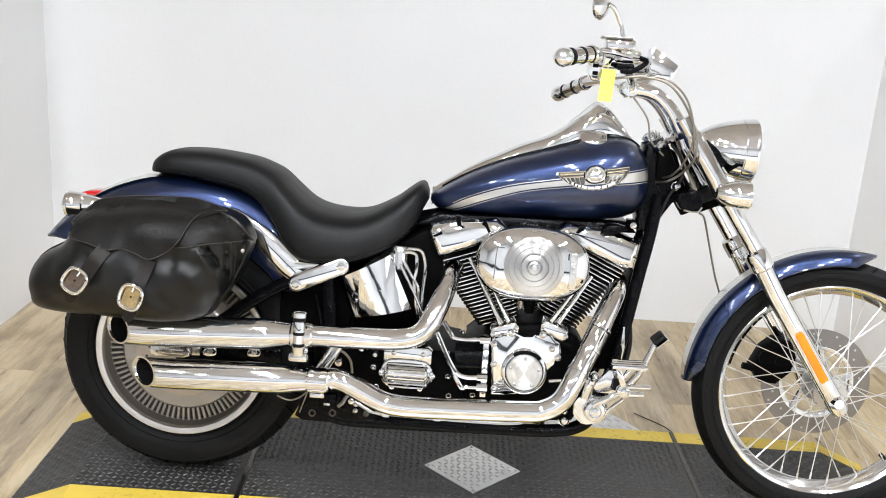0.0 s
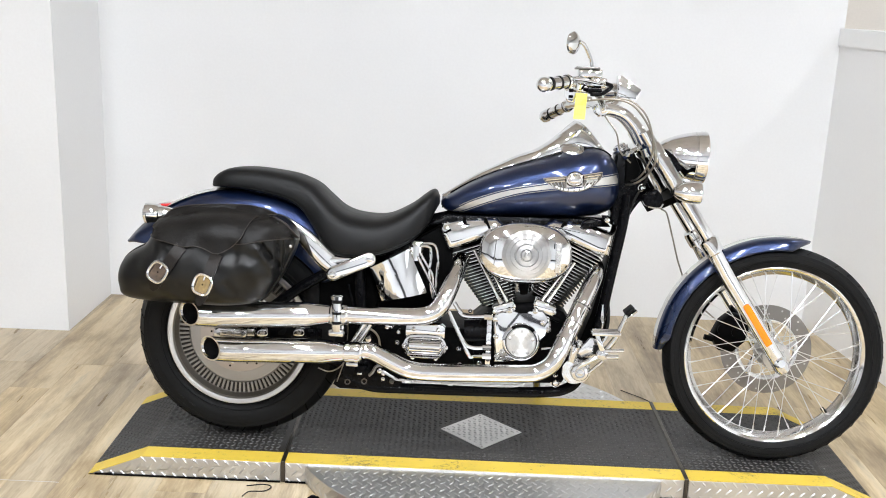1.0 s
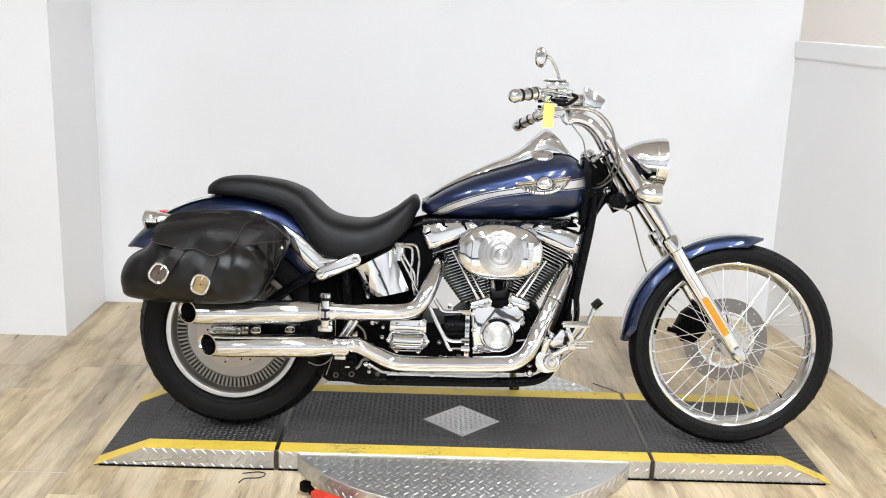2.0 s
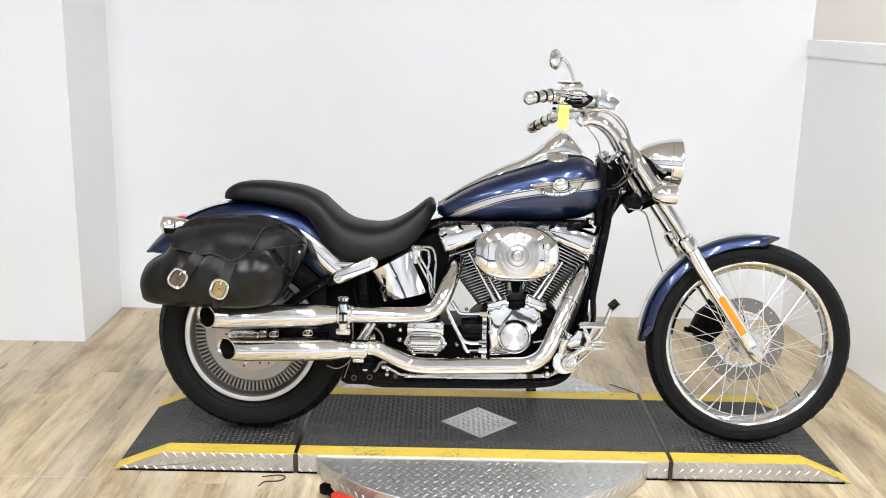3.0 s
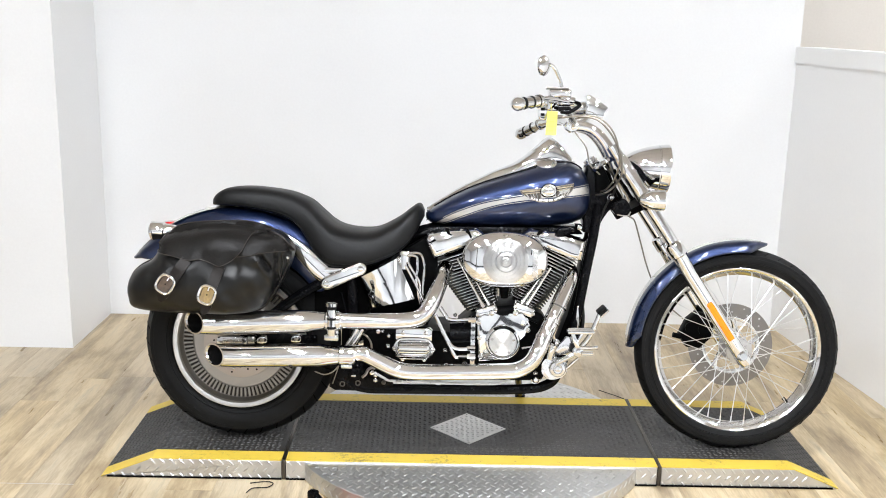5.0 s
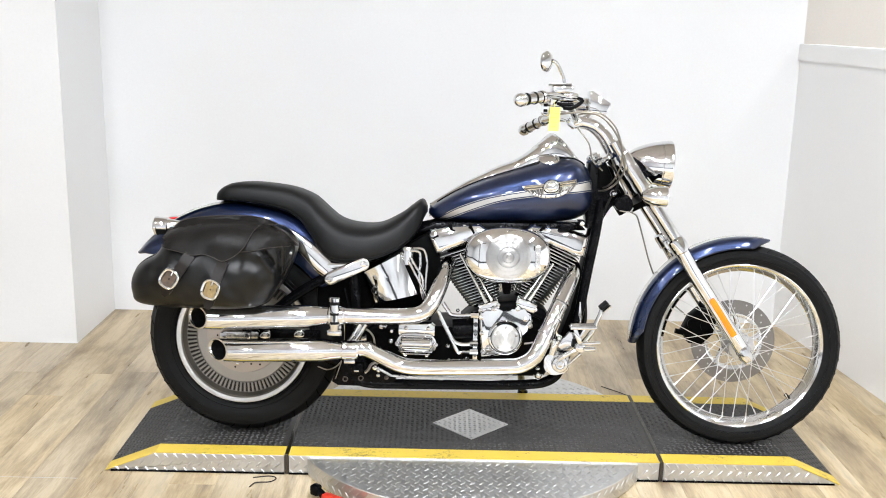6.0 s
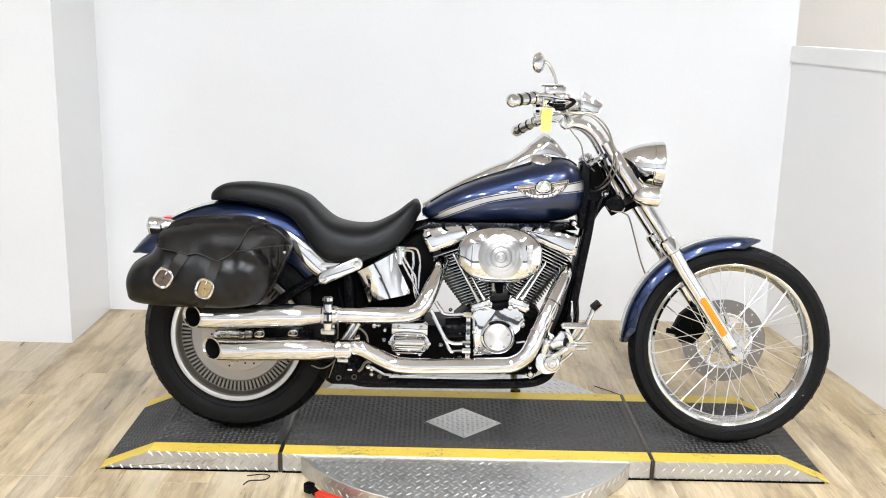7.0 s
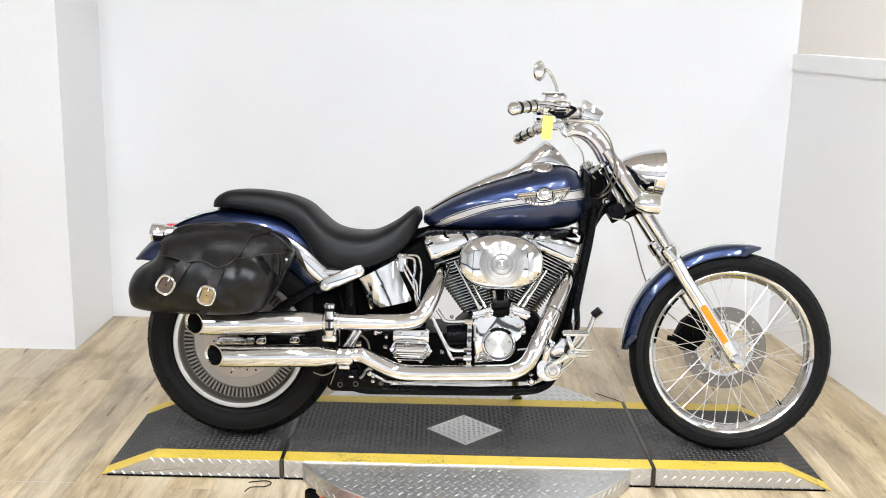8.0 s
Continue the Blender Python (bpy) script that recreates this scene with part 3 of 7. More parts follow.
for k in range(spoke_count):
    a = 2 * math.pi * k / spoke_count
    s = -1 if k % 2 else 1
    lead = radians(62) * (1 if (k // 2) % 2 else -1)
    p = Vector((FW[0] + 0.043 * math.cos(a + lead), s * 0.046, FW[2] + 0.043 * math.sin(a + lead)))
    q = Vector((FW[0] + (R - 0.026) * math.cos(a), s * 0.007, FW[2] + (R - 0.026) * math.sin(a)))
    bm = bmesh.new()
    rod(bm, p, q, 0.0014, 6)
    rod(bm, q + (p - q).normalized() * 0.018, q, 0.0026, 6)
    bike("spoke", bm, SPOKE, front_wheel)
bm = bmesh.new()
lathe(bm, [(0.062, 0.088), (0.062, 0.146), (0.067, 0.146), (0.067, 0.088)], FW, (0, 1, 0), 64, True)
brake_disc = bike("brake_disc", bm, DISC, None, "drilled steel brake disc")
for k in range(40):
    a = 2 * math.pi * k / 40
    r = (0.1, 0.117, 0.134)[k % 3]
    bm = bmesh.new()
    lathe(bm, [(0.0612, 0.0), (0.0612, 0.0032)], (FW[0] + r * math.cos(a), 0, FW[2] + r * math.sin(a)), (0, 1, 0), 10)
    bike("disc_hole", bm, STEEL, brake_disc)
bm = bmesh.new()
lathe(bm, [(0.058, 0.089), (0.056, 0.093), (0.056, 0.100), (0.061, 0.102), (0.061, 0.088)], FW, (0, 1, 0), 48, True)
carrier = bike("disc_carrier", bm, POLISHED, brake_disc, "polished disc carrier ring")
for k in range(5):
    a = 2 * math.pi * k / 5 + 0.3
    bm = bmesh.new()
    arm = [(FW[0] + r * math.cos(a + d), 0.056, FW[2] + r * math.sin(a + d), w) for r, d, w in ((0.034, -0.35, 0.011), (0.052, -0.22, 0.009), (0.072, -0.1, 0.008), (0.092, 0.0, 0.0085))]
    tube(bm, arm, 0.008, 10)
    bike("carrier_arm", bm, POLISHED, brake_disc)
    bm = bmesh.new()
    bolt(bm, (FW[0] + 0.095 * math.cos(a), 0.056, FW[2] + 0.095 * math.sin(a)), (0, -1, 0), 0.006, 0.006)
    bike("bolt", bm, CHROME, brake_disc)
bm = bmesh.new()
prism(bm, [(0.664, 0.375), (0.69, 0.432), (0.72, 0.458), (0.765, 0.452), (0.782, 0.41), (0.772, 0.368), (0.735, 0.332), (0.69, 0.335)], 0.045, 0.105, 0.008)
caliper = bike("brake_caliper", bm, ENGINE, None, "black brake caliper")
bm = bmesh.new()
rod(bm, (0.70, 0.04, 0.405), (0.70, 0.05, 0.405), 0.02, 16)
rod(bm, (0.745, 0.04, 0.40), (0.745, 0.05, 0.40), 0.02, 16)
rod(bm, (0.668, 0.05, 0.372), (0.64, 0.05, 0.378), 0.009, 10)
bike("caliper_piston", bm, ENGINE, caliper)
bm = bmesh.new()
rod(bm, (FW[0] + 0.19, -0.005, FW[2] - 0.185), (FW[0] + 0.172, -0.005, FW[2] - 0.168), 0.006, 8)
bike("valve_stem", bm, RUBBER, front_wheel, "black valve cap")

# fork
AX = Vector((0.845, 0, 0.343))
UPW = Vector((-0.567, 0, 0.824)).normalized()


def on_fork(s, y, lift=0.0):
    """A point s metres up a fork leg from the axle."""
    p = AX + UPW * s + Vector((0.824, 0, 0.567)) * lift
    return (p.x, y, p.z)


for y, tag_text in ((-0.115, "chrome fork leg nearest the viewer"), (0.115, "chrome fork leg behind the wheel")):
    bm = bmesh.new()
    tube(bm, [(*on_fork(s, y, -0.0085 if s < 0.35 else -0.004), r) for s, r in ((-0.03, 0.012), (-0.026, 0.019), (-0.01, 0.0245), (0.05, 0.0238), (0.33, 0.024), (0.4, 0.0245), (0.405, 0.0295), (0.44, 0.0295), (0.45, 0.027), (0.455, 0.021))], 0.03, 24)
    leg = bike("fork_leg", bm, CHROME, None, tag_text)
    bm = bmesh.new()
    tube(bm, [(*on_fork(s, y), 0.0195) for s in (0.44, 0.83)], 0.0195, 20)
    bike("fork_tube", bm, CHROME, leg)
    bm = bmesh.new()
    tube(bm, [(*on_fork(s, y), r) for s, r in ((0.612, 0.022), (0.616, 0.0255), (0.63, 0.0255), (0.634, 0.0238), (0.66, 0.0238), (0.775, 0.0235), (0.785, 0.021))], 0.03, 24)
    bike("fork_cover", bm, CHROME, leg)
    bm = bmesh.new()
    lathe(bm, [(-0.034 if y < 0 else 0.034, 0), (-0.034 if y < 0 else 0.034, 0.012), (-0.02 if y < 0 else 0.02, 0.018), (0, 0.026)], (AX.x - 0.012, y, AX.z + 0.004), (0, 1, 0), 20)
    bike("axle_nut", bm, CHROME, leg)
bm = bmesh.new()
ya, yb = -0.148, -0.1365
pts = [on_fork(s, 0, l) for s, l in ((0.0775, -0.0195), (0.0775, -0.0005), (0.083, 0.0005), (0.2155, 0.0005), (0.2215, -0.0005), (0.2215, -0.0175), (0.2155, -0.0195), (0.083, -0.0205))]
prism(bm, [(p[0], p[2]) for p in pts], ya, yb, 0.003)
bike("fork_reflector", bm, ORANGE, None, "orange side reflector on the fork leg")
for name, s, thick in (("lower_fork_bridge", 0.603, 0.02), ("upper_fork_bridge", 0.792, 0.016)):
    bm = bmesh.new()
    rings(bm, [[on_fork(s + a * thick / 2, y, b) for a, b in ((-1, lo), (1, lo), (1, hi), (-1, hi))] for y, lo, hi in (((-0.138, -0.014, 0.014), (-0.132, -0.022, 0.022), (-0.098, -0.022, 0.022), (-0.05, -0.07, 0.006), (0.05, -0.07, 0.006), (0.098, -0.022, 0.022), (0.132, -0.022, 0.022), (0.138, -0.014, 0.014)) if s < 0.7 else ((-0.118, -0.012, 0.008), (-0.04, -0.06, 0.004), (0.04, -0.06, 0.004), (0.118, -0.012, 0.008)))])
    bike(name, bm, ENGINE if s < 0.7 else CHROME)
bm = bmesh.new()
a, b = on_fork(0.60, 0, -0.075), on_fork(0.80, 0, -0.075)
rod(bm, a, b, 0.029, 24)
prism(bm, [tuple(p) for p in spline([(0.333, 0.72), (0.348, 0.735), (0.366, 0.785), (0.395, 0.815), (0.412, 0.84), (0.405, 0.88), (0.385, 0.94), (0.345, 0.945), (0.325, 0.9), (0.325, 0.8)], 4, True)], -0.026, 0.026, 0.006)
prism(bm, [(0.336, 0.87), (0.37, 0.865), (0.385, 0.91), (0.362, 0.958), (0.335, 0.95)], -0.05, 0.05, 0.008)
steering_head = bike("steering_head", bm, ENGINE, None, "black steering head and frame gusset")
bm = bmesh.new()
bolt(bm, (0.3905, -0.04, 0.8545), (0, -1, 0), 0.0115, 0.018)
bike("neck_bolt", bm, CHROME, steering_head)
bm = bmesh.new()
prism(bm, [(0.304, 0.955), (0.349, 0.974), (0.394, 0.895), (0.418, 0.856), (0.395, 0.825), (0.3703, 0.7866), (0.345, 0.73), (0.305, 0.735), (0.298, 0.80), (0.306, 0.89)], -0.04, 0.04, 0.008, 2)
bike("neck_casting", bm, BLACK, steering_head)
bm = bmesh.new()
stem = on_fork(0.795, 0, -0.075)
lathe(bm, [(0.0, 0.0), (0.0, 0.027), (0.006, 0.0275), (0.008, 0.024), (0.014, 0.024), (0.0155, 0.0265), (0.021, 0.0265), (0.0225, 0.021), (0.03, 0.0205), (0.034, 0.012), (0.035, 0.0)], stem, UPW, 24)
bike("stem_nut", bm, CHROME, steering_head, "chrome nut stack on the steering stem")
bm = bmesh.new()
prism(bm, [tuple(p) for p in spline([(0.3871, 0.8266), (0.397, 0.8387), (0.424, 0.854), (0.4402, 0.8419), (0.4505, 0.8128), (0.4406, 0.8007), (0.401, 0.8021)], 4, True)], -0.10, -0.06, 0.007, 3)
horn = bike("horn", bm, BLACK, steering_head, "small black horn")
bm = bmesh.new()
tube(bm, spline([(0.405, -0.1005, 0.8015), (0.425, -0.1005, 0.7985), (0.4406, -0.1005, 0.8), (0.449, -0.1005, 0.812)], 4), 0.0022, 6)
bike("horn_trim", bm, STEEL, horn)

# front fender: an arched band round the tyre
def fender(bm, centre, a0, a1, radius, half, drop, thick, taper0, taper1, steps=40, cross=9, flare=0.0):
    loops = []
    for k in range(steps + 1):
        f = k / steps
        a = radians(a0 + (a1 - a0) * f)
        w = half * min(1.0, (taper0 + f * 9) if f < 0.12 else 1.0, (taper1 + (1 - f) * 7) if f > 0.86 else 1.0)
        loop = []
        for sgn in (1, -1):
            row = []
            for j in range(cross):
                t = -1 + 2 * j / (cross - 1)
                lower = drop * abs(t) ** 2.6 * (1 - 0.9 * max(0.0, (f - 0.84) / 0.16) if flare else 1)
                r = radius + flare * max(0.0, (f - 0.84) / 0.16) ** 2 - lower * (w / half) - (0 if sgn > 0 else thick)
                row.append((centre[0] + r * math.cos(a), w * math.sin(t * math.pi / 2) * (1 if sgn > 0 else 1 - thick / max(w, 0.01)), centre[2] + r * math.sin(a)))
            loop += row if sgn > 0 else row[::-1]
        loops.append(loop)
    rings(bm, loops)


bm = bmesh.new()
fender(bm, FW, 76.5, 180, 0.377, 0.062, 0.036, 0.004, 0.15, 0.5)
front_fender = bike("front_fender", bm, BLUE, None, "dark blue front fender with a silver stripe", 50)
bm = bmesh.new()
for k in range(40):
    a0, a1 = [radians(80 + (178 - 80) * (k + d) / 40) for d in (0, 1)]
    q = [bm.verts.new((FW[0] + r * math.cos(a), y, FW[2] + r * math.sin(a))) for a, y, r in ((a0, -0.022, 0.3764), (a1, -0.022, 0.3764), (a1, 0, 0.379), (a0, 0, 0.379), (a0, 0.022, 0.3764), (a1, 0.022, 0.3764))]
    bm.faces.new(q[:4]), bm.faces.new((q[3], q[2], q[5], q[4]))
bmesh.ops.remove_doubles(bm, verts=bm.verts, dist=1e-5)
bike("fender_stripe", bm, SILVER, front_fender, "silver stripe along the fender's crown")
for y in (-0.075, 0.075):
    bm = bmesh.new()
    pts = [on_fork(0.33, 0, -0.02), on_fork(0.43, 0, -0.02), on_fork(0.43, 0, 0.02), on_fork(0.33, 0, 0.02)]
    prism(bm, [(p[0], p[2]) for p in pts], y - 0.014, y + 0.014, 0.004)
    bike("fender_bracket", bm, CHROME, front_fender)

# rear wheel: a solid disc with a ring of slots
bm = bmesh.new()
lathe(bm, [(-0.074, 0.228), (-0.078, 0.224), (-0.074, 0.216), (-0.064, 0.207), (-0.05, 0.204), (-0.044, 0.199), (-0.044, 0.166), (-0.05, 0.162), (-0.05, 0.13), (-0.056, 0.122), (-0.06, 0.06), (-0.075, 0.05), (-0.08, 0.02), (-0.08, 0.0)], RW, (0, 1, 0), 80)
lathe(bm, [(0.074, 0.228), (0.078, 0.224), (0.06, 0.2), (0.05, 0.16), (0.06, 0.05), (0.06, 0.0)], RW, (0, 1, 0), 64)
rear_wheel = bike("rear_wheel", bm, CAST, None, "cast aluminium rear disc wheel with slotted rim")
bm = bmesh.new()
tyre(bm, RW, 0.336, 0.226, 0.08, 0.045)
bike("tyre", bm, RUBBER, rear_wheel, "wide black rubber tyre with curved tread grooves")
bm = bmesh.new()
lathe(bm, [(-0.0445, 0.1985), (-0.0450, 0.1665)], RW, (0, 1, 0), 80)
bike("slot_ring", bm, SLOT, rear_wheel)
bm = bmesh.new()
lathe(bm, [(-0.0755, 0.2285), (-0.0792, 0.2265), (-0.0795, 0.224), (-0.0768, 0.2125), (-0.0745, 0.2105), (-0.0665, 0.2085)], RW, (0, 1, 0), 96)
bike("rim_lip", bm, RIMLIP, rear_wheel, "polished rim lip")
bm = bmesh.new()
box(bm, (0.1655, -0.0478, -0.0034), (0.2, -0.0435, 0.0034), 0.0012, 1)
rib_mesh = finish(bm, "rim_rib", CAST)
for k in range(84):
    ob = new("rim_rib", rib_mesh)
    ob.parent = rear_wheel
    ob.matrix_basis = Matrix.Translation(RW) @ Matrix.Rotation(2 * math.pi * k / 84, 4, "Y")
# groove shade drawn as near-black bars on the tread
bm = bmesh.new()
for k in range(36):
    for s in (-1,):
        a = 2 * math.pi * k / 36
        path = [(s * y, r, da) for y, r, da in ((0.006, 0.3342, 0.0), (0.03, 0.3307, 0.02), (0.052, 0.319, 0.05), (0.066, 0.305, 0.085))]
        tube(bm, [(RW[0] + r * math.cos(a + d), y, RW[2] + r * math.sin(a + d)) for y, r, d in path], 0.0026, 5)
bike("tread_grooves", bm, PIPEHOLE, rear_wheel)["kind"] = "stuff"
bm = bmesh.new()
for r, y in ((0.237, 0.071), (0.2505, 0.0758), (0.293, 0.0782)):
    lathe(bm, [(-y + 0.001, r - 0.0014), (-y - 0.0006, r), (-y + 0.001, r + 0.0014)], RW, (0, 1, 0), 96)
bike("sidewall_ribs", bm, RUBBER, rear_wheel)
for k in range(5):
    a = radians(200 + 9 * k)
    bm = bmesh.new()
    tube(bm, [(RW[0] + 0.277 * math.cos(a + d), -0.0803, RW[2] + 0.277 * math.sin(a + d)) for d in (0, 0.03, 0.06, 0.09)], 0.0016, 5)
    bike("sidewall_mark", bm, RUBBER, rear_wheel)
bm = bmesh.new()
lathe(bm, [(-0.057, 0.075), (-0.057, 0.126), (-0.063, 0.126), (-0.063, 0.075)], RW, (0, 1, 0), 64, True)
rear_disc = bike("rear_brake_disc", bm, ROTOR, rear_wheel, "bare steel brake disc")
for k in range(24):
    a = 2 * math.pi * k / 24
    r = (0.09, 0.1, 0.112)[k % 3]
    bm = bmesh.new()
    lathe(bm, [(-0.0634, 0.0), (-0.0634, 0.0035)], (RW[0] + r * math.cos(a), 0, RW[2] + r * math.sin(a)), (0, 1, 0), 8)
    bike("disc_hole", bm, PIPEHOLE, rear_disc)
for k in range(7):
    a = 2 * math.pi * k / 7
    bm = bmesh.new()
    bolt(bm, (RW[0] + 0.1 * math.cos(a), -0.059, RW[2] + 0.1 * math.sin(a)), (0, -1, 0), 0.006, 0.005)
    bike("bolt", bm, CHROME, rear_wheel)

# rear fender
bm = bmesh.new()
fender(bm, RW, 33, 142.2, 0.463, 0.108, 0.142, 0.004, 0.9, 0.7, 48, 13, -0.003)
rear_fender = bike("rear_fender", bm, BLUE, None, "dark blue rear fender with a silver stripe", 50)
bm = bmesh.new()
for k in range(48):
    a0, a1 = [radians(44 + (141 - 44) * (k + d) / 48) for d in (0, 1)]
    q = [bm.verts.new((RW[0] + r * math.cos(a), y, RW[2] + r * math.sin(a))) for a, y, r in ((a0, -0.062, 0.4568), (a1, -0.062, 0.4568), (a1, -0.03, 0.4638), (a0, -0.03, 0.4638), (a0, 0.03, 0.4645), (a1, 0.03, 0.4645), (a0, 0.062, 0.4568), (a1, 0.062, 0.4568))]
    bm.faces.new(q[:4]), bm.faces.new((q[3], q[2], q[5], q[4])), bm.faces.new((q[4], q[5], q[7], q[6]))
bmesh.ops.remove_doubles(bm, verts=bm.verts, dist=1e-5)
bike("fender_stripe", bm, SILVER, rear_fender, "silver stripe along the fender's crown")
for y, s in ((-0.128, -1), (0.128, 1)):
    bm = bmesh.new()
    for way in ([(-0.728, 0.720, 0.008), (-0.707, 0.7105, 0.0155), (-0.645, 0.666, 0.0245), (-0.594, 0.619, 0.031), (-0.562, 0.589, 0.033), (-0.538, 0.566, 0.024), (-0.53, 0.558, 0.008)], [(-0.575, 0.592, 0.02), (-0.53, 0.594, 0.017), (-0.48, 0.602, 0.011), (-0.44, 0.610, 0.004)]):
        line = spline(way, 5)
        loops = []
        for k, (x, z, w) in enumerate(line):
            (xa, za, _), (xb, zb, _) = line[max(k - 1, 0)], line[min(k + 1, len(line) - 1)]
            n = Vector((za - zb, 0, xb - xa)).normalized()
            loops.append([(x + n.x * w * math.cos(t), y + 0.012 * math.copysign(abs(math.sin(t)) ** 0.8, math.sin(t)), z + n.z * w * math.cos(t)) for t in np.linspace(0, 2 * math.pi, 20, endpoint=False)])
        rings(bm, loops)
    strut = bike("fender_strut", bm, CHROME, None, "chrome fender strut", 60)
    bm = bmesh.new()
    ends = [(-0.541 + 0.022 * math.cos(t), 0.556 + 0.022 * math.sin(t)) for t in np.linspace(radians(115), radians(295), 9)] + [(-0.434 + 0.022 * math.cos(t), 0.607 + 0.022 * math.sin(t)) for t in np.linspace(radians(-65), radians(115), 9)]
    prism(bm, ends, y + s * 0.024 - 0.018, y + s * 0.024 + 0.018, 0.007, 3)
    bike("strut_cover", bm, CHROME, strut)
    for x, z in ((-0.543, 0.555), (-0.432, 0.608)):
        bm = bmesh.new()
        bolt(bm, (x, y + s * 0.042, z), (0, s, 0), 0.011, 0.006)
        bike("bolt", bm, CHROME, strut)

# tail lamp
bm = bmesh.new()
lathe(bm, [(-0.09, 0.0), (-0.089, 0.0262), (-0.086, 0.031), (-0.079, 0.0315), (-0.077, 0.0302), (-0.045, 0.0285), (-0.042, 0.025), (-0.02, 0.0215), (0.0, 0.017), (0.012, 0.008), (0.012, 0)], (-1.029, -0.17, 0.715), (1, 0, 0.0), 24)
tail_signal = bike("rear_signal_lamp", bm, CHROME, None, "chrome bullet turn signal")
bm = bmesh.new()
lathe(bm, [(-0.094, 0), (-0.092, 0.02), (-0.086, 0.0262)], (-1.029, -0.17, 0.715), (1, 0, 0.0), 24)
bike("signal_lens", bm, GLASS, tail_signal, "clear signal lens")
bm = bmesh.new()
rod(bm, (-1.035, -0.165, 0.705), (-1.045, -0.05, 0.69), 0.011, 12)
bike("signal_stalk", bm, BLACK, tail_signal)
bm = bmesh.new()
box(bm, (-1.15, -0.05, 0.665), (-1.07, 0.05, 0.728), 0.02, 3)
tail_lamp = bike("tail_lamp", bm, CHROME, None, "chrome tail lamp housing with red lens")
bm = bmesh.new()
prism(bm, [(-1.12, 0.732), (-1.148, 0.722), (-1.158, 0.70), (-1.155, 0.69), (-1.085, 0.712), (-1.075, 0.737)], -0.042, 0.042, 0.006)
bike("tail_lens", bm, RED, tail_lamp, "red tail lens")


# ---- tank, seat and engine ----
TANK = [(-0.228, 0.786, 0.768, 0.02), (-0.205, 0.806, 0.752, 0.058), (-0.13, 0.853, 0.745, 0.088), (-0.04, 0.895, 0.744, 0.108), (0.06, 0.930, 0.746, 0.125), (0.15, 0.960, 0.750, 0.137),
        (0.22, 0.973, 0.756, 0.135), (0.265, 0.966, 0.764, 0.122), (0.30, 0.938, 0.782, 0.095), (0.318, 0.90, 0.812, 0.058), (0.325, 0.872, 0.838, 0.015)]
TANK_S = np.array(spline(TANK, 6))
POW = 2.5


def tank_at(x):
    return [float(np.interp(x, TANK_S[:, 0], TANK_S[:, k])) for k in (1, 2, 3)]


def tank_skin(x, z, proud=0.0):
    top, low, half = tank_at(x)
    h = min(0.999, abs((z - (top + low) / 2) / ((top - low) / 2)))
    return (x, -half * (1 - h ** POW) ** (1 / POW) - proud, z)


def super_loop(x, top, low, half, n=36, power=POW, power_top=None):
    loop = []
    for k in range(n):
        a = 2 * math.pi * k / n
        c, s = math.cos(a), math.sin(a)
        p = power_top if power_top and s > 0 else power
        loop.append((x, half * math.copysign(abs(c) ** (2 / p), c), (top + low) / 2 + (top - low) / 2 * math.copysign(abs(s) ** (2 / p), s)))
    return loop


bm = bmesh.new()
rings(bm, [super_loop(*row) for row in TANK_S])
tank = bike("fuel_tank", bm, BLUE, None, "dark blue metallic teardrop fuel tank", 60)


def skin_patch(bm, xs, upper, lower, rows, proud, thick=0.0):
    """A thin patch lying on the tank between two height curves."""
    grid = []
    for x in xs:
        zu, zl = upper(x), lower(x)
        grid.append([bm.verts.new(tank_skin(x, zl + (zu - zl) * j / rows, proud)) for j in range(rows + 1)])
    for a, b in zip(grid, grid[1:]):
        for j in range(rows):
            bm.faces.new((a[j], b[j], b[j + 1], a[j + 1]))


UP = np.array(spline([(-0.192, 0.757), (-0.13, 0.792), (-0.037, 0.827), (0.056, 0.848), (0.149, 0.866), (0.307, 0.893)], 6))
DN = np.array(spline([(-0.192, 0.7565), (-0.162, 0.760), (-0.092, 0.79), (0.001, 0.823), (0.094, 0.842), (0.168, 0.852), (0.307, 0.867)], 6))
bm = bmesh.new()
skin_patch(bm, np.linspace(-0.19, 0.312, 60), lambda x: float(np.interp(x, UP[:, 0], UP[:, 1])), lambda x: float(np.interp(x, DN[:, 0], DN[:, 1])), 4, 0.0012)
bike("tank_stripe", bm, SILVER, tank, "silver stripe along the tank")
bm = bmesh.new()
for dz in (0.0045, -0.0045):
    for src in ((UP, dz),) if dz > 0 else ((DN, dz),):
        pts = [tank_skin(x, float(np.interp(x, src[0][:, 0], src[0][:, 1])) + src[1], 0.0006) for x in np.linspace(-0.17, 0.311, 50)]
        tube(bm, pts, 0.0009, 5)
bike("pinstripe", bm, SILVER, tank)

# winged badge
def badge_piece(outline, proud, thick):
    piece = bmesh.new()
    front = [piece.verts.new(tank_skin(x, z, proud + thick)) for x, z in outline]
    back = [piece.verts.new(tank_skin(x, z, proud - 0.002)) for x, z in outline]
    n = len(outline)
    piece.faces.new(front)
    for i in range(n):
        piece.faces.new((front[i], back[i], back[(i + 1) % n], front[(i + 1) % n]))
    return piece


wing_r = [(0.195, 0.8895), (0.2559, 0.9003), (0.2545, 0.8864), (0.245, 0.8725), (0.235, 0.862), (0.222, 0.854), (0.197, 0.857)]
wing_l = [(0.149, 0.883), (0.0795, 0.8736), (0.0873, 0.8644), (0.1, 0.8555), (0.114, 0.848), (0.130, 0.845), (0.149, 0.850)]
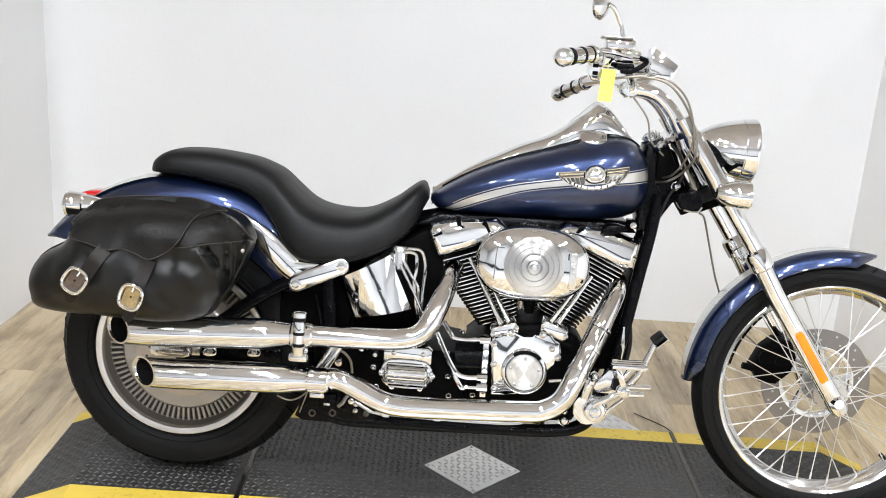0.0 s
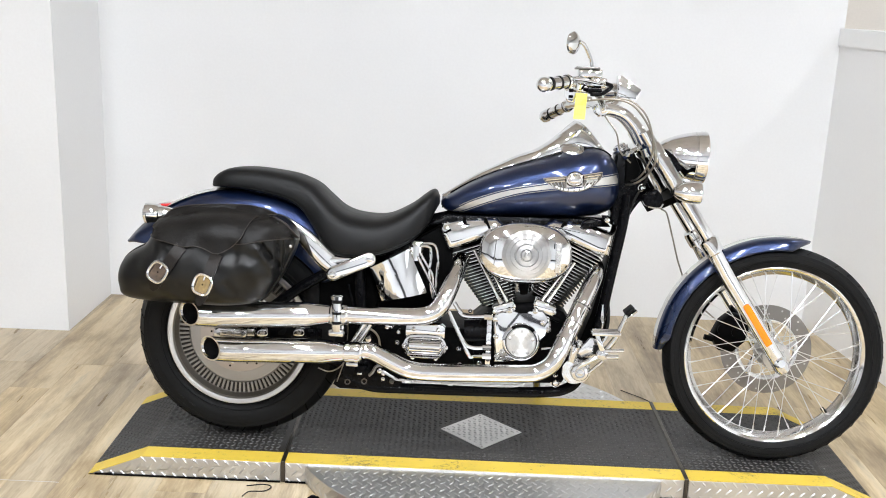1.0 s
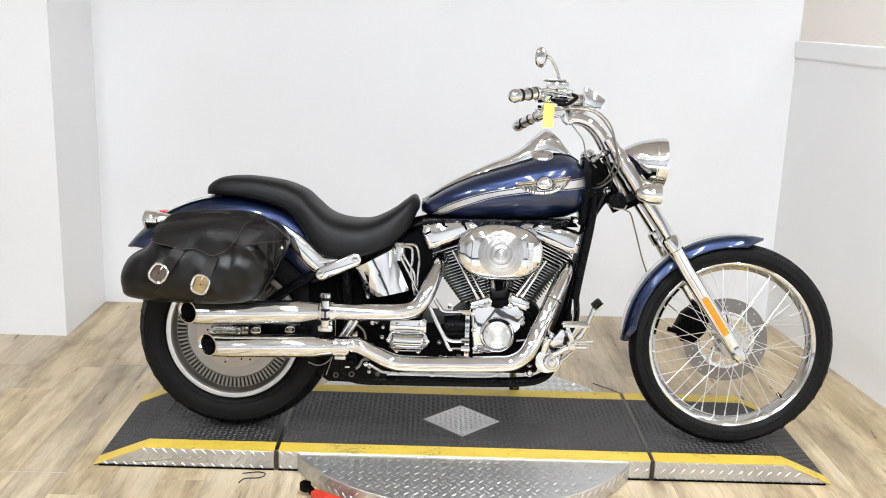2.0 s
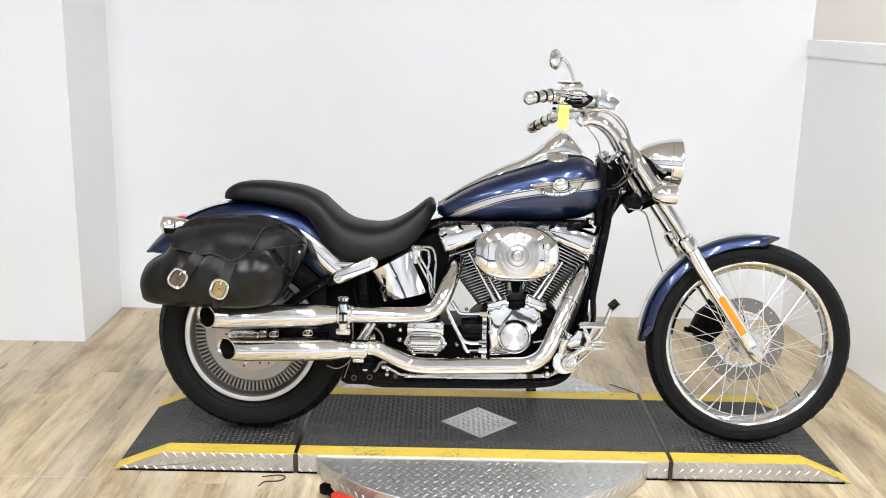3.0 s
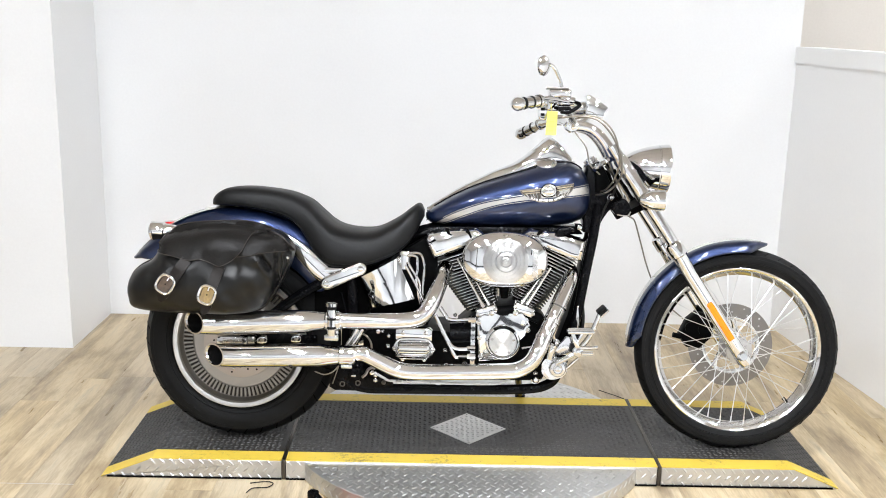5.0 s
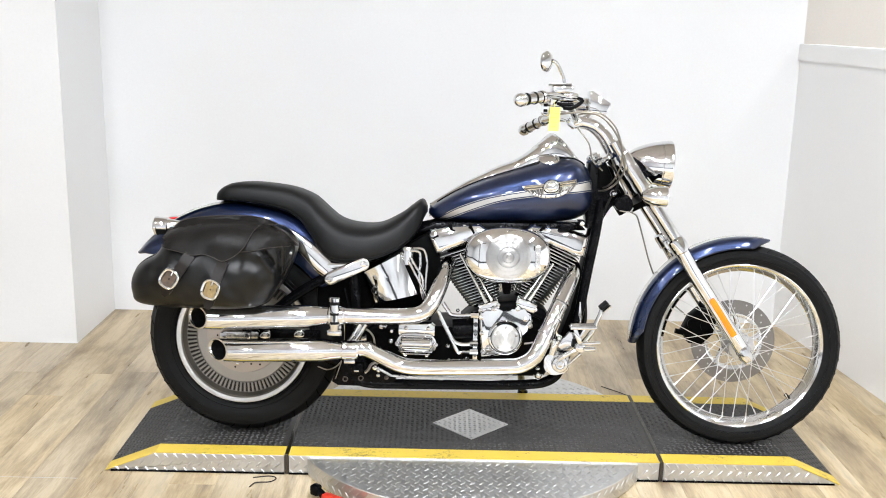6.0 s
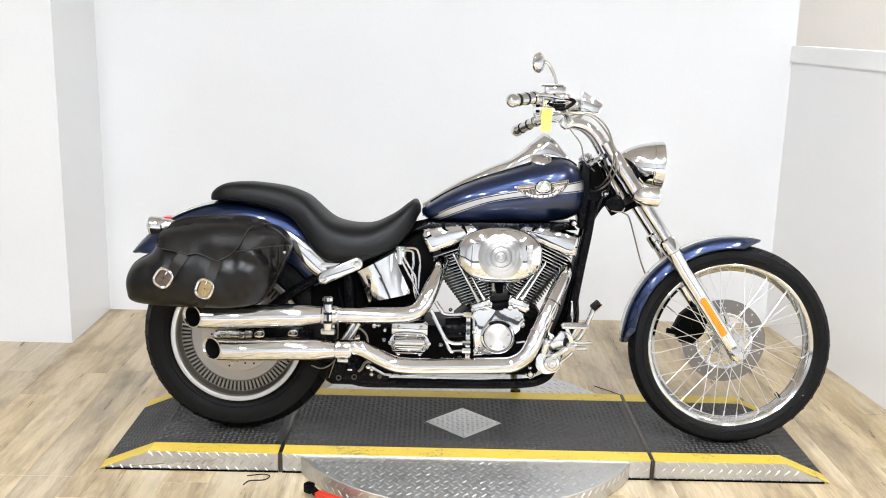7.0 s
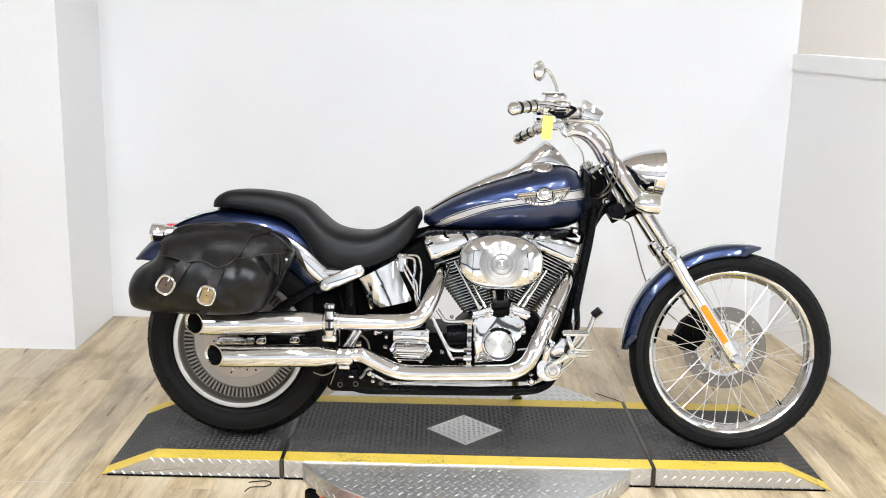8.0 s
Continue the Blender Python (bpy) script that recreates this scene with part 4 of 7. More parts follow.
shield = [tuple(p) for p in spline([(0.1475, 0.8735), (0.152, 0.884), (0.163, 0.8945), (0.180, 0.897), (0.192, 0.891), (0.1985, 0.880), (0.196, 0.868), (0.187, 0.860), (0.165, 0.857), (0.152, 0.864)], 4, True)]
bm = bmesh.new()
sx, sz = [sum(p[k] for p in shield) / len(shield) for k in (0, 1)]
rings(bm, [[tank_skin(sx + (x - sx) * f, sz + (z - sz) * f, up) for x, z in shield] for f, up in ((1.0, -0.002), (1.0, 0.004), (0.94, 0.0058), (0.8, 0.006), (0.74, 0.0045), (0.7, 0.0055), (0.45, 0.0078), (0.12, 0.0086))])
badge = bike("tank_badge", bm, CHROME, tank, "chrome winged badge", 60)
bm = bmesh.new()
tube(bm, [tank_skin(sx + (x - sx) * 1.06, sz + (z - sz) * 1.06, 0.0022) for x, z in shield + shield[:1]], 0.0016, 6)
bike("badge_rim", bm, BLACK, badge, "dark line round the badge")
for wing in (wing_r, wing_l):
    bike("badge_wing", badge_piece(wing, 0.001, 0.0025), DARKSTEEL, badge, "wing with a dark ground")
for line in (wing_r, wing_l):
    bm = bmesh.new()
    tube(bm, [tank_skin(x, z, 0.004) for x, z in line + line[:1]], 0.0013, 6)
    bike("badge_outline", bm, CHROME, badge)
for (x0, z0), (x1, z1), r in (((0.201, 0.8845), (0.250, 0.893), 0.0027), ((0.201, 0.8775), (0.244, 0.884), 0.0018), ((0.145, 0.8775), (0.089, 0.870), 0.0027), ((0.145, 0.870), (0.096, 0.863), 0.0018)):
    bm = bmesh.new()
    tube(bm, [tank_skin(x0 + (x1 - x0) * t, z0 + (z1 - z0) * t, 0.0042) for t in (0, 0.5, 1)], r, 6)
    bike("badge_bar", bm, CHROME, badge)
for x0, z0, x1, z1 in ((0.241, 0.879, 0.232, 0.864), (0.232, 0.877, 0.223, 0.861), (0.222, 0.8755, 0.213, 0.859), (0.212, 0.874, 0.204, 0.859), (0.102, 0.8625, 0.111, 0.852), (0.112, 0.864, 0.121, 0.8495), (0.123, 0.8655, 0.130, 0.849), (0.134, 0.867, 0.140, 0.850)):
    bm = bmesh.new()
    tube(bm, [tank_skin(x0, z0, 0.004), tank_skin(x1, z1, 0.004)], 0.002, 6)
    bike("badge_feather", bm, CHROME, badge)
scroll = spline([(0.117, 0.846), (0.130, 0.841), (0.1456, 0.8375), (0.1734, 0.838), (0.2, 0.843), (0.222, 0.854)], 5)
bm = bmesh.new()
tube(bm, [tank_skin(x, z + 0.0055, 0.0035) for x, z in scroll], 0.0052, 8)
badge_scroll = bike("badge_scroll", bm, STEEL, badge)
for k in range(7):
    i = 3 + 3 * k
    (x0, z0) = scroll[i][:2]
    bm = bmesh.new()
    tube(bm, [tank_skin(x0 - 0.002, z0 + 0.0035, 0.0105), tank_skin(x0, z0 + 0.010, 0.0105)], 0.0017, 5)
    bike("scroll_mark", bm, BLACK, badge_scroll)

# chrome console on the tank
bm = bmesh.new()
CON = spline([(-0.226, 0.804, 0.012), (-0.132, 0.8665, 0.024), (-0.053, 0.909, 0.034), (-0.002, 0.935, 0.04), (0.055, 0.958, 0.046), (0.095, 0.984, 0.054), (0.136, 1.018, 0.06), (0.168, 1.047, 0.06), (0.187, 1.050, 0.058), (0.222, 1.027, 0.052), (0.265, 0.977, 0.042), (0.292, 0.948, 0.026)], 5)
rings(bm, [super_loop(x, z, tank_at(x)[0] - 0.03, w, 28, 2.4) for x, z, w in CON])
console = bike("tank_console", bm, CHROME, tank, "chrome instrument console on the tank", 60)
bm = bmesh.new()
lathe(bm, [(0, 0.0), (0, 0.046), (0.006, 0.05), (0.012, 0.046), (0.013, 0.04), (0.010, 0.0)], (0.155, 0, 1.012), (-0.62, 0, 0.78), 32)
bike("speedometer", bm, CHROME, console, "round speedometer with a chrome ring")
bm = bmesh.new()
lathe(bm, [(-0.012, 0.0), (-0.012, 0.036), (0.001, 0.037), (0.005, 0.034), (0.007, 0.03), (0.010, 0.012), (0.010, 0)], (0.167, -0.066, 0.966), (0.03, -0.5, 0.86), 32)
bike("fuel_cap", bm, CHROME, tank, "chrome fuel filler cap")
bm = bmesh.new()
CON_S = np.array(CON)


def console_foot(x):
    """Where the console's side meets the tank's crown."""
    top, low, half = tank_at(x)
    w = min(float(np.interp(x, CON_S[:, 0], CON_S[:, 2])) + 0.004, half * 0.96)
    return (x, -w, (top + low) / 2 + (top - low) / 2 * (1 - (w / half) ** POW) ** (1 / POW))


tube(bm, [console_foot(x) for x in np.linspace(-0.2, 0.135, 30)], 0.0042, 8)
tube(bm, [console_foot(x) for x in np.linspace(0.2, 0.29, 10)], 0.0042, 8)
bike("console_trim", bm, BLACK, console, "black rubber console trim")

# seat
SEAT = [(-0.947, 0.810, 0.800, 0.03), (-0.942, 0.825, 0.798, 0.062), (-0.922, 0.843, 0.798, 0.085), (-0.89, 0.8565, 0.798, 0.098), (-0.83, 0.8615, 0.794, 0.104), (-0.77, 0.8585, 0.785, 0.107), (-0.70, 0.8495, 0.768, 0.11), (-0.655, 0.836, 0.742, 0.116), (-0.618, 0.818, 0.695, 0.128),
        (-0.582, 0.786, 0.64, 0.145), (-0.543, 0.753, 0.613, 0.158), (-0.50, 0.735, 0.608, 0.165), (-0.44, 0.728, 0.613, 0.168), (-0.385, 0.735, 0.627, 0.163), (-0.322, 0.768, 0.655, 0.148), (-0.285, 0.797, 0.685, 0.128), (-0.26, 0.815, 0.72, 0.108), (-0.245, 0.815, 0.752, 0.085), (-0.234, 0.796, 0.772, 0.04)]

def seat_loop(x, top, low, half):
    """A cushion section: nearly flat sides, a soft shoulder and a shallow crown."""
    h = top - low
    side = [(0.0, -0.02), (0.6, -0.02), (0.9, 0.0), (0.985, 0.07), (1.0, 0.22), (0.985, 0.42), (0.955, 0.60), (0.90, 0.76), (0.80, 0.885), (0.62, 0.965), (0.35, 0.995), (0.0, 1.0)]
    ring = side + [(-a, c) for a, c in side[-2:0:-1]]
    return [(x, -half * a, low + h * c) for a, c in ring]


bm = bmesh.new()
rings(bm, [seat_loop(x, t, b, w) for x, t, b, w in spline(SEAT, 6)])
seat = bike("seat", bm, VINYL, None, "black vinyl two-up seat, rear half raised", 80)
bm = bmesh.new()
tube(bm, [(x, -w * 0.992, b + (t - b) * 0.1) for x, t, b, w in spline(SEAT[2:-2], 5)], 0.0012, 6)
bike("seat_seam", bm, VINYL, seat)
bm = bmesh.new()
box(bm, (-0.945, -0.02, 0.796), (-0.915, 0.02, 0.806), 0.003)
rod(bm, (-0.935, 0, 0.79), (-0.935, 0, 0.812), 0.009, 12)
bike("seat_bracket", bm, CHROME, seat, "chrome seat screw bracket")
bm = bmesh.new()
rings(bm, [super_loop(x, b + 0.012, b - 0.012, w * 0.86, 24, 3.0) for x, t, b, w in spline(SEAT[4:-2], 3)])
bike("seat_pan", bm, BLACK, seat)


# engine
def axis_frame(base, deg, tilt):
    """s up a cylinder, u across it along the fins, y sideways -> a point."""
    a, t = radians(deg), radians(tilt)
    ax, ux = Vector((math.sin(a), 0, math.cos(a))), Vector((math.cos(t), 0, -math.sin(t)))
    b = Vector(base)
    return lambda s, u, y: b + ax * s + ux * u + Vector((0, y, 0))


def finned(bm, f, s, half_u, y0, y1, thick=0.0034, corner=0.02):
    """One cooling fin: a rounded plate with machined edge (second slot)."""
    corners = []
    for cu, cy, start in ((half_u - corner, y1 - corner, 0), (-half_u + corner, y1 - corner, 90), (-half_u + corner, y0 + corner, 180), (half_u - corner, y0 + corner, 270)):
        for k in range(4):
            t = radians(start + 30 * k)
            corners.append((cu + corner * math.cos(t), cy + corner * math.sin(t)))
    lo = [bm.verts.new(f(s - thick / 2, u, y)) for u, y in corners]
    hi = [bm.verts.new(f(s + thick / 2, u, y)) for u, y in corners]
    n = len(lo)
    bm.faces.new(lo[::-1]), bm.faces.new(hi)
    for i in range(n):
        bm.faces.new((lo[i], lo[(i + 1) % n], hi[(i + 1) % n], hi[i])).material_index = 1


bm = bmesh.new()
prism(bm, [(-0.10, 0.24), (0.17, 0.245), (0.215, 0.32), (0.205, 0.41), (0.165, 0.47), (0.1, 0.50), (0.0, 0.49), (-0.06, 0.455), (-0.11, 0.41)], -0.15, 0.15, 0.018, 3)
engine = bike("engine", bm, ENGINE, None, "black V-twin crankcase with chrome covers")
for name, base, deg, tilt in (("rear_cylinder", (-0.012, 0, 0.442), -26, -19.5), ("front_cylinder", (0.104, 0, 0.456), 23, 24.5)):
    f = axis_frame(base, deg, tilt)
    bm = bmesh.new()
    for hw, s0, s1 in ((0.047, 0.0, 0.19), (0.05, 0.18, 0.25)):
        rings(bm, [[f(s, hw * math.cos(t), 0.062 * math.sin(t)) for t in np.linspace(0, 2 * math.pi, 24, endpoint=False)] for s in (s0, s1)])
    cyl = bike(name, bm, ENGINE, None, "black finned cylinder with machined fin edges")
    for k in range(14):
        bm = bmesh.new()
        finned(bm, f, 0.045 + k * 0.0102, 0.056 + 0.0022 * k, -0.085, 0.085, 0.0021)
        ob = bike("cooling_fin", bm, [ENGINE, POLISHED], cyl)
    for k in range(5):
        bm = bmesh.new()
        finned(bm, f, 0.192 + k * 0.0108, 0.093, -0.10, 0.10, 0.0024)
        bike("head_fin", bm, [ENGINE, POLISHED], cyl)
    rear = name == "rear_cylinder"
    bm = bmesh.new()
    prism(bm, [(-0.227, 0.703), (-0.219, 0.722), (-0.17, 0.731), (-0.055, 0.745), (-0.03, 0.729), (-0.035, 0.705), (-0.197, 0.639)] if rear else [(0.092, 0.732), (0.116, 0.748), (0.219, 0.737), (0.304, 0.717), (0.292, 0.645), (0.25, 0.651), (0.136, 0.697)], -0.137, 0.09, 0.02, 6)
    rocker = bike("rocker_box", bm, CHROME, cyl, "chrome rocker box")
    bm = bmesh.new()
    tube(bm, [(x, -0.1345, z) for x, z in (((-0.217, 0.685), (-0.15, 0.708), (-0.045, 0.722)) if rear else ((0.112, 0.722), (0.2, 0.7), (0.297, 0.677)))], 0.0016, 6)
    bike("rocker_seam", bm, BLACK, rocker)
    for x, z in ((-0.2, 0.722), (-0.15, 0.732), (-0.105, 0.738), (-0.06, 0.742)) if rear else ((0.125, 0.745), (0.17, 0.742), (0.225, 0.734), (0.28, 0.72)):
        bm = bmesh.new()
        bolt(bm, (x, -0.115, z - 0.002), (0, -0.3, 1), 0.008, 0.006)
        bike("bolt", bm, CHROME, cyl)
# black coil cover and small black openings over the rocker boxes
bm = bmesh.new()
prism(bm, [(0.199, 0.734), (0.205, 0.749), (0.22, 0.758), (0.243, 0.758), (0.262, 0.753), (0.261, 0.745), (0.24, 0.741), (0.223, 0.73), (0.209, 0.728)], -0.15, -0.10, 0.005)
bike("coil_cover", bm, BLACK, engine, "black coil cover above the front cylinder")
for notch in ([(-0.214, 0.696), (-0.192, 0.709), (-0.189, 0.703), (-0.207, 0.694)], [(-0.157, 0.747), (-0.148, 0.748), (-0.144, 0.728), (-0.134, 0.724), (-0.141, 0.721), (-0.156, 0.728)], [(-0.092, 0.748), (-0.084, 0.745), (-0.071, 0.718), (-0.076, 0.713), (-0.087, 0.733)], [(0.148, 0.746), (0.16, 0.746), (0.145, 0.727), (0.139, 0.731)]):
    bm = bmesh.new()
    prism(bm, notch, -0.1385, -0.12)
    bike("rocker_notch", bm, ENGINE, engine)
bm = bmesh.new()
prism(bm, [(0.269, 0.767), (0.288, 0.767), (0.291, 0.748), (0.274, 0.749)], -0.125, -0.06, 0.005)
engine_mount = bike("engine_mount", bm, BLACK, engine, "black engine mount")
bm = bmesh.new()
bolt(bm, (0.280, -0.124, 0.757), (0, -1, 0), 0.007, 0.007)
bike("bolt", bm, CHROME, engine_mount)
for pts in (((-0.118, 0.646), (-0.028, 0.49)), ((-0.062, 0.585), (-0.006, 0.492)), ((0.163, 0.60), (0.092, 0.499)), ((0.19, 0.622), (0.115, 0.503))):
    (x0, z0), (x1, z1) = pts
    bm = bmesh.new()
    tube(bm, [(x0, -0.125, z0, 0.005), (x0 + (x1 - x0) * 0.4, -0.135, z0 + (z1 - z0) * 0.4, 0.005), (x0 + (x1 - x0) * 0.42, -0.135, z0 + (z1 - z0) * 0.42, 0.0065), (x0 + (x1 - x0) * 0.9, -0.15, z0 + (z1 - z0) * 0.9, 0.0065), (x1, -0.15, z1, 0.0095)], 0.008, 12)
    bike("pushrod_tube", bm, CHROME, engine, "chrome pushrod tube")
for x, z, d in ((-0.018, 0.478, -20), (0.104, 0.487, 22)):
    bm = bmesh.new()
    box(bm, (-0.034, -0.03, -0.016), (0.034, 0.03, 0.016), 0.006, 3, pose(x, -0.15, z, 0, d, 0))
    for u in (-0.028, 0.028):
        bolt(bm, Vector((x, -0.178, z)) + Vector((u, 0, -u * math.tan(radians(d)) * 1.0)), (0, -1, 0), 0.006, 0.006)
    bike("lifter_block", bm, CHROME, engine)
# cam cover
bm = bmesh.new()
prism(bm, [(-0.04, 0.315), (-0.049, 0.457), (-0.043, 0.469), (-0.026, 0.461), (-0.015, 0.473), (-0.002, 0.482), (0.007, 0.47), (0.028, 0.462), (0.053, 0.464), (0.062, 0.472), (0.069, 0.482), (0.081, 0.482), (0.094, 0.472), (0.12, 0.46), (0.126, 0.437), (0.117, 0.418), (0.102, 0.411), (0.097, 0.386), (0.087, 0.361), (0.068, 0.338), (0.041, 0.326), (-0.005, 0.32)], -0.19, -0.14, 0.007, 3)
cam_cover = bike("cam_cover", bm, WAVY, engine, "chrome cam cover")
bm = bmesh.new()
lathe(bm, [(0.02, 0.058), (-0.004, 0.0575), (-0.010, 0.0555), (-0.013, 0.051), (-0.013, 0.048), (-0.010, 0.047)], (0.037, -0.187, 0.382), (0, 1, 0), 48)
timer_ring = bike("timer_ring", bm, CHROME, engine, "chrome ring round the timer cover")
bm = bmesh.new()
lathe(bm, [(-0.0095, 0.048), (-0.0095, 0.0435)], (0.037, -0.187, 0.382), (0, 1, 0), 48)
bike("timer_groove", bm, BLACK, engine)
bm = bmesh.new()
tube(bm, [(0.037 + 0.052 * math.cos(t), -0.199, 0.382 + 0.052 * math.sin(t)) for t in np.linspace(radians(45), radians(125), 15)], 0.0045, 8)
bike("timer_slot", bm, BLACK, engine, "black slot over the timer cover")
bm = bmesh.new()
lathe(bm, [(-0.006, 0.0455), (-0.014, 0.0452), (-0.017, 0.043), (-0.0175, 0.0335), (-0.0165, 0.0328), (-0.018, 0.032), (-0.0185, 0.0215), (-0.0175, 0.0208), (-0.019, 0.02), (-0.0195, 0.0)], (0.037, -0.187, 0.382), (0, 1, 0), 48)
timer = bike("timer_cover", bm, TURNED, engine, "round spun aluminium timer cover")
for k in range(5):
    a = 2 * math.pi * k / 5 + 0.3
    bm = bmesh.new()
    bolt(bm, (0.037 + 0.0365 * math.cos(a), -0.2035, 0.382 + 0.0365 * math.sin(a)), (0, -1, 0), 0.0042, 0.0035)
    bike("screw", bm, STEEL, timer)
for x, z in [(-0.001, 0.476), (0.075, 0.478), (0.101, 0.445), (0.117, 0.424), (-0.043, 0.447), (-0.039, 0.395), (-0.034, 0.332), (-0.019, 0.348)]:
    bm = bmesh.new()
    bolt(bm, (x, -0.189, z), (0, -1, 0), 0.0075, 0.008)
    bike("bolt", bm, CHROME, cam_cover)
bm = bmesh.new()
box(bm, (-0.068, -0.166, 0.30), (-0.052, -0.15, 0.46), 0.003)
case_flange = bike("case_flange", bm, CHROME, engine)
for z in (0.32, 0.345, 0.37, 0.395, 0.42, 0.445):
    bm = bmesh.new()
    rod(bm, (-0.06, -0.165, z), (-0.06, -0.178, z), 0.0075, 10)
    bike("bolt", bm, CHROME, case_flange)
for x, z in ((0.175, 0.30), (0.19, 0.345), (0.17, 0.41), (0.15, 0.275), (-0.085, 0.30), (-0.12, 0.46), (-0.36, 0.40), (-0.34, 0.35), (-0.33, 0.30), (-0.155, 0.40), (-0.15, 0.34), (-0.145, 0.29), (-0.38, 0.435), (-0.32, 0.435)):
    bm = bmesh.new()
    bolt(bm, (x, -0.14 if x < -0.1 else -0.15, z), (0, -1, 0), 0.006, 0.012)
    bike("bolt", bm, CHROME, engine)
for x0, z0, x1, z1 in ((-0.058, 0.446, -0.03, 0.462), (-0.03, 0.462, 0.012, 0.468), (0.068, 0.474, 0.10, 0.468), (0.10, 0.468, 0.15, 0.448)):
    bm = bmesh.new()
    rod(bm, (x0, -0.17, z0), (x1, -0.17, z1), 0.006, 8)
    bike("gasket_edge", bm, ENGINE, engine)

# air cleaner
AC = (0.036, 0.650)


def oval(rx, rz, y, n=56, p=2.25):
    out = []
    for k in range(n):
        a = 2 * math.pi * k / n
        out.append((AC[0] + rx * math.copysign(abs(math.cos(a)) ** (2 / p), math.cos(a)), y, AC[1] + rz * math.copysign(abs(math.sin(a)) ** (2 / p), math.sin(a))))
    return out


bm = bmesh.new()
rings(bm, [oval(0.12, 0.075, -0.10), oval(0.132, 0.085, -0.125), oval(0.138, 0.091, -0.15), oval(0.139, 0.092, -0.185), oval(0.137, 0.090, -0.192), oval(0.13, 0.084, -0.199), oval(0.116, 0.072, -0.206), oval(0.098, 0.066, -0.210)])
air = bike("air_cleaner", bm, CHROME, None, "oval chrome air cleaner cover", 50)
bm = bmesh.new()
lathe(bm, [(0.002, 0.073), (-0.003, 0.073), (-0.0045, 0.071), (-0.0055, 0.062), (-0.0045, 0.0612), (-0.006, 0.0604), (-0.0075, 0.0485), (-0.0065, 0.0478), (-0.008, 0.047), (-0.009, 0.036), (-0.003, 0.0348), (-0.003, 0.0318), (-0.0095, 0.0305), (-0.0105, 0.0195), (-0.005, 0.0187), (-0.005, 0.0165), (-0.012, 0.015), (-0.013, 0.008), (-0.016, 0.0068), (-0.016, 0.0)], (AC[0] + 0.002, -0.208, AC[1]), (0, 1, 0), 64)
bike("air_cleaner_disc", bm, SPUN, air, "spun aluminium centre disc")
bm = bmesh.new()
tube(bm, [(AC[0] - 0.072, -0.2118, AC[1] + 0.041), (AC[0] - 0.089, -0.2105, AC[1] + 0.041), (AC[0] - 0.091, -0.2105, AC[1] + 0.02), (AC[0] - 0.093, -0.2105, AC[1] - 0.036)], 0.0012, 6)
bike("air_cleaner_groove", bm, DISC, air)
bm = bmesh.new()
box(bm, (AC[0] + 0.088, -0.2125, AC[1] - 0.05), (AC[0] + 0.106, -0.2, AC[1] + 0.04), 0.002)
bike("air_cleaner_inset", bm, BRUSHED, air)
bm = bmesh.new()
for z in (0.03, 0.036):
    rod(bm, (AC[0] + 0.084, -0.2115, AC[1] + z - 0.008), (AC[0] + 0.084, -0.2115, AC[1] + z + 0.002), 0.0013, 6)
bike("air_cleaner_mark", bm, BLACK, air)
bm = bmesh.new()
lathe(bm, [(0.0, 0.04), (0.05, 0.035), (0.1, 0.03)], (AC[0], -0.10, AC[1] - 0.02), (0, 1, 0), 20)
rod(bm, (0.036, -0.06, 0.52), (0.04, -0.07, 0.60), 0.03, 16)
bike("carburettor", bm, POLISHED, air)
bm = bmesh.new()
rod(bm, (0.04, -0.14, 0.52), (0.037, -0.14, 0.57), 0.012, 12, 0.02)
bike("intake_horn", bm, ENGINE, air)

# gearbox and starter
bm = bmesh.new()
prism(bm, [(-0.43, 0.22), (-0.1, 0.24), (-0.1, 0.395), (-0.16, 0.402), (-0.40, 0.405), (-0.45, 0.36)], -0.14, 0.15, 0.015, 3)
gearbox = bike("gearbox", bm, ENGINE, None, "black gearbox with a chrome side cover")
bm = bmesh.new()
prism(bm, [(-0.44, 0.39), (-0.215, 0.39), (-0.205, 0.43), (-0.22, 0.52), (-0.40, 0.52)], -0.03, 0.06, 0.008)
bike("inner_cover", bm, ENGINE, gearbox, "black inner cover under the oil tank")
GX, GZ, GW, GH = -0.253, 0.349, 0.069, 0.039


def pill_loop(w, h, y, n=40):
    """A rounded oblong outline."""
    out = []
    for k in range(n):
        t = 2 * math.pi * k / n
        out.append((GX + (w - h) * (1 if math.cos(t) > 0 else -1) * min(1.0, abs(math.cos(t)) * 3) + h * math.cos(t), y, GZ + h * math.sin(t)))
    return out


bm = bmesh.new()
rings(bm, [pill_loop(GW, GH, -0.13), pill_loop(GW, GH, -0.176), pill_loop(GW - 0.003, GH - 0.003, -0.181), pill_loop(GW - 0.008, GH - 0.008, -0.182), pill_loop(GW - 0.012, GH - 0.012, -0.178), pill_loop(GW - 0.017, GH - 0.015, -0.186), pill_loop(GW - 0.022, GH - 0.02, -0.19)])
side_cover = bike("gearbox_cover", bm, CHROME, gearbox, "chrome gearbox side cover")
bm = bmesh.new()
lathe(bm, [(-0.05, 0.0), (-0.05, 0.016), (-0.046, 0.019), (0.046, 0.019), (0.05, 0.016), (0.05, 0.0)], (GX, -0.186, GZ + 0.004), (1, 0, 0), 28)
bike("cover_boss", bm, CHROME, side_cover)
for dz, half in ((-0.0235, 0.052), (-0.031, 0.044), (0.027, 0.05)):
    bm = bmesh.new()
    box(bm, (GX - half, -0.189, GZ + dz - 0.0018), (GX + half, -0.17, GZ + dz + 0.0018), 0.0015, 2)
    bike("cover_ledge", bm, CHROME, side_cover)
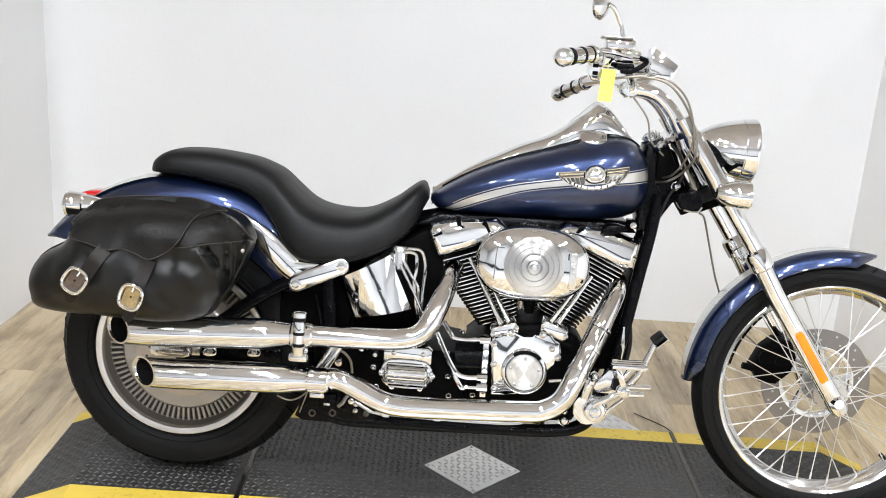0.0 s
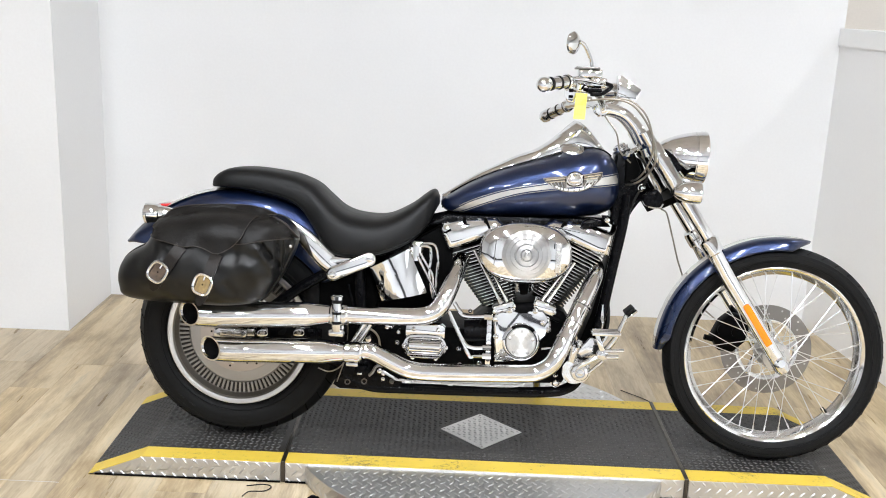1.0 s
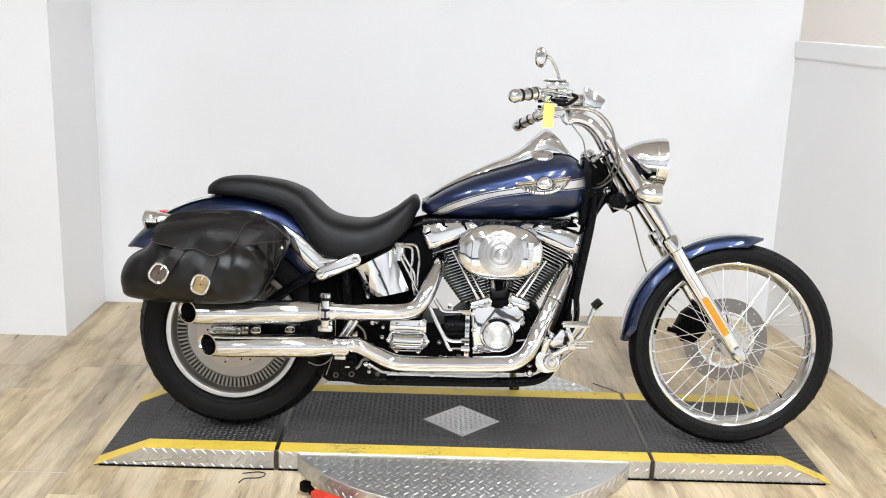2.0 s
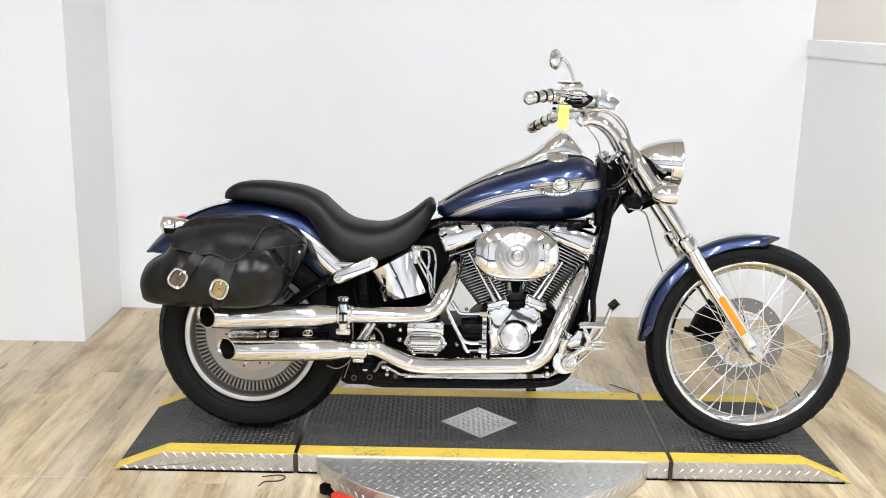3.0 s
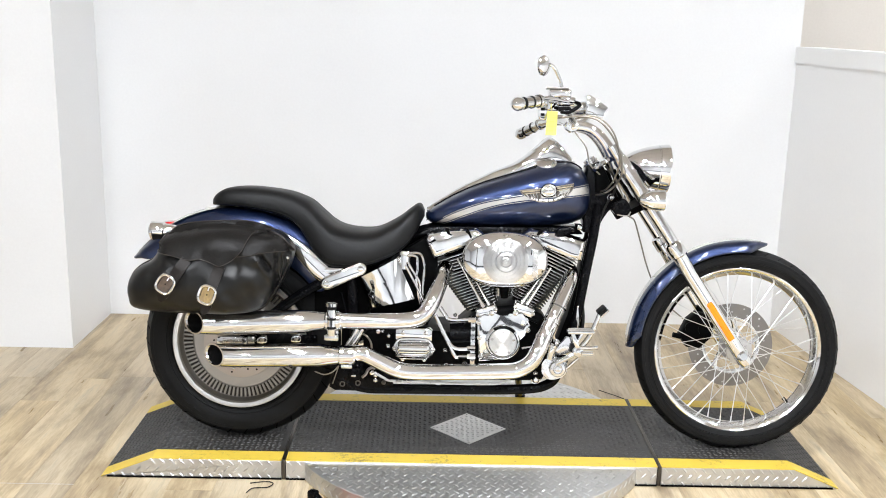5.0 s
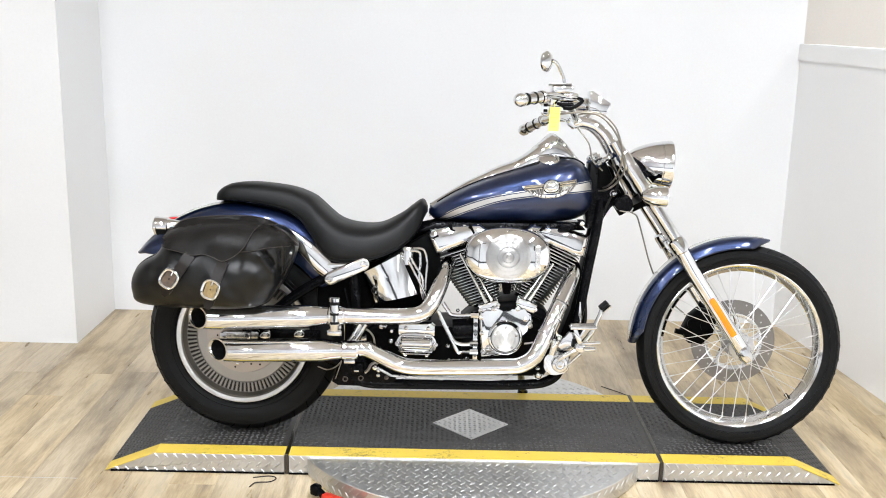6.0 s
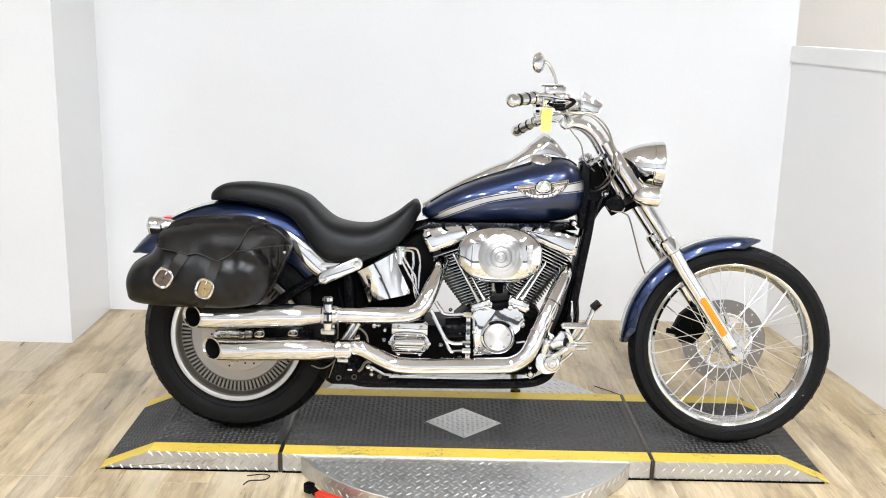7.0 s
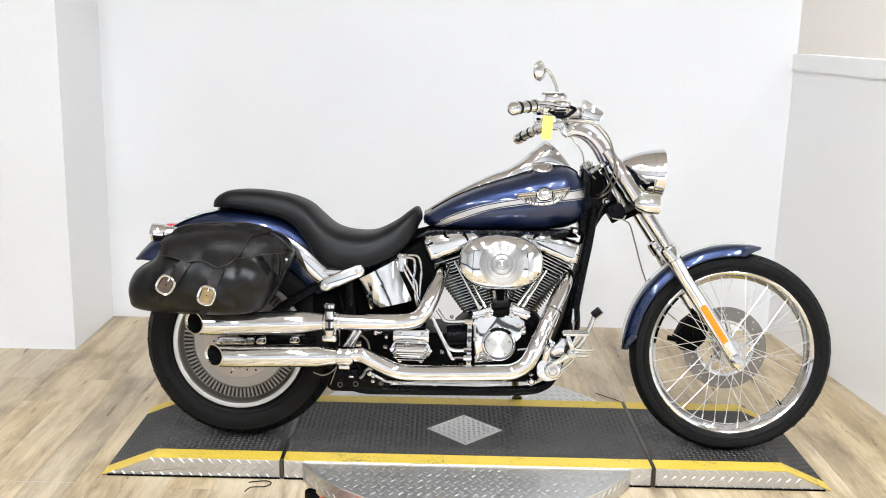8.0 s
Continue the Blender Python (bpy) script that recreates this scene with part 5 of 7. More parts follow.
for x0, x1 in ((-0.045, -0.004), (0.006, 0.042)):
    bm = bmesh.new()
    box(bm, (GX + x0, -0.1895, GZ - 0.0285), (GX + x1, -0.18, GZ - 0.026), 0.0005, 1)
    bike("cover_slot", bm, BLACK, side_cover)
bm = bmesh.new()
prism(bm, [(GX - 0.062, GZ + GH - 0.012), (GX - 0.06, GZ + GH + 0.022), (GX - 0.05, GZ + GH + 0.03), (GX + 0.05, GZ + GH + 0.03), (GX + 0.06, GZ + GH + 0.022), (GX + 0.06, GZ + GH - 0.012)], -0.175, -0.14, 0.005, 2)
bike("cover_bracket", bm, CHROME, side_cover)
for x, z in ((GX - 0.036, GZ + GH + 0.014), (GX + 0.038, GZ + GH + 0.014), (GX - GW + 0.006, GZ), (GX + GW - 0.006, GZ), (GX - 0.035, GZ - GH + 0.006), (GX + 0.035, GZ - GH + 0.006)):
    bm = bmesh.new()
    bolt(bm, (x, -0.174 if z > GZ + GH else -0.18, z), (0, -1, 0), 0.007, 0.007)
    bike("bolt", bm, CHROME, side_cover)
bm = bmesh.new()
rod(bm, (-0.135, -0.12, 0.39), (-0.05, -0.12, 0.395), 0.038, 24)
bike("oil_filter", bm, BLACK, engine, "black oil filter canister")

# oil tank
bm = bmesh.new()
OIL = [(-0.446, 0.583), (-0.31, 0.66), (-0.238, 0.505), (-0.4, 0.466)]
OIL_EDGE = [(a[0] + (b[0] - a[0]) * k / 10, a[1] + (b[1] - a[1]) * k / 10) for a, b in zip(OIL, OIL[1:] + OIL[:1]) for k in range(10)]
lo_ring = []
for f, y in ((1.0, 0.12), (1.0, -0.12), (0.985, -0.134), (0.94, -0.14)):
    lo_ring.append([(-0.34 + (x + 0.34) * f, y, 0.565 + (z - 0.565) * f) for x, z in OIL_EDGE])
for f in (0.85, 0.7, 0.5, 0.3, 0.12):
    lo_ring.append([(-0.34 + (x + 0.34) * f, -0.14 - 0.045 * (1 - ((x + 0.34) * f * 0.86 + (z - 0.565) * f * 0.3) ** 2 / 0.0095), 0.565 + (z - 0.565) * f) for x, z in OIL_EDGE])
rings(bm, lo_ring)
oil_tank = bike("oil_tank", bm, STREAKY, None, "chrome oil tank")
bm = bmesh.new()
lathe(bm, [(-0.03, 0.022), (0.012, 0.022), (0.022, 0.021), (0.028, 0.016), (0.029, 0)], (-0.290, -0.15, 0.64), (0.02, 0, 1), 20)
bike("oil_filler", bm, CHROME, oil_tank, "chrome oil filler cap")
for path in ([(-0.2788, 0.6554), (-0.2621, 0.6567), (-0.2476, 0.6479), (-0.2466, 0.6125), (-0.2501, 0.5809), (-0.2389, 0.5173), (-0.232, 0.49)],
             [(-0.271, 0.6645), (-0.243, 0.6638), (-0.231, 0.6506), (-0.2246, 0.6184), (-0.226, 0.5756), (-0.2296, 0.50)],
             [(-0.2851, 0.6238), (-0.2613, 0.58), (-0.2291, 0.518), (-0.222, 0.49)],
             [(-0.2773, 0.6329), (-0.2585, 0.6016), (-0.2379, 0.5647), (-0.235, 0.50)]):
    bm = bmesh.new()
    tube(bm, spline([(x, -0.165 - 0.012 * math.sin(60 * path[0][0]), z) for x, z in path], 6), 0.0042, 10)
    bike("oil_hose", bm, CHROME, oil_tank, "chrome braided hose")
for path in ([(-0.185, 0.463), (-0.141, 0.379), (-0.112, 0.355), (-0.056, 0.357)], [(-0.176, 0.444), (-0.121, 0.335), (-0.1, 0.329), (-0.055, 0.331)], [(-0.17, 0.49), (-0.153, 0.466), (-0.133, 0.449), (-0.055, 0.452)]):
    bm = bmesh.new()
    pts = spline([(x, -0.18, z) for x, z in path], 6)
    tube(bm, pts, 0.0065, 10)
    e = Vector(pts[-1])
    rod(bm, e + Vector((-0.022, 0, 0)), e + Vector((0.004, 0, 0)), 0.0105, 8)
    bike("oil_line", bm, CHROME, engine, "chrome oil line")


# ---- exhausts ----
def exhaust(name, straight, bend, label, muffler_r):
    (x0, z0), (x1, z1), (x2, z2) = straight
    y = -0.25
    bm = bmesh.new()
    sides = 28
    loops = []
    for x, z, r in ((x0, z0, muffler_r), (x0 + 0.01, z0, muffler_r), (x0 + 0.08, z0, muffler_r), (x1, z1, muffler_r), (x1 + (x2 - x1) * 0.5, z1 + (z2 - z1) * 0.5, muffler_r * 0.86), (x2, z2, 0.028), (x2 + 0.004, z2, 0.0305), (x2 + 0.05, z2 + 0.002, 0.0305), (x2 + 0.055, z2 + 0.002, 0.0265)):
        slash = 1.08 if x == x0 else 1.0 if x == x0 + 0.01 else 0.0
        loops.append([(x - slash * r * math.sin(t), y + r * math.sin(t), z + r * math.cos(t)) for t in [2 * math.pi * k / sides for k in range(sides)]])
    inner = [[(x0 + (p[0] - x0) * 0.88 + d, y + (p[1] - y) * 0.88, z0 + (p[2] - z0) * 0.88) for p in loops[0]] for d in (0.0, 0.1)]
    rings(bm, inner[::-1] + loops, True, False)
    pipe = bike(name, bm, CHROME, None, label, 20)
    bm = bmesh.new()
    rings(bm, [[(x0 + (p[0] - x0) * 0.865 + d, y + (p[1] - y) * 0.865, z0 + (p[2] - z0) * 0.865) for p in loops[0]] for d in (0.006, 0.14)], True, False)
    lathe(bm, [(0, 0.0), (0, muffler_r * 0.95)], (x0 + 0.13, y, z0), (1, 0, 0), 28)
    bike("muffler_bore", bm, PIPEHOLE, pipe, "soot-black muffler bore")
    bm = bmesh.new()
    tube(bm, eased(spline([(x2 + 0.05, y, z2 + 0.002)] + bend, 7), 10), 0.0262, 24)
    bike("head_pipe", bm, CHROME, pipe, "chrome head pipe with heat shield")
    bm = bmesh.new()
    ts = [x2 + 0.012, x2 + 0.04]
    for x in ts:
        lathe(bm, [(-0.005, 0.03), (-0.005, 0.0325), (0.005, 0.0325), (0.005, 0.03)], (x, y, z2 + 0.001), (1, 0, 0), 24, True)
    box(bm, (x2 + 0.008, y - 0.008, z2 - 0.042), (x2 + 0.044, y + 0.008, z2 - 0.03), 0.003)
    bike("pipe_clamp", bm, CHROME, pipe)
    return pipe


upper_pipe = exhaust("upper_exhaust", ((-0.957, 0.430), (-0.60, 0.444), (-0.535, 0.447)), [(-0.40, -0.25, 0.450), (-0.30, -0.25, 0.453), (-0.243, -0.247, 0.460), (-0.212, -0.240, 0.482), (-0.192, -0.222, 0.52), (-0.177, -0.19, 0.556), (-0.166, -0.15, 0.588), (-0.155, -0.10, 0.61)], "polished chrome upper exhaust with an open slash-cut end", 0.0378)
lower_pipe = exhaust("lower_exhaust", ((-0.892, 0.326), (-0.55, 0.336), (-0.49, 0.337)), [(-0.43, -0.25, 0.345), (-0.405, -0.25, 0.343), (-0.365, -0.25, 0.324), (-0.310, -0.25, 0.298), (-0.27, -0.25, 0.290), (-0.2, -0.25, 0.289), (0.04, -0.25, 0.299), (0.085, -0.25, 0.305), (0.125, -0.249, 0.328), (0.148, -0.242, 0.368), (0.19, -0.205, 0.455), (0.225, -0.16, 0.525), (0.255, -0.11, 0.578), (0.262, -0.075, 0.60), (0.258, -0.03, 0.61)], "polished chrome lower exhaust with an open slash-cut end", 0.0372)
bm = bmesh.new()
tube(bm, [(-0.486, -0.205, 0.325), (-0.437, -0.2, 0.415)], 0.0085, 12)
tube(bm, [(-0.468, -0.205, 0.325), (-0.419, -0.2, 0.415)], 0.0085, 12)
bike("pipe_bracket", bm, CHROME, lower_pipe)
bm = bmesh.new()
tube(bm, spline([(-0.4335, -0.16, 0.3934), (-0.4137, -0.162, 0.387), (-0.3972, -0.162, 0.3683), (-0.3919, -0.16, 0.343), (-0.394, -0.15, 0.325)], 5), 0.0032, 8)
gear_hose = bike("breather_hose", bm, BRAID, None, "thin braided breather hose by the gearbox")
for x, z, r in ((-0.4277, 0.3579, 0.011), (-0.3718, 0.3999, 0.009), (-0.3364, 0.386, 0.0065)):
    bm = bmesh.new()
    lathe(bm, [(0.012, 0.0), (0.012, r), (0.0, r), (-0.004, r * 0.8), (-0.006, 0.0)], (x, -0.152, z), (0.15, 1, 0.2), 14)
    bike("hose_fitting", bm, POLISHED, gear_hose)
bm = bmesh.new()
for k, x in enumerate((0.165, 0.19, 0.215)):
    lathe(bm, [(-0.003, 0.027), (-0.003, 0.0285), (0.003, 0.0285), (0.003, 0.027)], (x, -0.228 + (x - 0.165) * 0.95, 0.404 + (x - 0.165) * 2.0), (0.42, 0.4, 0.85), 24, True)
bike("shield_clamps", bm, CHROME, lower_pipe)

# passenger footpeg, folded up
bm = bmesh.new()
lathe(bm, [(0, 0.0), (0, 0.014), (0.02, 0.016), (0.022, 0.0145), (0.05, 0.0145), (0.058, 0.0145), (0.083, 0.0145), (0.09, 0.0125), (0.094, 0.019), (0.104, 0.019), (0.107, 0.014), (0.107, 0)], (-0.511, -0.275, 0.405), (-0.005, 0, 1), 20)
peg = bike("passenger_footpeg", bm, CHROME, None, "chrome passenger footpeg folded upright")
bm = bmesh.new()
for s in (0.022, 0.05, 0.083):
    lathe(bm, [(s, 0.0123), (s, 0.015), (s + 0.0075, 0.015), (s + 0.0075, 0.0123)], (-0.511, -0.275, 0.405), (-0.005, 0, 1), 20, True)
bike("peg_rubber", bm, RUBBER, peg)
bm = bmesh.new()
box(bm, (-0.535, -0.285, 0.388), (-0.487, -0.255, 0.41), 0.008)
rod(bm, (-0.511, -0.27, 0.398), (-0.511, -0.13, 0.398), 0.012, 12)
bike("peg_mount", bm, CHROME, peg)

# ---- frame ----
for y in (-0.125, 0.125):
    bm = bmesh.new()
    tube(bm, spline([(-0.50, y, 0.23), (-0.42, y, 0.202), (-0.3, y, 0.201), (0.0, y, 0.207), (0.13, y, 0.214), (0.19, y * 0.98, 0.228), (0.225, y * 0.92, 0.262), (0.262, y * 0.75, 0.36), (0.288, y * 0.62, 0.46), (0.315, y * 0.5, 0.61), (0.335, y * 0.42, 0.72), (0.35, y * 0.36, 0.83)], 5), 0.0165, 14)
    bike("frame_rail", bm, BLACK, None, "black tubular frame rail")
bm = bmesh.new()
tube(bm, spline([(-0.46, 0, 0.60), (-0.3, 0, 0.69), (-0.1, 0, 0.75), (0.1, 0, 0.83), (0.33, 0, 0.90)], 4), 0.032, 14)
prism(bm, [(-0.30, 0.70), (-0.2, 0.745), (0.28, 0.755), (0.30, 0.73), (-0.2, 0.715)], -0.07, 0.07, 0.01)
bike("frame_backbone", bm, BLACK)
for y in (-0.12, 0.12):
    bm = bmesh.new()
    tube(bm, spline([(-0.845, y, 0.345), (-0.74, y, 0.43), (-0.65, y, 0.50), (-0.56, y, 0.555), (-0.47, y, 0.60)], 4), 0.017, 12)
    tube(bm, spline([(-0.845, y, 0.335), (-0.7, y, 0.32), (-0.56, y, 0.285), (-0.46, y, 0.25)], 4), 0.018, 12)
    tube(bm, [(-0.47, y, 0.60), (-0.455, y, 0.42), (-0.46, y, 0.23)], 0.018, 12)
    bike("swingarm", bm, BLACK, None, "black triangular swingarm")
bm = bmesh.new()
prism(bm, [(-0.535, 0.205), (-0.515, 0.193), (-0.37, 0.192), (-0.32, 0.212), (-0.33, 0.26), (-0.40, 0.30), (-0.50, 0.31)], -0.14, -0.11, 0.006)
side_plate = bike("frame_plate", bm, BLACK, None, "black frame side plate")
for x, z in ((-0.35, 0.272), (-0.352, 0.225)):
    bm = bmesh.new()
    bolt(bm, (x, -0.14, z), (0, -1, 0), 0.007, 0.006)
    bike("bolt", bm, DARKSTEEL, side_plate)
for x, z in ((-0.4898, 0.2161), (-0.4378, 0.2203)):
    bm = bmesh.new()
    lathe(bm, [(0.0, 0.0095), (-0.004, 0.0095), (-0.004, 0.006), (0.004, 0.0055), (0.004, 0.0)], (x, -0.14, z), (0, 1, 0), 18)
    bike("hole_bush", bm, DARKSTEEL, side_plate)
bm = bmesh.new()
box(bm, (-0.468, -0.158, 0.236), (-0.428, -0.135, 0.275), 0.004, 2)
switch = bike("brake_light_switch", bm, BLACK, side_plate, "black brake light switch")
bm = bmesh.new()
box(bm, (-0.459, -0.1625, 0.2455), (-0.443, -0.157, 0.2525), 0.0018, 2)
bike("switch_terminal", bm, BRUSHED, switch)
bm = bmesh.new()
tube(bm, spline([(-0.4225, -0.155, 0.244), (-0.4105, -0.158, 0.256), (-0.403, -0.159, 0.2715), (-0.391, -0.156, 0.2775), (-0.382, -0.15, 0.274)], 4), 0.0048, 10)
bike("line_elbow", bm, DISC, side_plate, "pale bent line fitting")
bm = bmesh.new()
lathe(bm, [(0.012, 0.0), (0.012, 0.008), (0.0, 0.0088), (-0.007, 0.0075), (-0.010, 0.004), (-0.011, 0.0)], (-0.3895, -0.158, 0.2621), (0, 1, 0), 18)
bike("banjo_bolt", bm, POLISHED, side_plate)
for x, z in ((-0.3787, 0.2495), (-0.3793, 0.233)):
    bm = bmesh.new()
    bolt(bm, (x, -0.146, z), (0, -1, 0), 0.0055, 0.007)
    bike("bolt", bm, CHROME, side_plate)
bm = bmesh.new()
tube(bm, spline([(-0.5818, -0.145, 0.2569), (-0.5494, -0.146, 0.2475), (-0.5209, -0.148, 0.2588), (-0.5016, -0.145, 0.2783)], 5), 0.0022, 8)
tube(bm, [(-0.5016, -0.148, 0.2783), (-0.5218, -0.146, 0.2166)], 0.0016, 8)
bike("switch_wire", bm, BRAID, side_plate)
bm = bmesh.new()
prism(bm, [(-0.60, 0.42), (-0.42, 0.42), (-0.40, 0.48), (-0.44, 0.60), (-0.52, 0.60), (-0.60, 0.52)], -0.09, 0.09, 0.02)
bike("battery_box", bm, ENGINE)
bm = bmesh.new()
rod(bm, (-0.5, -0.115, 0.52), (-0.475, -0.12, 0.43), 0.004, 8)
bike("box_strap", bm, BLACK)
bm = bmesh.new()
prism(bm, [(-0.505, 0.24), (-0.42, 0.24), (-0.41, 0.46), (-0.505, 0.46)], -0.06, 0.06, 0.008)
bike("frame_web", bm, ENGINE, None, "black frame casting behind the gearbox")
bm = bmesh.new()
prism(bm, [(-0.30, 0.665), (-0.21, 0.72), (-0.19, 0.70), (-0.178, 0.58), (-0.2, 0.5), (-0.26, 0.5)], -0.11, 0.0, 0.01)
bike("electrics_cover", bm, ENGINE)
bm = bmesh.new()
tube(bm, spline([(-0.38, -0.16, 0.262), (-0.35, -0.16, 0.245), (-0.317, -0.16, 0.236), (-0.15, -0.16, 0.233), (0.02, -0.16, 0.236), (0.06, -0.16, 0.252), (0.085, -0.16, 0.275)], 6), 0.0042, 10)
for x in (-0.3, -0.17):
    rod(bm, (x - 0.008, -0.16, 0.234), (x + 0.008, -0.16, 0.234), 0.0075, 8)
bike("brake_line", bm, STEEL, None, "pale metal brake line along the frame")
bm = bmesh.new()
bolt(bm, (0.152, -0.138, 0.251), (0, -1, 0), 0.014, 0.02)
bike("frame_bolt", bm, CHROME)
bm = bmesh.new()
prism(bm, [tuple(p) for p in spline([(-0.9099, 0.3511), (-0.9035, 0.366), (-0.86, 0.3675), (-0.8135, 0.368), (-0.8076, 0.3539), (-0.8135, 0.3394), (-0.86, 0.338), (-0.9035, 0.337)], 3, True)], -0.15, -0.11, 0.006, 3)
adjuster = bike("axle_adjuster", bm, POLISHED, None, "chrome axle fitting with a rounded cap")
bm = bmesh.new()
prism(bm, [(-0.8065, 0.343), (-0.8065, 0.367), (-0.784, 0.3675), (-0.784, 0.344)], -0.14, -0.11, 0.003)
bike("adjuster_block", bm, BRUSHED, adjuster)
bm = bmesh.new()
box(bm, (-0.888, -0.1535, 0.3465), (-0.824, -0.149, 0.3605), 0.002, 2)
bike("adjuster_panel", bm, BRUSHED, adjuster)
for cx, cz in ((-0.759, 0.358), (-0.646, 0.365)):
    bm = bmesh.new()
    prism(bm, [tuple(p) for p in spline([(cx - 0.018, cz - 0.004), (cx - 0.009, cz + 0.010), (cx + 0.009, cz + 0.0125), (cx + 0.0175, cz + 0.002), (cx + 0.013, cz - 0.0115), (cx - 0.012, cz - 0.0135)], 3, True)], -0.142, -0.112, 0.004, 3)
    lug = bike("brake_hose_clip", bm, CHROME, None, "chrome clip on the swingarm")
    bm = bmesh.new()
    bolt(bm, (cx + 0.001, -0.142, cz), (0, -1, 0), 0.0065, 0.006)
    bike("bolt", bm, STEEL, lug)
bm = bmesh.new()
box(bm, (-0.80, -0.112, 0.330), (-0.58, -0.10, 0.372), 0.004)
bike("swingarm_brace", bm, BLACK)
# belt guard and side stand
bm = bmesh.new()
tube(bm, [(0.11, 0.13, 0.20), (0.125, 0.27, 0.13), (0.14, 0.41, 0.058)], 0.013, 12)
lathe(bm, [(0, 0), (0, 0.02), (0.008, 0.02), (0.012, 0.0)], (0.14, 0.415, 0.0475), (0, -0.12, 1), 16)
bike("side_stand", bm, BLACK, None, "black side stand, folded out")

# ---- saddlebags ----
def pillow(bm, outline, y_back, y_front, levels=10, power=2.2, edge=0.012, dent=None):
    """A bulged body over a side outline: flat at the back, swelling to the front."""
    c = np.mean([np.array(p) for p in outline], axis=0)
    loops = []
    for f, y in ((0.96, y_back), (1.0, y_back + (y_front - y_back) * 0.12)):
        loops.append([(c[0] + (x - c[0]) * f, y, c[1] + (z - c[1]) * f) for x, z in outline])
    for k in range(levels):
        t = k / (levels - 1)
        f = 1.0 - 0.93 * t ** 1.6
        h = (1 - f ** power) ** (1 / power) if f < 1 else 0
        y = y_back + (y_front - y_back) * (0.55 + 0.45 * h)
        loops.append([(c[0] + (x - c[0]) * f, y + (dent(c[0] + (x - c[0]) * f, c[1] + (z - c[1]) * f) if dent else 0), c[1] + (z - c[1]) * f) for x, z in outline])
    rings(bm, loops)


def crease(x, z, a, b, width, depth):
    """A soft groove along the line from a to b, fading at both ends."""
    ux, uz = b[0] - a[0], b[1] - a[1]
    ll = ux * ux + uz * uz
    t = ((x - a[0]) * ux + (z - a[1]) * uz) / ll
    d = ((x - a[0]) * uz - (z - a[1]) * ux) / math.sqrt(ll)
    if not -0.1 < t < 1.1:
        return 0.0
    fade = max(0.0, min(1.0, (t + 0.1) * 5, (1.1 - t) * 4))
    return fade * (depth * math.exp(-(d / width) ** 2) - 0.5 * depth * math.exp(-((d - 1.9 * width) / width) ** 2))


def crumple(x, z):
    right = min(1.0, max(0.0, (x + 0.88) * 6))
    bulge = 0.012 * math.exp(-((x + 0.80) ** 2 + (z - 0.625) ** 2) / 0.0010) - 0.018 * math.exp(-((x + 0.735) ** 2 + (z - 0.585) ** 2) / 0.0014)
    folds = crease(x, z, (-0.728, 0.665), (-0.684, 0.595), 0.0065, 0.018) + crease(x, z, (-0.684, 0.60), (-0.683, 0.53), 0.0065, 0.016) + crease(x, z, (-0.683, 0.675), (-0.681, 0.58), 0.005, 0.012) + crease(x, z, (-0.775, 0.64), (-0.728, 0.617), 0.016, 0.005) + crease(x, z, (-0.83, 0.545), (-0.79, 0.512), 0.014, 0.005)
    return bulge + folds + 0.010 * right * noise.noise(Vector((x * 15 + z * 9, z * 13 - x * 6, 5.1))) + 0.022 * noise.noise(Vector((x * 7 + z * 3, z * 9 - x * 2, 2.3))) + 0.006 * noise.noise(Vector((x * 24, z * 20, 7.7)))


BAG = spline([(-1.03, 0.715), (-1.056, 0.668), (-1.077, 0.637), (-1.119, 0.612), (-1.146, 0.586), (-1.158, 0.55), (-1.156, 0.512), (-1.14, 0.482), (-1.065, 0.468), (-0.93, 0.465), (-0.80, 0.471), (-0.737, 0.486), (-0.705, 0.526), (-0.676, 0.58), (-0.652, 0.64), (-0.652, 0.68), (-0.70, 0.725), (-0.85, 0.745)], 9, True)
FLAP = spline([(-1.056, 0.679), (-1.032, 0.712), (-0.997, 0.744), (-0.919, 0.759), (-0.800, 0.764), (-0.740, 0.757), (-0.692, 0.742), (-0.713, 0.740), (-0.743, 0.736), (-0.758, 0.723), (-0.769, 0.699), (-0.778, 0.678), (-0.799, 0.655), (-0.823, 0.638), (-0.844, 0.630), (-0.859, 0.633), (-0.877, 0.642), (-0.907, 0.650), (-0.939, 0.647), (-0.990, 0.657), (-1.047, 0.666)], 5, True)
LOBE = spline([(-0.806, 0.664), (-0.777, 0.711), (-0.747, 0.7335), (-0.70, 0.732), (-0.664, 0.709), (-0.633, 0.678), (-0.638, 0.673), (-0.672, 0.674), (-0.722, 0.670), (-0.776, 0.660)], 5, True)


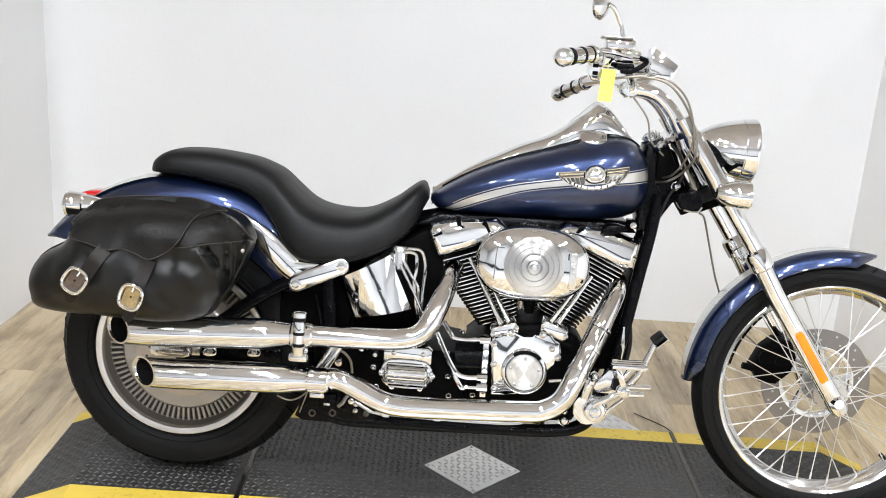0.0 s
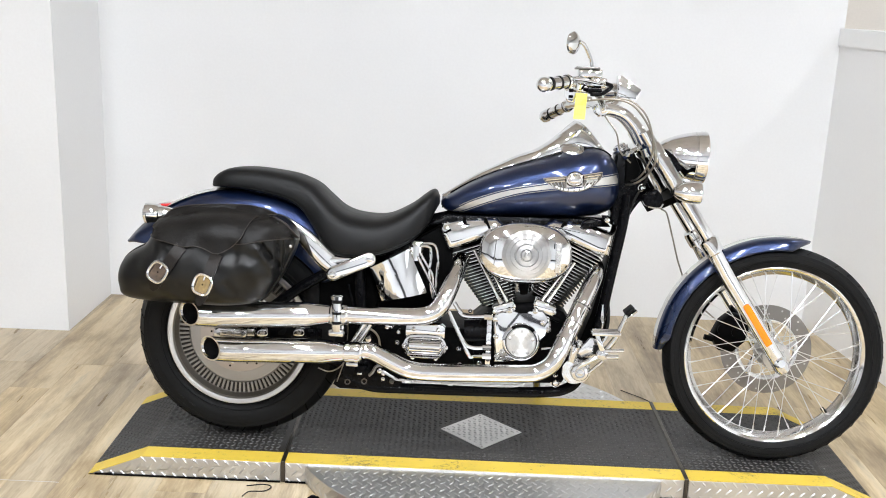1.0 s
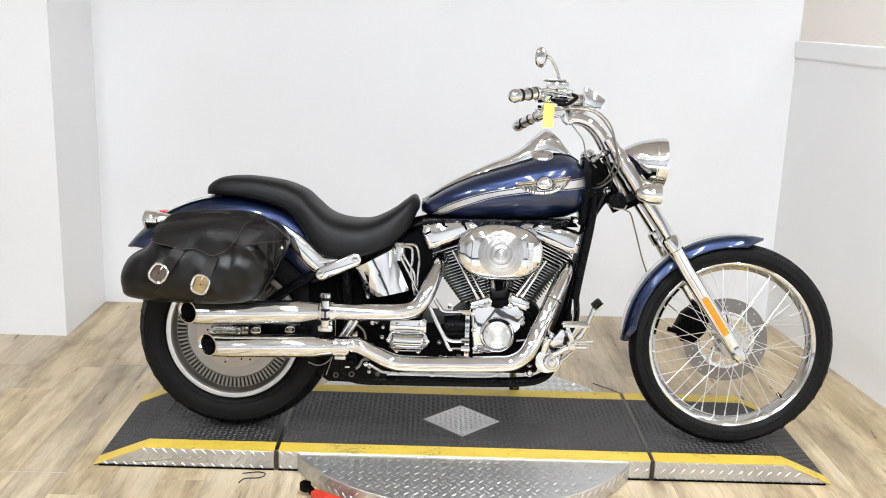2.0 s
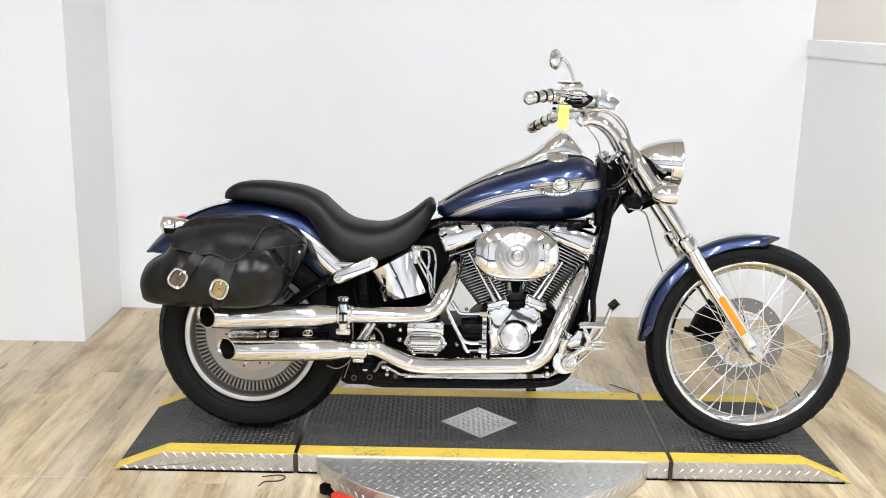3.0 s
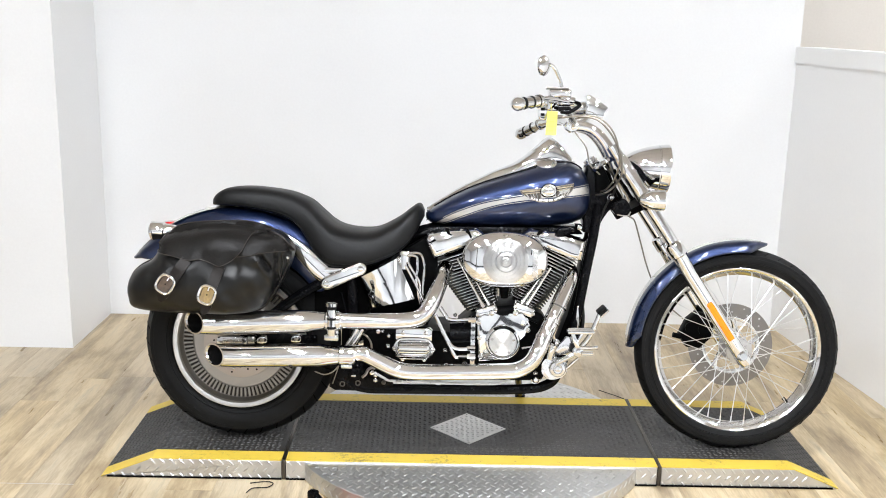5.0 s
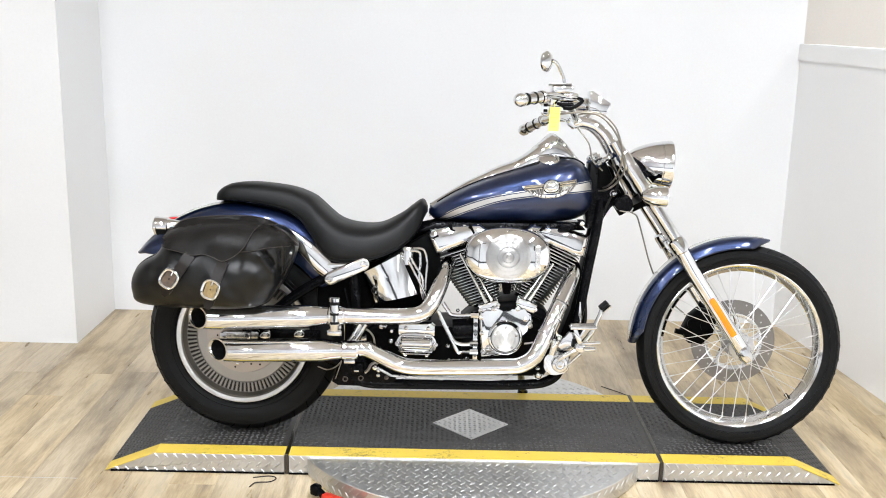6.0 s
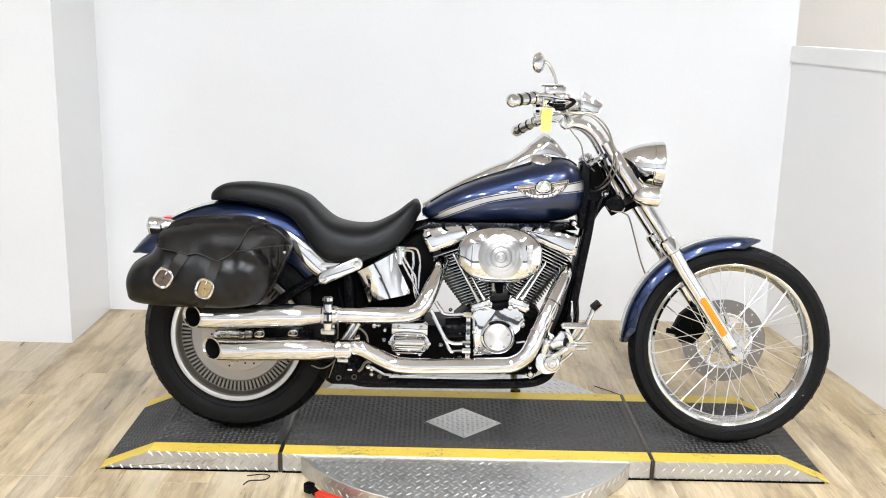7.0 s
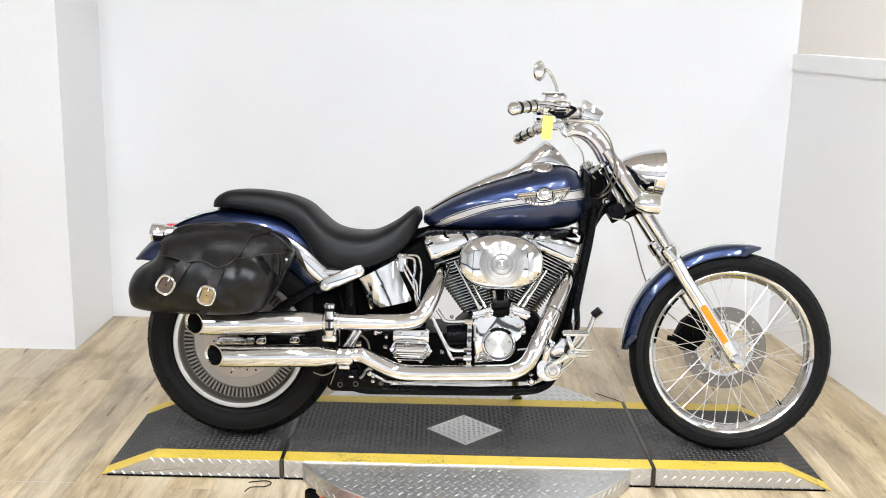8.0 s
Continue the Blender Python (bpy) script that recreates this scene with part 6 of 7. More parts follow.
def saddlebag(side):
    """One bag; side -1 faces the viewer."""
    def flip(bm):
        if side > 0:
            bmesh.ops.scale(bm, vec=(1, -1, 1), verts=bm.verts)
        return bm
    bm = bmesh.new()
    pillow(bm, BAG, -0.125, -0.375, 46, 2.4, dent=crumple)
    bag = bike("saddlebag", flip(bm), LEATHER, None, "black leather saddlebag with two buckled straps", 75)
    bm = bmesh.new()
    tube(bm, [(x, -0.255, z) for x, z in BAG + BAG[:1]], 0.005, 8)
    bike("bag_welt", flip(bm), LEATHER, bag)
    # flap lies over the top of the body
    def bag_y(x, z):
        c = np.mean(np.array(BAG), axis=0)
        d = np.array([x, z]) - c
        ang = np.arctan2(d[1], d[0])
        ring_ = np.array(BAG) - c
        angs = np.arctan2(ring_[:, 1], ring_[:, 0])
        order = np.argsort(angs)
        rad = np.interp(ang, angs[order], np.hypot(ring_[order, 0], ring_[order, 1]), period=2 * np.pi)
        f = min(1.0, np.hypot(*d) / rad)
        h = (1 - f ** 2.4) ** (1 / 2.4)
        return -0.125 - 0.25 * (0.55 + 0.45 * h) + crumple(x, z)

    def cover(outline, proud, thick):
        m = bmesh.new()
        c = np.mean(np.array(outline), axis=0)
        loops = []
        for f in np.linspace(1.0, 0.06, 9):
            pts = [(c[0] + (x - c[0]) * f, c[1] + (z - c[1]) * f) for x, z in outline]
            loops.append([(x, min(bag_y(x, z), -0.235 - 0.35 * max(0.0, 0.76 - z)) - proud - (0 if f == 1.0 else 0), z) for x, z in pts])
        back = [(x, y + thick, z) for x, y, z in loops[0]]
        rings(m, [back] + loops)
        return m
    flap = bike("bag_flap", flip(cover(FLAP, 0.014, 0.006)), FLAPSKIN, bag, "worn brown-black leather flap", 75)
    bm = bmesh.new()
    tube(bm, [(x, min(bag_y(x, z), -0.235 - 0.35 * max(0.0, 0.76 - z)) - 0.0145, z) for x, z in FLAP + FLAP[:1]], 0.0013, 6)
    bike("flap_edge", flip(bm), THREAD, flap)
    bike("front_lobe", flip(cover(LOBE, 0.006, 0.005)), FLAPSKIN, bag, "black leather front panel", 75)
    bm = bmesh.new()
    tube(bm, [(x, min(bag_y(x, z), -0.235 - 0.35 * max(0.0, 0.76 - z)) - 0.0065, z) for x, z in LOBE + LOBE[:1]], 0.0013, 6)
    bike("lobe_edge", flip(bm), THREAD, bag)
    for (xa, za), (xb, zb), (xe, ze) in (((-0.944, 0.648), (-1.003, 0.574), (-1.028, 0.518)), ((-0.845, 0.629), (-0.879, 0.543), (-0.897, 0.478))):
        bm = bmesh.new()
        path = [(xa + (xe - xa) * t, za + (ze - za) * t) for t in np.linspace(0, 1, 12)]
        d = Vector((xe - xa, 0, ze - za)).normalized()
        n = Vector((-d.z, 0, d.x))
        loops = []
        for k, (x, z) in enumerate(path):
            w = 0.0165 if k < 10 else 0.0165 * (0.85 if k == 10 else 0.35)
            y = min(bag_y(x, z), bag_y(xb, zb) + 0.016) - 0.009
            loops.append([(x + n.x * w, y, z + n.z * w), (x - n.x * w, y, z - n.z * w), (x - n.x * w, y + 0.004, z - n.z * w), (x + n.x * w, y + 0.004, z + n.z * w)])
        rings(bm, loops)
        strap = bike("bag_strap", flip(bm), BROWN, bag, "dark leather strap")
        bm = bmesh.new()
        y = bag_y(xb, zb) - 0.014
        ring_ = []
        for k in range(32):
            t = 2 * math.pi * k / 32
            u = 0.0245 * math.copysign(abs(math.cos(t)) ** 0.7, math.cos(t))
            v = 0.028 * math.copysign(abs(math.sin(t)) ** 0.7, math.sin(t))
            ring_.append((xb + n.x * u + d.x * v, y - 0.003, zb + n.z * u + d.z * v))
        tube(bm, ring_ + ring_[:2], 0.0045, 8)
        bike("buckle", flip(bm), CHROME, strap, "chrome buckle frame")
        bm = bmesh.new()
        loops = [[(xb + n.x * u + d.x * v, y + dy, zb + n.z * u + d.z * v) for u, v in ((-0.0135, -0.0235), (0.0135, -0.0235), (0.0175, -0.018), (0.0175, 0.018), (0.0135, 0.0235), (-0.0135, 0.0235), (-0.0175, 0.018), (-0.0175, -0.018))] for dy in (0.006, -0.001)]
        rings(bm, loops)
        bike("buckle_plate", flip(bm), GOLDTAN if xa > -0.9 else TAN, strap, "worn golden tan leather in the buckle" if xa > -0.9 else "dark brown leather in the buckle")
        bm = bmesh.new()
        lathe(bm, [(-0.0025, 0.0), (-0.0025, 0.0022), (0.002, 0.003)], (xb, y, zb), (0, 1, 0), 10)
        bike("strap_hole", flip(bm), PIPEHOLE, strap)
        bm = bmesh.new()
        rod(bm, (xb - d.x * 0.028, y - 0.004, zb - d.z * 0.028), (xb - d.x * 0.014, y - 0.005, zb - d.z * 0.014), 0.0028, 8)
        bike("buckle_tongue", flip(bm), CHROME, strap)
    bm = bmesh.new()
    tube(bm, spline([(x, min(bag_y(x, z), -0.26) - 0.002, z) for x, z in ((-0.667, 0.672), (-0.664, 0.64), (-0.670, 0.60), (-0.682, 0.56))], 5), 0.0028, 8)
    bike("bag_seam", flip(bm), LEATHER, bag)
    bm = bmesh.new()
    bolt(bm, (-0.648, min(bag_y(-0.66, 0.655), -0.26) - 0.004, 0.653), (0.3, -1, 0), 0.004, 0.004)
    bike("bag_rivet", flip(bm), STEEL, bag)
    return bag


saddlebag(-1)
saddlebag(1)

# ---- head lamp and signals ----
HL = Vector((0.572, 0.0, 0.954))
HD = Vector((0.999, 0, -0.035)).normalized()
bm = bmesh.new()
prof = spline([(-0.15, 0.008), (-0.138, 0.03), (-0.105, 0.0535), (-0.06, 0.0705), (-0.032, 0.077), (-0.026, 0.0785)], 5)
lathe(bm, [tuple(p) for p in prof] + [(-0.025, 0.0775), (-0.0225, 0.0775), (-0.0215, 0.0795), (0.0, 0.082), (0.007, 0.0825), (0.011, 0.081), (0.012, 0.077), (0.006, 0.0745)], HL, HD, 48)
lamp = bike("headlamp", bm, CHROME, None, "chrome bullet headlamp", 50)
bm = bmesh.new()
lathe(bm, [(0.006, 0.0745), (0.011, 0.057), (0.014, 0.025), (0.015, 0)], HL, HD, 40)
bike("headlamp_lens", bm, GLASS, lamp, "clear domed lens")
bm = bmesh.new()
lathe(bm, [(0.003, 0.073), (-0.02, 0.057), (-0.05, 0.034), (-0.06, 0.0)], HL, HD, 32)
bike("reflector_bowl", bm, CHROME, lamp)
bm = bmesh.new()
prism(bm, [(0.47, 0.905), (0.50, 0.935), (0.545, 0.90), (0.54, 0.86), (0.50, 0.86), (0.475, 0.875)], -0.03, 0.03, 0.01)
rod(bm, (0.505, -0.035, 0.92), (0.505, 0.035, 0.92), 0.018, 14)
bike("lamp_mount", bm, CHROME, lamp)
for arm in ([(0.425, -0.085, 0.972), (0.452, -0.08, 0.955), (0.482, -0.06, 0.915), (0.512, -0.035, 0.885)], [(0.44, -0.085, 0.945), (0.463, -0.075, 0.925), (0.49, -0.05, 0.885)]):
    bm = bmesh.new()
    tube(bm, spline(arm, 5), 0.0062, 10)
    bike("lamp_arm", bm, CHROME, lamp)
bm = bmesh.new()
prism(bm, [(0.439, 0.980), (0.452, 0.978), (0.473, 0.963), (0.504, 0.934), (0.513, 0.923), (0.493, 0.912), (0.488, 0.896), (0.473, 0.920), (0.453, 0.950)], -0.062, -0.05, 0.003)
bike("lamp_bracket", bm, BLACK, lamp)
for y in (-0.16, 0.16):
    bm = bmesh.new()
    c = (0.508, y, 0.855)
    lathe(bm, [(-0.045, 0.0), (-0.042, 0.012), (-0.03, 0.022), (-0.008, 0.031), (0.015, 0.034), (0.036, 0.034), (0.038, 0.0325), (0.034, 0.03)], c, (1, 0, -0.02), 28)
    sig = bike("front_signal_lamp", bm, CHROME, None, "chrome bullet turn signal on the fork")
    bm = bmesh.new()
    lathe(bm, [(0.033, 0.0315), (0.038, 0.025), (0.041, 0)], c, (1, 0, -0.02), 24)
    bike("signal_lens", bm, GLASS, sig)
    bm = bmesh.new()
    rod(bm, (0.49, y * 0.75, 0.86), (0.505, y * 0.95, 0.852), 0.012, 12)
    bike("signal_stem", bm, CHROME, sig)

# ---- handlebar ----
for y in (-0.05, 0.05):
    bm = bmesh.new()
    tube(bm, [(*p[:3], p[3]) for p in spline([(0.405, y, 0.955, 0.022), (0.388, y, 0.995, 0.021), (0.356, y, 1.045, 0.019), (0.318, y, 1.078, 0.018), (0.275, y, 1.09, 0.019), (0.250, y, 1.088, 0.022), (0.243, y, 1.086, 0.018)], 5)], 0.02, 16)
    bike("bar_riser", bm, CHROME, None, "chrome swept-back handlebar riser")
    bm = bmesh.new()
    rod(bm, (0.252, y - 0.018, 1.09), (0.252, y + 0.018, 1.09), 0.0185, 18)
    bike("bar_clamp", bm, CHROME)
bm = bmesh.new()
tube(bm, spline([(0.095, 0.35, 1.058), (0.17, 0.26, 1.102), (0.225, 0.16, 1.112), (0.25, 0.07, 1.098), (0.25, 0, 1.092), (0.25, -0.07, 1.096), (0.225, -0.15, 1.13), (0.17, -0.21, 1.155), (0.10, -0.29, 1.156), (0.06, -0.325, 1.148)], 6), 0.0127, 16)
handlebar = bike("handlebar", bm, CHROME, None, "chrome pullback handlebar")
for a, b in (((0.128, -0.262, 1.159), (0.043, -0.335, 1.143)), ((0.178, 0.262, 1.104), (0.098, 0.353, 1.06))):
    A, B = Vector(a), Vector(b)
    bm = bmesh.new()
    D = (B - A).normalized()
    length = (B - A).length
    lathe(bm, [(0, 0), (0, 0.019), (0.008, 0.022), (0.016, 0.018), (length * 0.35, 0.0185), (length * 0.62, 0.0185), (length - 0.03, 0.0185), (length - 0.026, 0.021), (length - 0.008, 0.0215), (length, 0.017), (length + 0.006, 0.011), (length + 0.0085, 0.005), (length + 0.009, 0)], A, D, 24)
    grip = bike("hand_grip", bm, CHROME, handlebar, "chrome grip with black rubber bands")
    for s in (0.1, 0.36, 0.66):
        bm = bmesh.new()
        lathe(bm, [(length * s - 0.003, 0.018), (length * s - 0.002, 0.0198), (length * s + 0.004, 0.0198), (length * s + 0.005, 0.018)], A, D, 24, True)
        bike("grip_band", bm, RUBBER, grip)
# switch box, master cylinder, lever
bm = bmesh.new()
box(bm, (-0.032, -0.02, -0.022), (0.03, 0.02, 0.024), 0.007, 3, pose(0.165, -0.225, 1.152, 0, 0, 40))
bike("switch_housing", bm, CHROME, handlebar)
bm = bmesh.new()
box(bm, (0.155, -0.245, 1.172), (0.225, -0.2, 1.198), 0.007, 3)
box(bm, (0.19, -0.24, 1.145), (0.24, -0.21, 1.175), 0.008, 3)
master = bike("brake_master_cylinder", bm, CHROME, handlebar, "chrome brake master cylinder")
bm = bmesh.new()
box(bm, (0.147, -0.248, 1.1975), (0.216, -0.197, 1.2035), 0.002, 2)
bike("reservoir_lid", bm, DISC, master, "dark edged reservoir lid")
bm = bmesh.new()
prism(bm, [tuple(p) for p in spline([(0.122, 1.150), (0.150, 1.152), (0.153, 1.12), (0.146, 1.101), (0.127, 1.103), (0.121, 1.125)], 4, True)], -0.245, -0.205, 0.006, 3)
switch_box = bike("throttle_housing", bm, CHROME, handlebar, "chrome throttle and switch housing")
for z in (1.118, 1.135):
    bm = bmesh.new()
    box(bm, (0.130, -0.249, z - 0.005), (0.143, -0.243, z + 0.004), 0.0015, 1)
    bike("switch_button", bm, BLACK, switch_box)
bm = bmesh.new()
lathe(bm, [(-0.03, 0.0), (-0.03, 0.02), (-0.024, 0.024), (0.018, 0.025), (0.024, 0.02), (0.026, 0.0)], (0.29, 0.1, 1.152), (0.9, -0.3, 0.1), 24)
bike("clutch_perch", bm, CHROME, handlebar, "chrome clutch lever perch")
bm = bmesh.new()
tube(bm, spline([(0.232, -0.235, 1.16), (0.25, -0.255, 1.15), (0.22, -0.27, 1.128), (0.19, -0.29, 1.125)], 4), 0.006, 8)
box(bm, (0.185, -0.25, 1.128), (0.225, -0.225, 1.144), 0.005)
bike("lever_joint", bm, BLACK, master)
bm = bmesh.new()
tube(bm, spline([(0.235, -0.24, 1.158), (0.205, -0.285, 1.158), (0.165, -0.325, 1.162), (0.13, -0.355, 1.163)], 5), 0.0048, 10)
bike("brake_lever", bm, CHROME, master)
bm = bmesh.new()
box(bm, (0.2, 0.2, 1.095), (0.25, 0.24, 1.135), 0.01, 3)
tube(bm, spline([(0.24, 0.23, 1.12), (0.2, 0.3, 1.1), (0.15, 0.36, 1.085)], 5), 0.0055, 10)
bike("clutch_lever", bm, CHROME, handlebar)
# block beyond the bars
bm = bmesh.new()
prism(bm, [(0.305, 1.196), (0.316, 1.198), (0.377, 1.158), (0.379, 1.15), (0.367, 1.122), (0.345, 1.118), (0.304, 1.132)], 0.02, 0.08, 0.004, 2)
bike("bar_gauge", bm, CHROME, handlebar, "chrome gauge housing above the bars")
bm = bmesh.new()
rod(bm, (0.29, 0.0, 1.10), (0.33, 0.05, 1.14), 0.012, 12)
bike("gauge_stem", bm, CHROME, handlebar)
# mirrors
for y0, xs, tz in ((-0.235, 0.0, 0.0), ):
    bm = bmesh.new()
    tube(bm, spline([(0.195, y0, 1.20), (0.188, y0 - 0.003, 1.225), (0.168, y0 - 0.012, 1.262), (0.152, y0 - 0.02, 1.272)], 5), 0.0055, 10)
    mirror = bike("mirror", bm, CHROME, handlebar, "small chrome mirror on a stalk")
    bm = bmesh.new()
    lathe(bm, [(-0.010, 0.0), (-0.009, 0.028), (-0.006, 0.0315), (0.0, 0.032), (0.008, 0.024), (0.013, 0.01), (0.014, 0)], (0.136, y0 - 0.02, 1.268), (0.8, -0.55, -0.05), 28)
    bike("mirror_shell", bm, CHROME, mirror)

# cables and hoses
for path, r, mat in (
    ([(0.19, -0.17, 1.11), (0.257, -0.155, 1.118), (0.322, -0.155, 1.107), (0.370, -0.155, 1.058), (0.400, -0.155, 0.994), (0.406, -0.155, 0.939), (0.392, -0.100, 0.895), (0.362, -0.07, 0.868), (0.335, -0.03, 0.86)], 0.0032, BRAID),
    ([(0.25, -0.14, 1.11), (0.303, -0.155, 1.120), (0.346, -0.155, 1.101), (0.379, -0.155, 1.058), (0.397, -0.155, 0.985), (0.390, -0.120, 0.925), (0.37, -0.08, 0.885), (0.345, -0.03, 0.87)], 0.0028, BRAID),
    ([(0.365, -0.06, 0.96), (0.392, -0.07, 0.925), (0.4, -0.06, 0.88), (0.375, -0.05, 0.83), (0.35, -0.045, 0.76)], 0.004, CABLE),
    ([(0.24, 0.2, 1.11), (0.31, 0.06, 1.10), (0.345, -0.02, 1.075), (0.365, -0.05, 1.01), (0.385, -0.06, 0.95), (0.42, -0.08, 0.87), (0.447, -0.08, 0.80), (0.46, -0.04, 0.79), (0.482, 0.0, 0.773), (0.51, 0.03, 0.70), (0.545, 0.05, 0.60), (0.6, 0.085, 0.50), (0.68, 0.08, 0.43)], 0.0026, BRAID),
    ([(0.262, -0.04, 1.07), (0.30, -0.05, 1.02), (0.315, -0.05, 0.965), (0.35, -0.05, 0.93)], 0.0024, BRAID),
):
    bm = bmesh.new()
    tube(bm, spline(path, 7), r, 8)
    bike("control_cable", bm, mat, None, "thin control cable")
bm = bmesh.new()
for x, z in ((0.345, 0.955), (0.36, 0.97), (0.33, 0.945)):
    rod(bm, (x, -0.06, z), (x + 0.012, -0.045, z + 0.016), 0.008, 10)
bike("cable_fittings", bm, CHROME)
bm = bmesh.new()
tube(bm, spline([(0.297, -0.075, 0.56), (0.3072, -0.08, 0.4885), (0.3109, -0.08, 0.4515), (0.3096, -0.08, 0.4214), (0.3035, -0.08, 0.3953), (0.288, -0.07, 0.375)], 5), 0.0042, 8)
bike("frame_hose", bm, CABLE)
bm = bmesh.new()
prism(bm, [(0.228, 0.362), (0.2587, 0.4497), (0.285, 0.56), (0.318, 0.70), (0.336, 0.71), (0.318, 0.52), (0.312, 0.40), (0.2984, 0.365)], -0.05, 0.05, 0.006)
bike("regulator", bm, ENGINE, None, "black regulator between the down tubes")
# the highlight on the regulator's fin, made as a bright polished strip
bm = bmesh.new()
prism(bm, [(0.2836, 0.492), (0.2922, 0.4925), (0.2945, 0.44), (0.2916, 0.3972), (0.2816, 0.3964), (0.2835, 0.44)], -0.096, -0.082, 0.003)
bike("regulator_fin_highlight", bm, POLISHED)

# ---- forward controls ----
bm = bmesh.new()
prism(bm, [tuple(p) for p in spline([(0.1614, 0.305), (0.1688, 0.330), (0.187, 0.344), (0.208, 0.345), (0.236, 0.338), (0.246, 0.315), (0.243, 0.285), (0.2183, 0.274), (0.1954, 0.270), (0.1737, 0.278)], 4, True)], -0.222, -0.198, 0.005, 3)
controls = bike("brake_control", bm, POLISHED, None, "chrome forward brake control with pedal and peg")
bm = bmesh.new()
lathe(bm, [(0, 0.0), (0, 0.0275), (0.008, 0.0275), (0.012, 0.0245), (0.018, 0.0235), (0.02, 0.0155), (0.017, 0.0135), (0.0165, 0.009), (0.024, 0.0085), (0.026, 0.0)], (0.2142, -0.222, 0.3085), (0, -1, 0), 32)
bike("pivot_cap", bm, POLISHED, controls)
bm = bmesh.new()
lathe(bm, [(-0.022, 0.0), (-0.022, 0.011), (-0.018, 0.0135), (0.018, 0.0135), (0.02, 0.0155), (0.028, 0.0155), (0.031, 0.011), (0.031, 0.0)], (0.1915, -0.228, 0.358), (0.22, 0, 0.97), 24)
bike("master_cylinder", bm, CHROME, controls, "chrome rear brake master cylinder")
bm = bmesh.new()
tube(bm, spline([(0.1, -0.2, 0.366), (0.14, -0.21, 0.374), (0.168, -0.22, 0.375), (0.188, -0.226, 0.372)], 5), 0.004, 10)
bike("brake_pipe", bm, POLISHED, controls)
bm = bmesh.new()
prism(bm, [(0.2031, 0.366), (0.240, 0.4125), (0.2595, 0.4115), (0.2695, 0.368), (0.25, 0.352), (0.22, 0.352)], -0.224, -0.206, 0.004, 2)
bike("control_body", bm, POLISHED, controls)
bm = bmesh.new()
prism(bm, [(0.252, 0.392), (0.275, 0.395), (0.283, 0.375), (0.268, 0.362), (0.25, 0.366)], -0.236, -0.222, 0.004, 2)
bike("rubber_stop", bm, RUBBER, controls, "grey rubber stop")
bm = bmesh.new()
bolt(bm, (0.2096, -0.2, 0.3887), (0, -1, 0), 0.0105, 0.014)
bike("bolt", bm, CHROME, controls)
bm = bmesh.new()
tube(bm, [(0.205, -0.246, 0.326, 0.0065), (0.215, -0.246, 0.334, 0.0085), (0.255, -0.246, 0.355, 0.0085), (0.274, -0.246, 0.366, 0.0065)], 0.008, 14)
bike("pedal_link", bm, CHROME, controls)
bm = bmesh.new()
lathe(bm, [(-0.02, 0), (-0.02, 0.0175), (0.006, 0.0175), (0.010, 0.0155), (0.012, 0.008), (0.018, 0.0075), (0.019, 0)], (0.2749, -0.248, 0.3706), (0, -1, 0), 24)
bike("pivot_bolt", bm, CHROME, controls)
bm = bmesh.new()
tube(bm, [(0.2398, -0.24, 0.3103, 0.005), (0.2788, -0.24, 0.3463, 0.005)], 0.005, 12)
tube(bm, [(0.2815, -0.262, 0.3841, 0.006), (0.336, -0.262, 0.3872, 0.006)], 0.006, 12)
tube(bm, [(0.286, -0.262, 0.3665, 0.007), (0.3212, -0.262, 0.3675, 0.007)], 0.007, 12)
bike("linkage_rods", bm, CHROME, controls)
bm = bmesh.new()
prism(bm, [(0.2365, 0.4424), (0.3192, 0.4448), (0.3212, 0.437), (0.314, 0.434), (0.2374, 0.4335)], -0.292, -0.24, 0.003, 2)
rider_peg = bike("rider_footpeg", bm, CHROME, controls, "ribbed chrome rider footpeg")
for k in range(3):
    bm = bmesh.new()
    rod(bm, (0.242, -0.284 + 0.018 * k, 0.4435), (0.314, -0.284 + 0.018 * k, 0.4455), 0.003, 8)
    bike("peg_rib", bm, CHROME, rider_peg)
bm = bmesh.new()
prism(bm, [(0.246, 0.438), (0.258, 0.438), (0.281, 0.385), (0.266, 0.381)], -0.262, -0.25, 0.003, 2)
prism(bm, [(0.286, 0.436), (0.297, 0.436), (0.276, 0.394), (0.267, 0.398)], -0.25, -0.24, 0.003, 2)
bike("peg_mount", bm, CHROME, controls)
bm = bmesh.new()
tube(bm, [(*p[:3], p[3]) for p in spline([(0.2746, -0.25, 0.3734, 0.009), (0.2929, -0.25, 0.3947, 0.0095), (0.3128, -0.25, 0.4259, 0.0085), (0.329, -0.25, 0.465, 0.0075), (0.3385, -0.25, 0.4936, 0.007)], 5)], 0.009, 14)
pedal = bike("brake_pedal", bm, CHROME, controls)
bm = bmesh.new()
box(bm, (-0.018, -0.028, -0.009), (0.018, 0.028, -0.003), 0.003, 2, pose(0.3475, -0.25, 0.5035, 0, -42, 0))
bike("pedal_plate", bm, CHROME, pedal)
bm = bmesh.new()
box(bm, (-0.0165, -0.03, -0.002), (0.0165, 0.03, 0.008), 0.005, 3, pose(0.3455, -0.25, 0.5055, 0, -42, 0))
bike("pedal_pad", bm, RUBBER, pedal, "dark grey rubber pedal pad")
bm = bmesh.new()
box(bm, (0.19, -0.197, 0.29), (0.245, -0.1, 0.345), 0.01)
bike("control_bracket", bm, BLACK, controls)

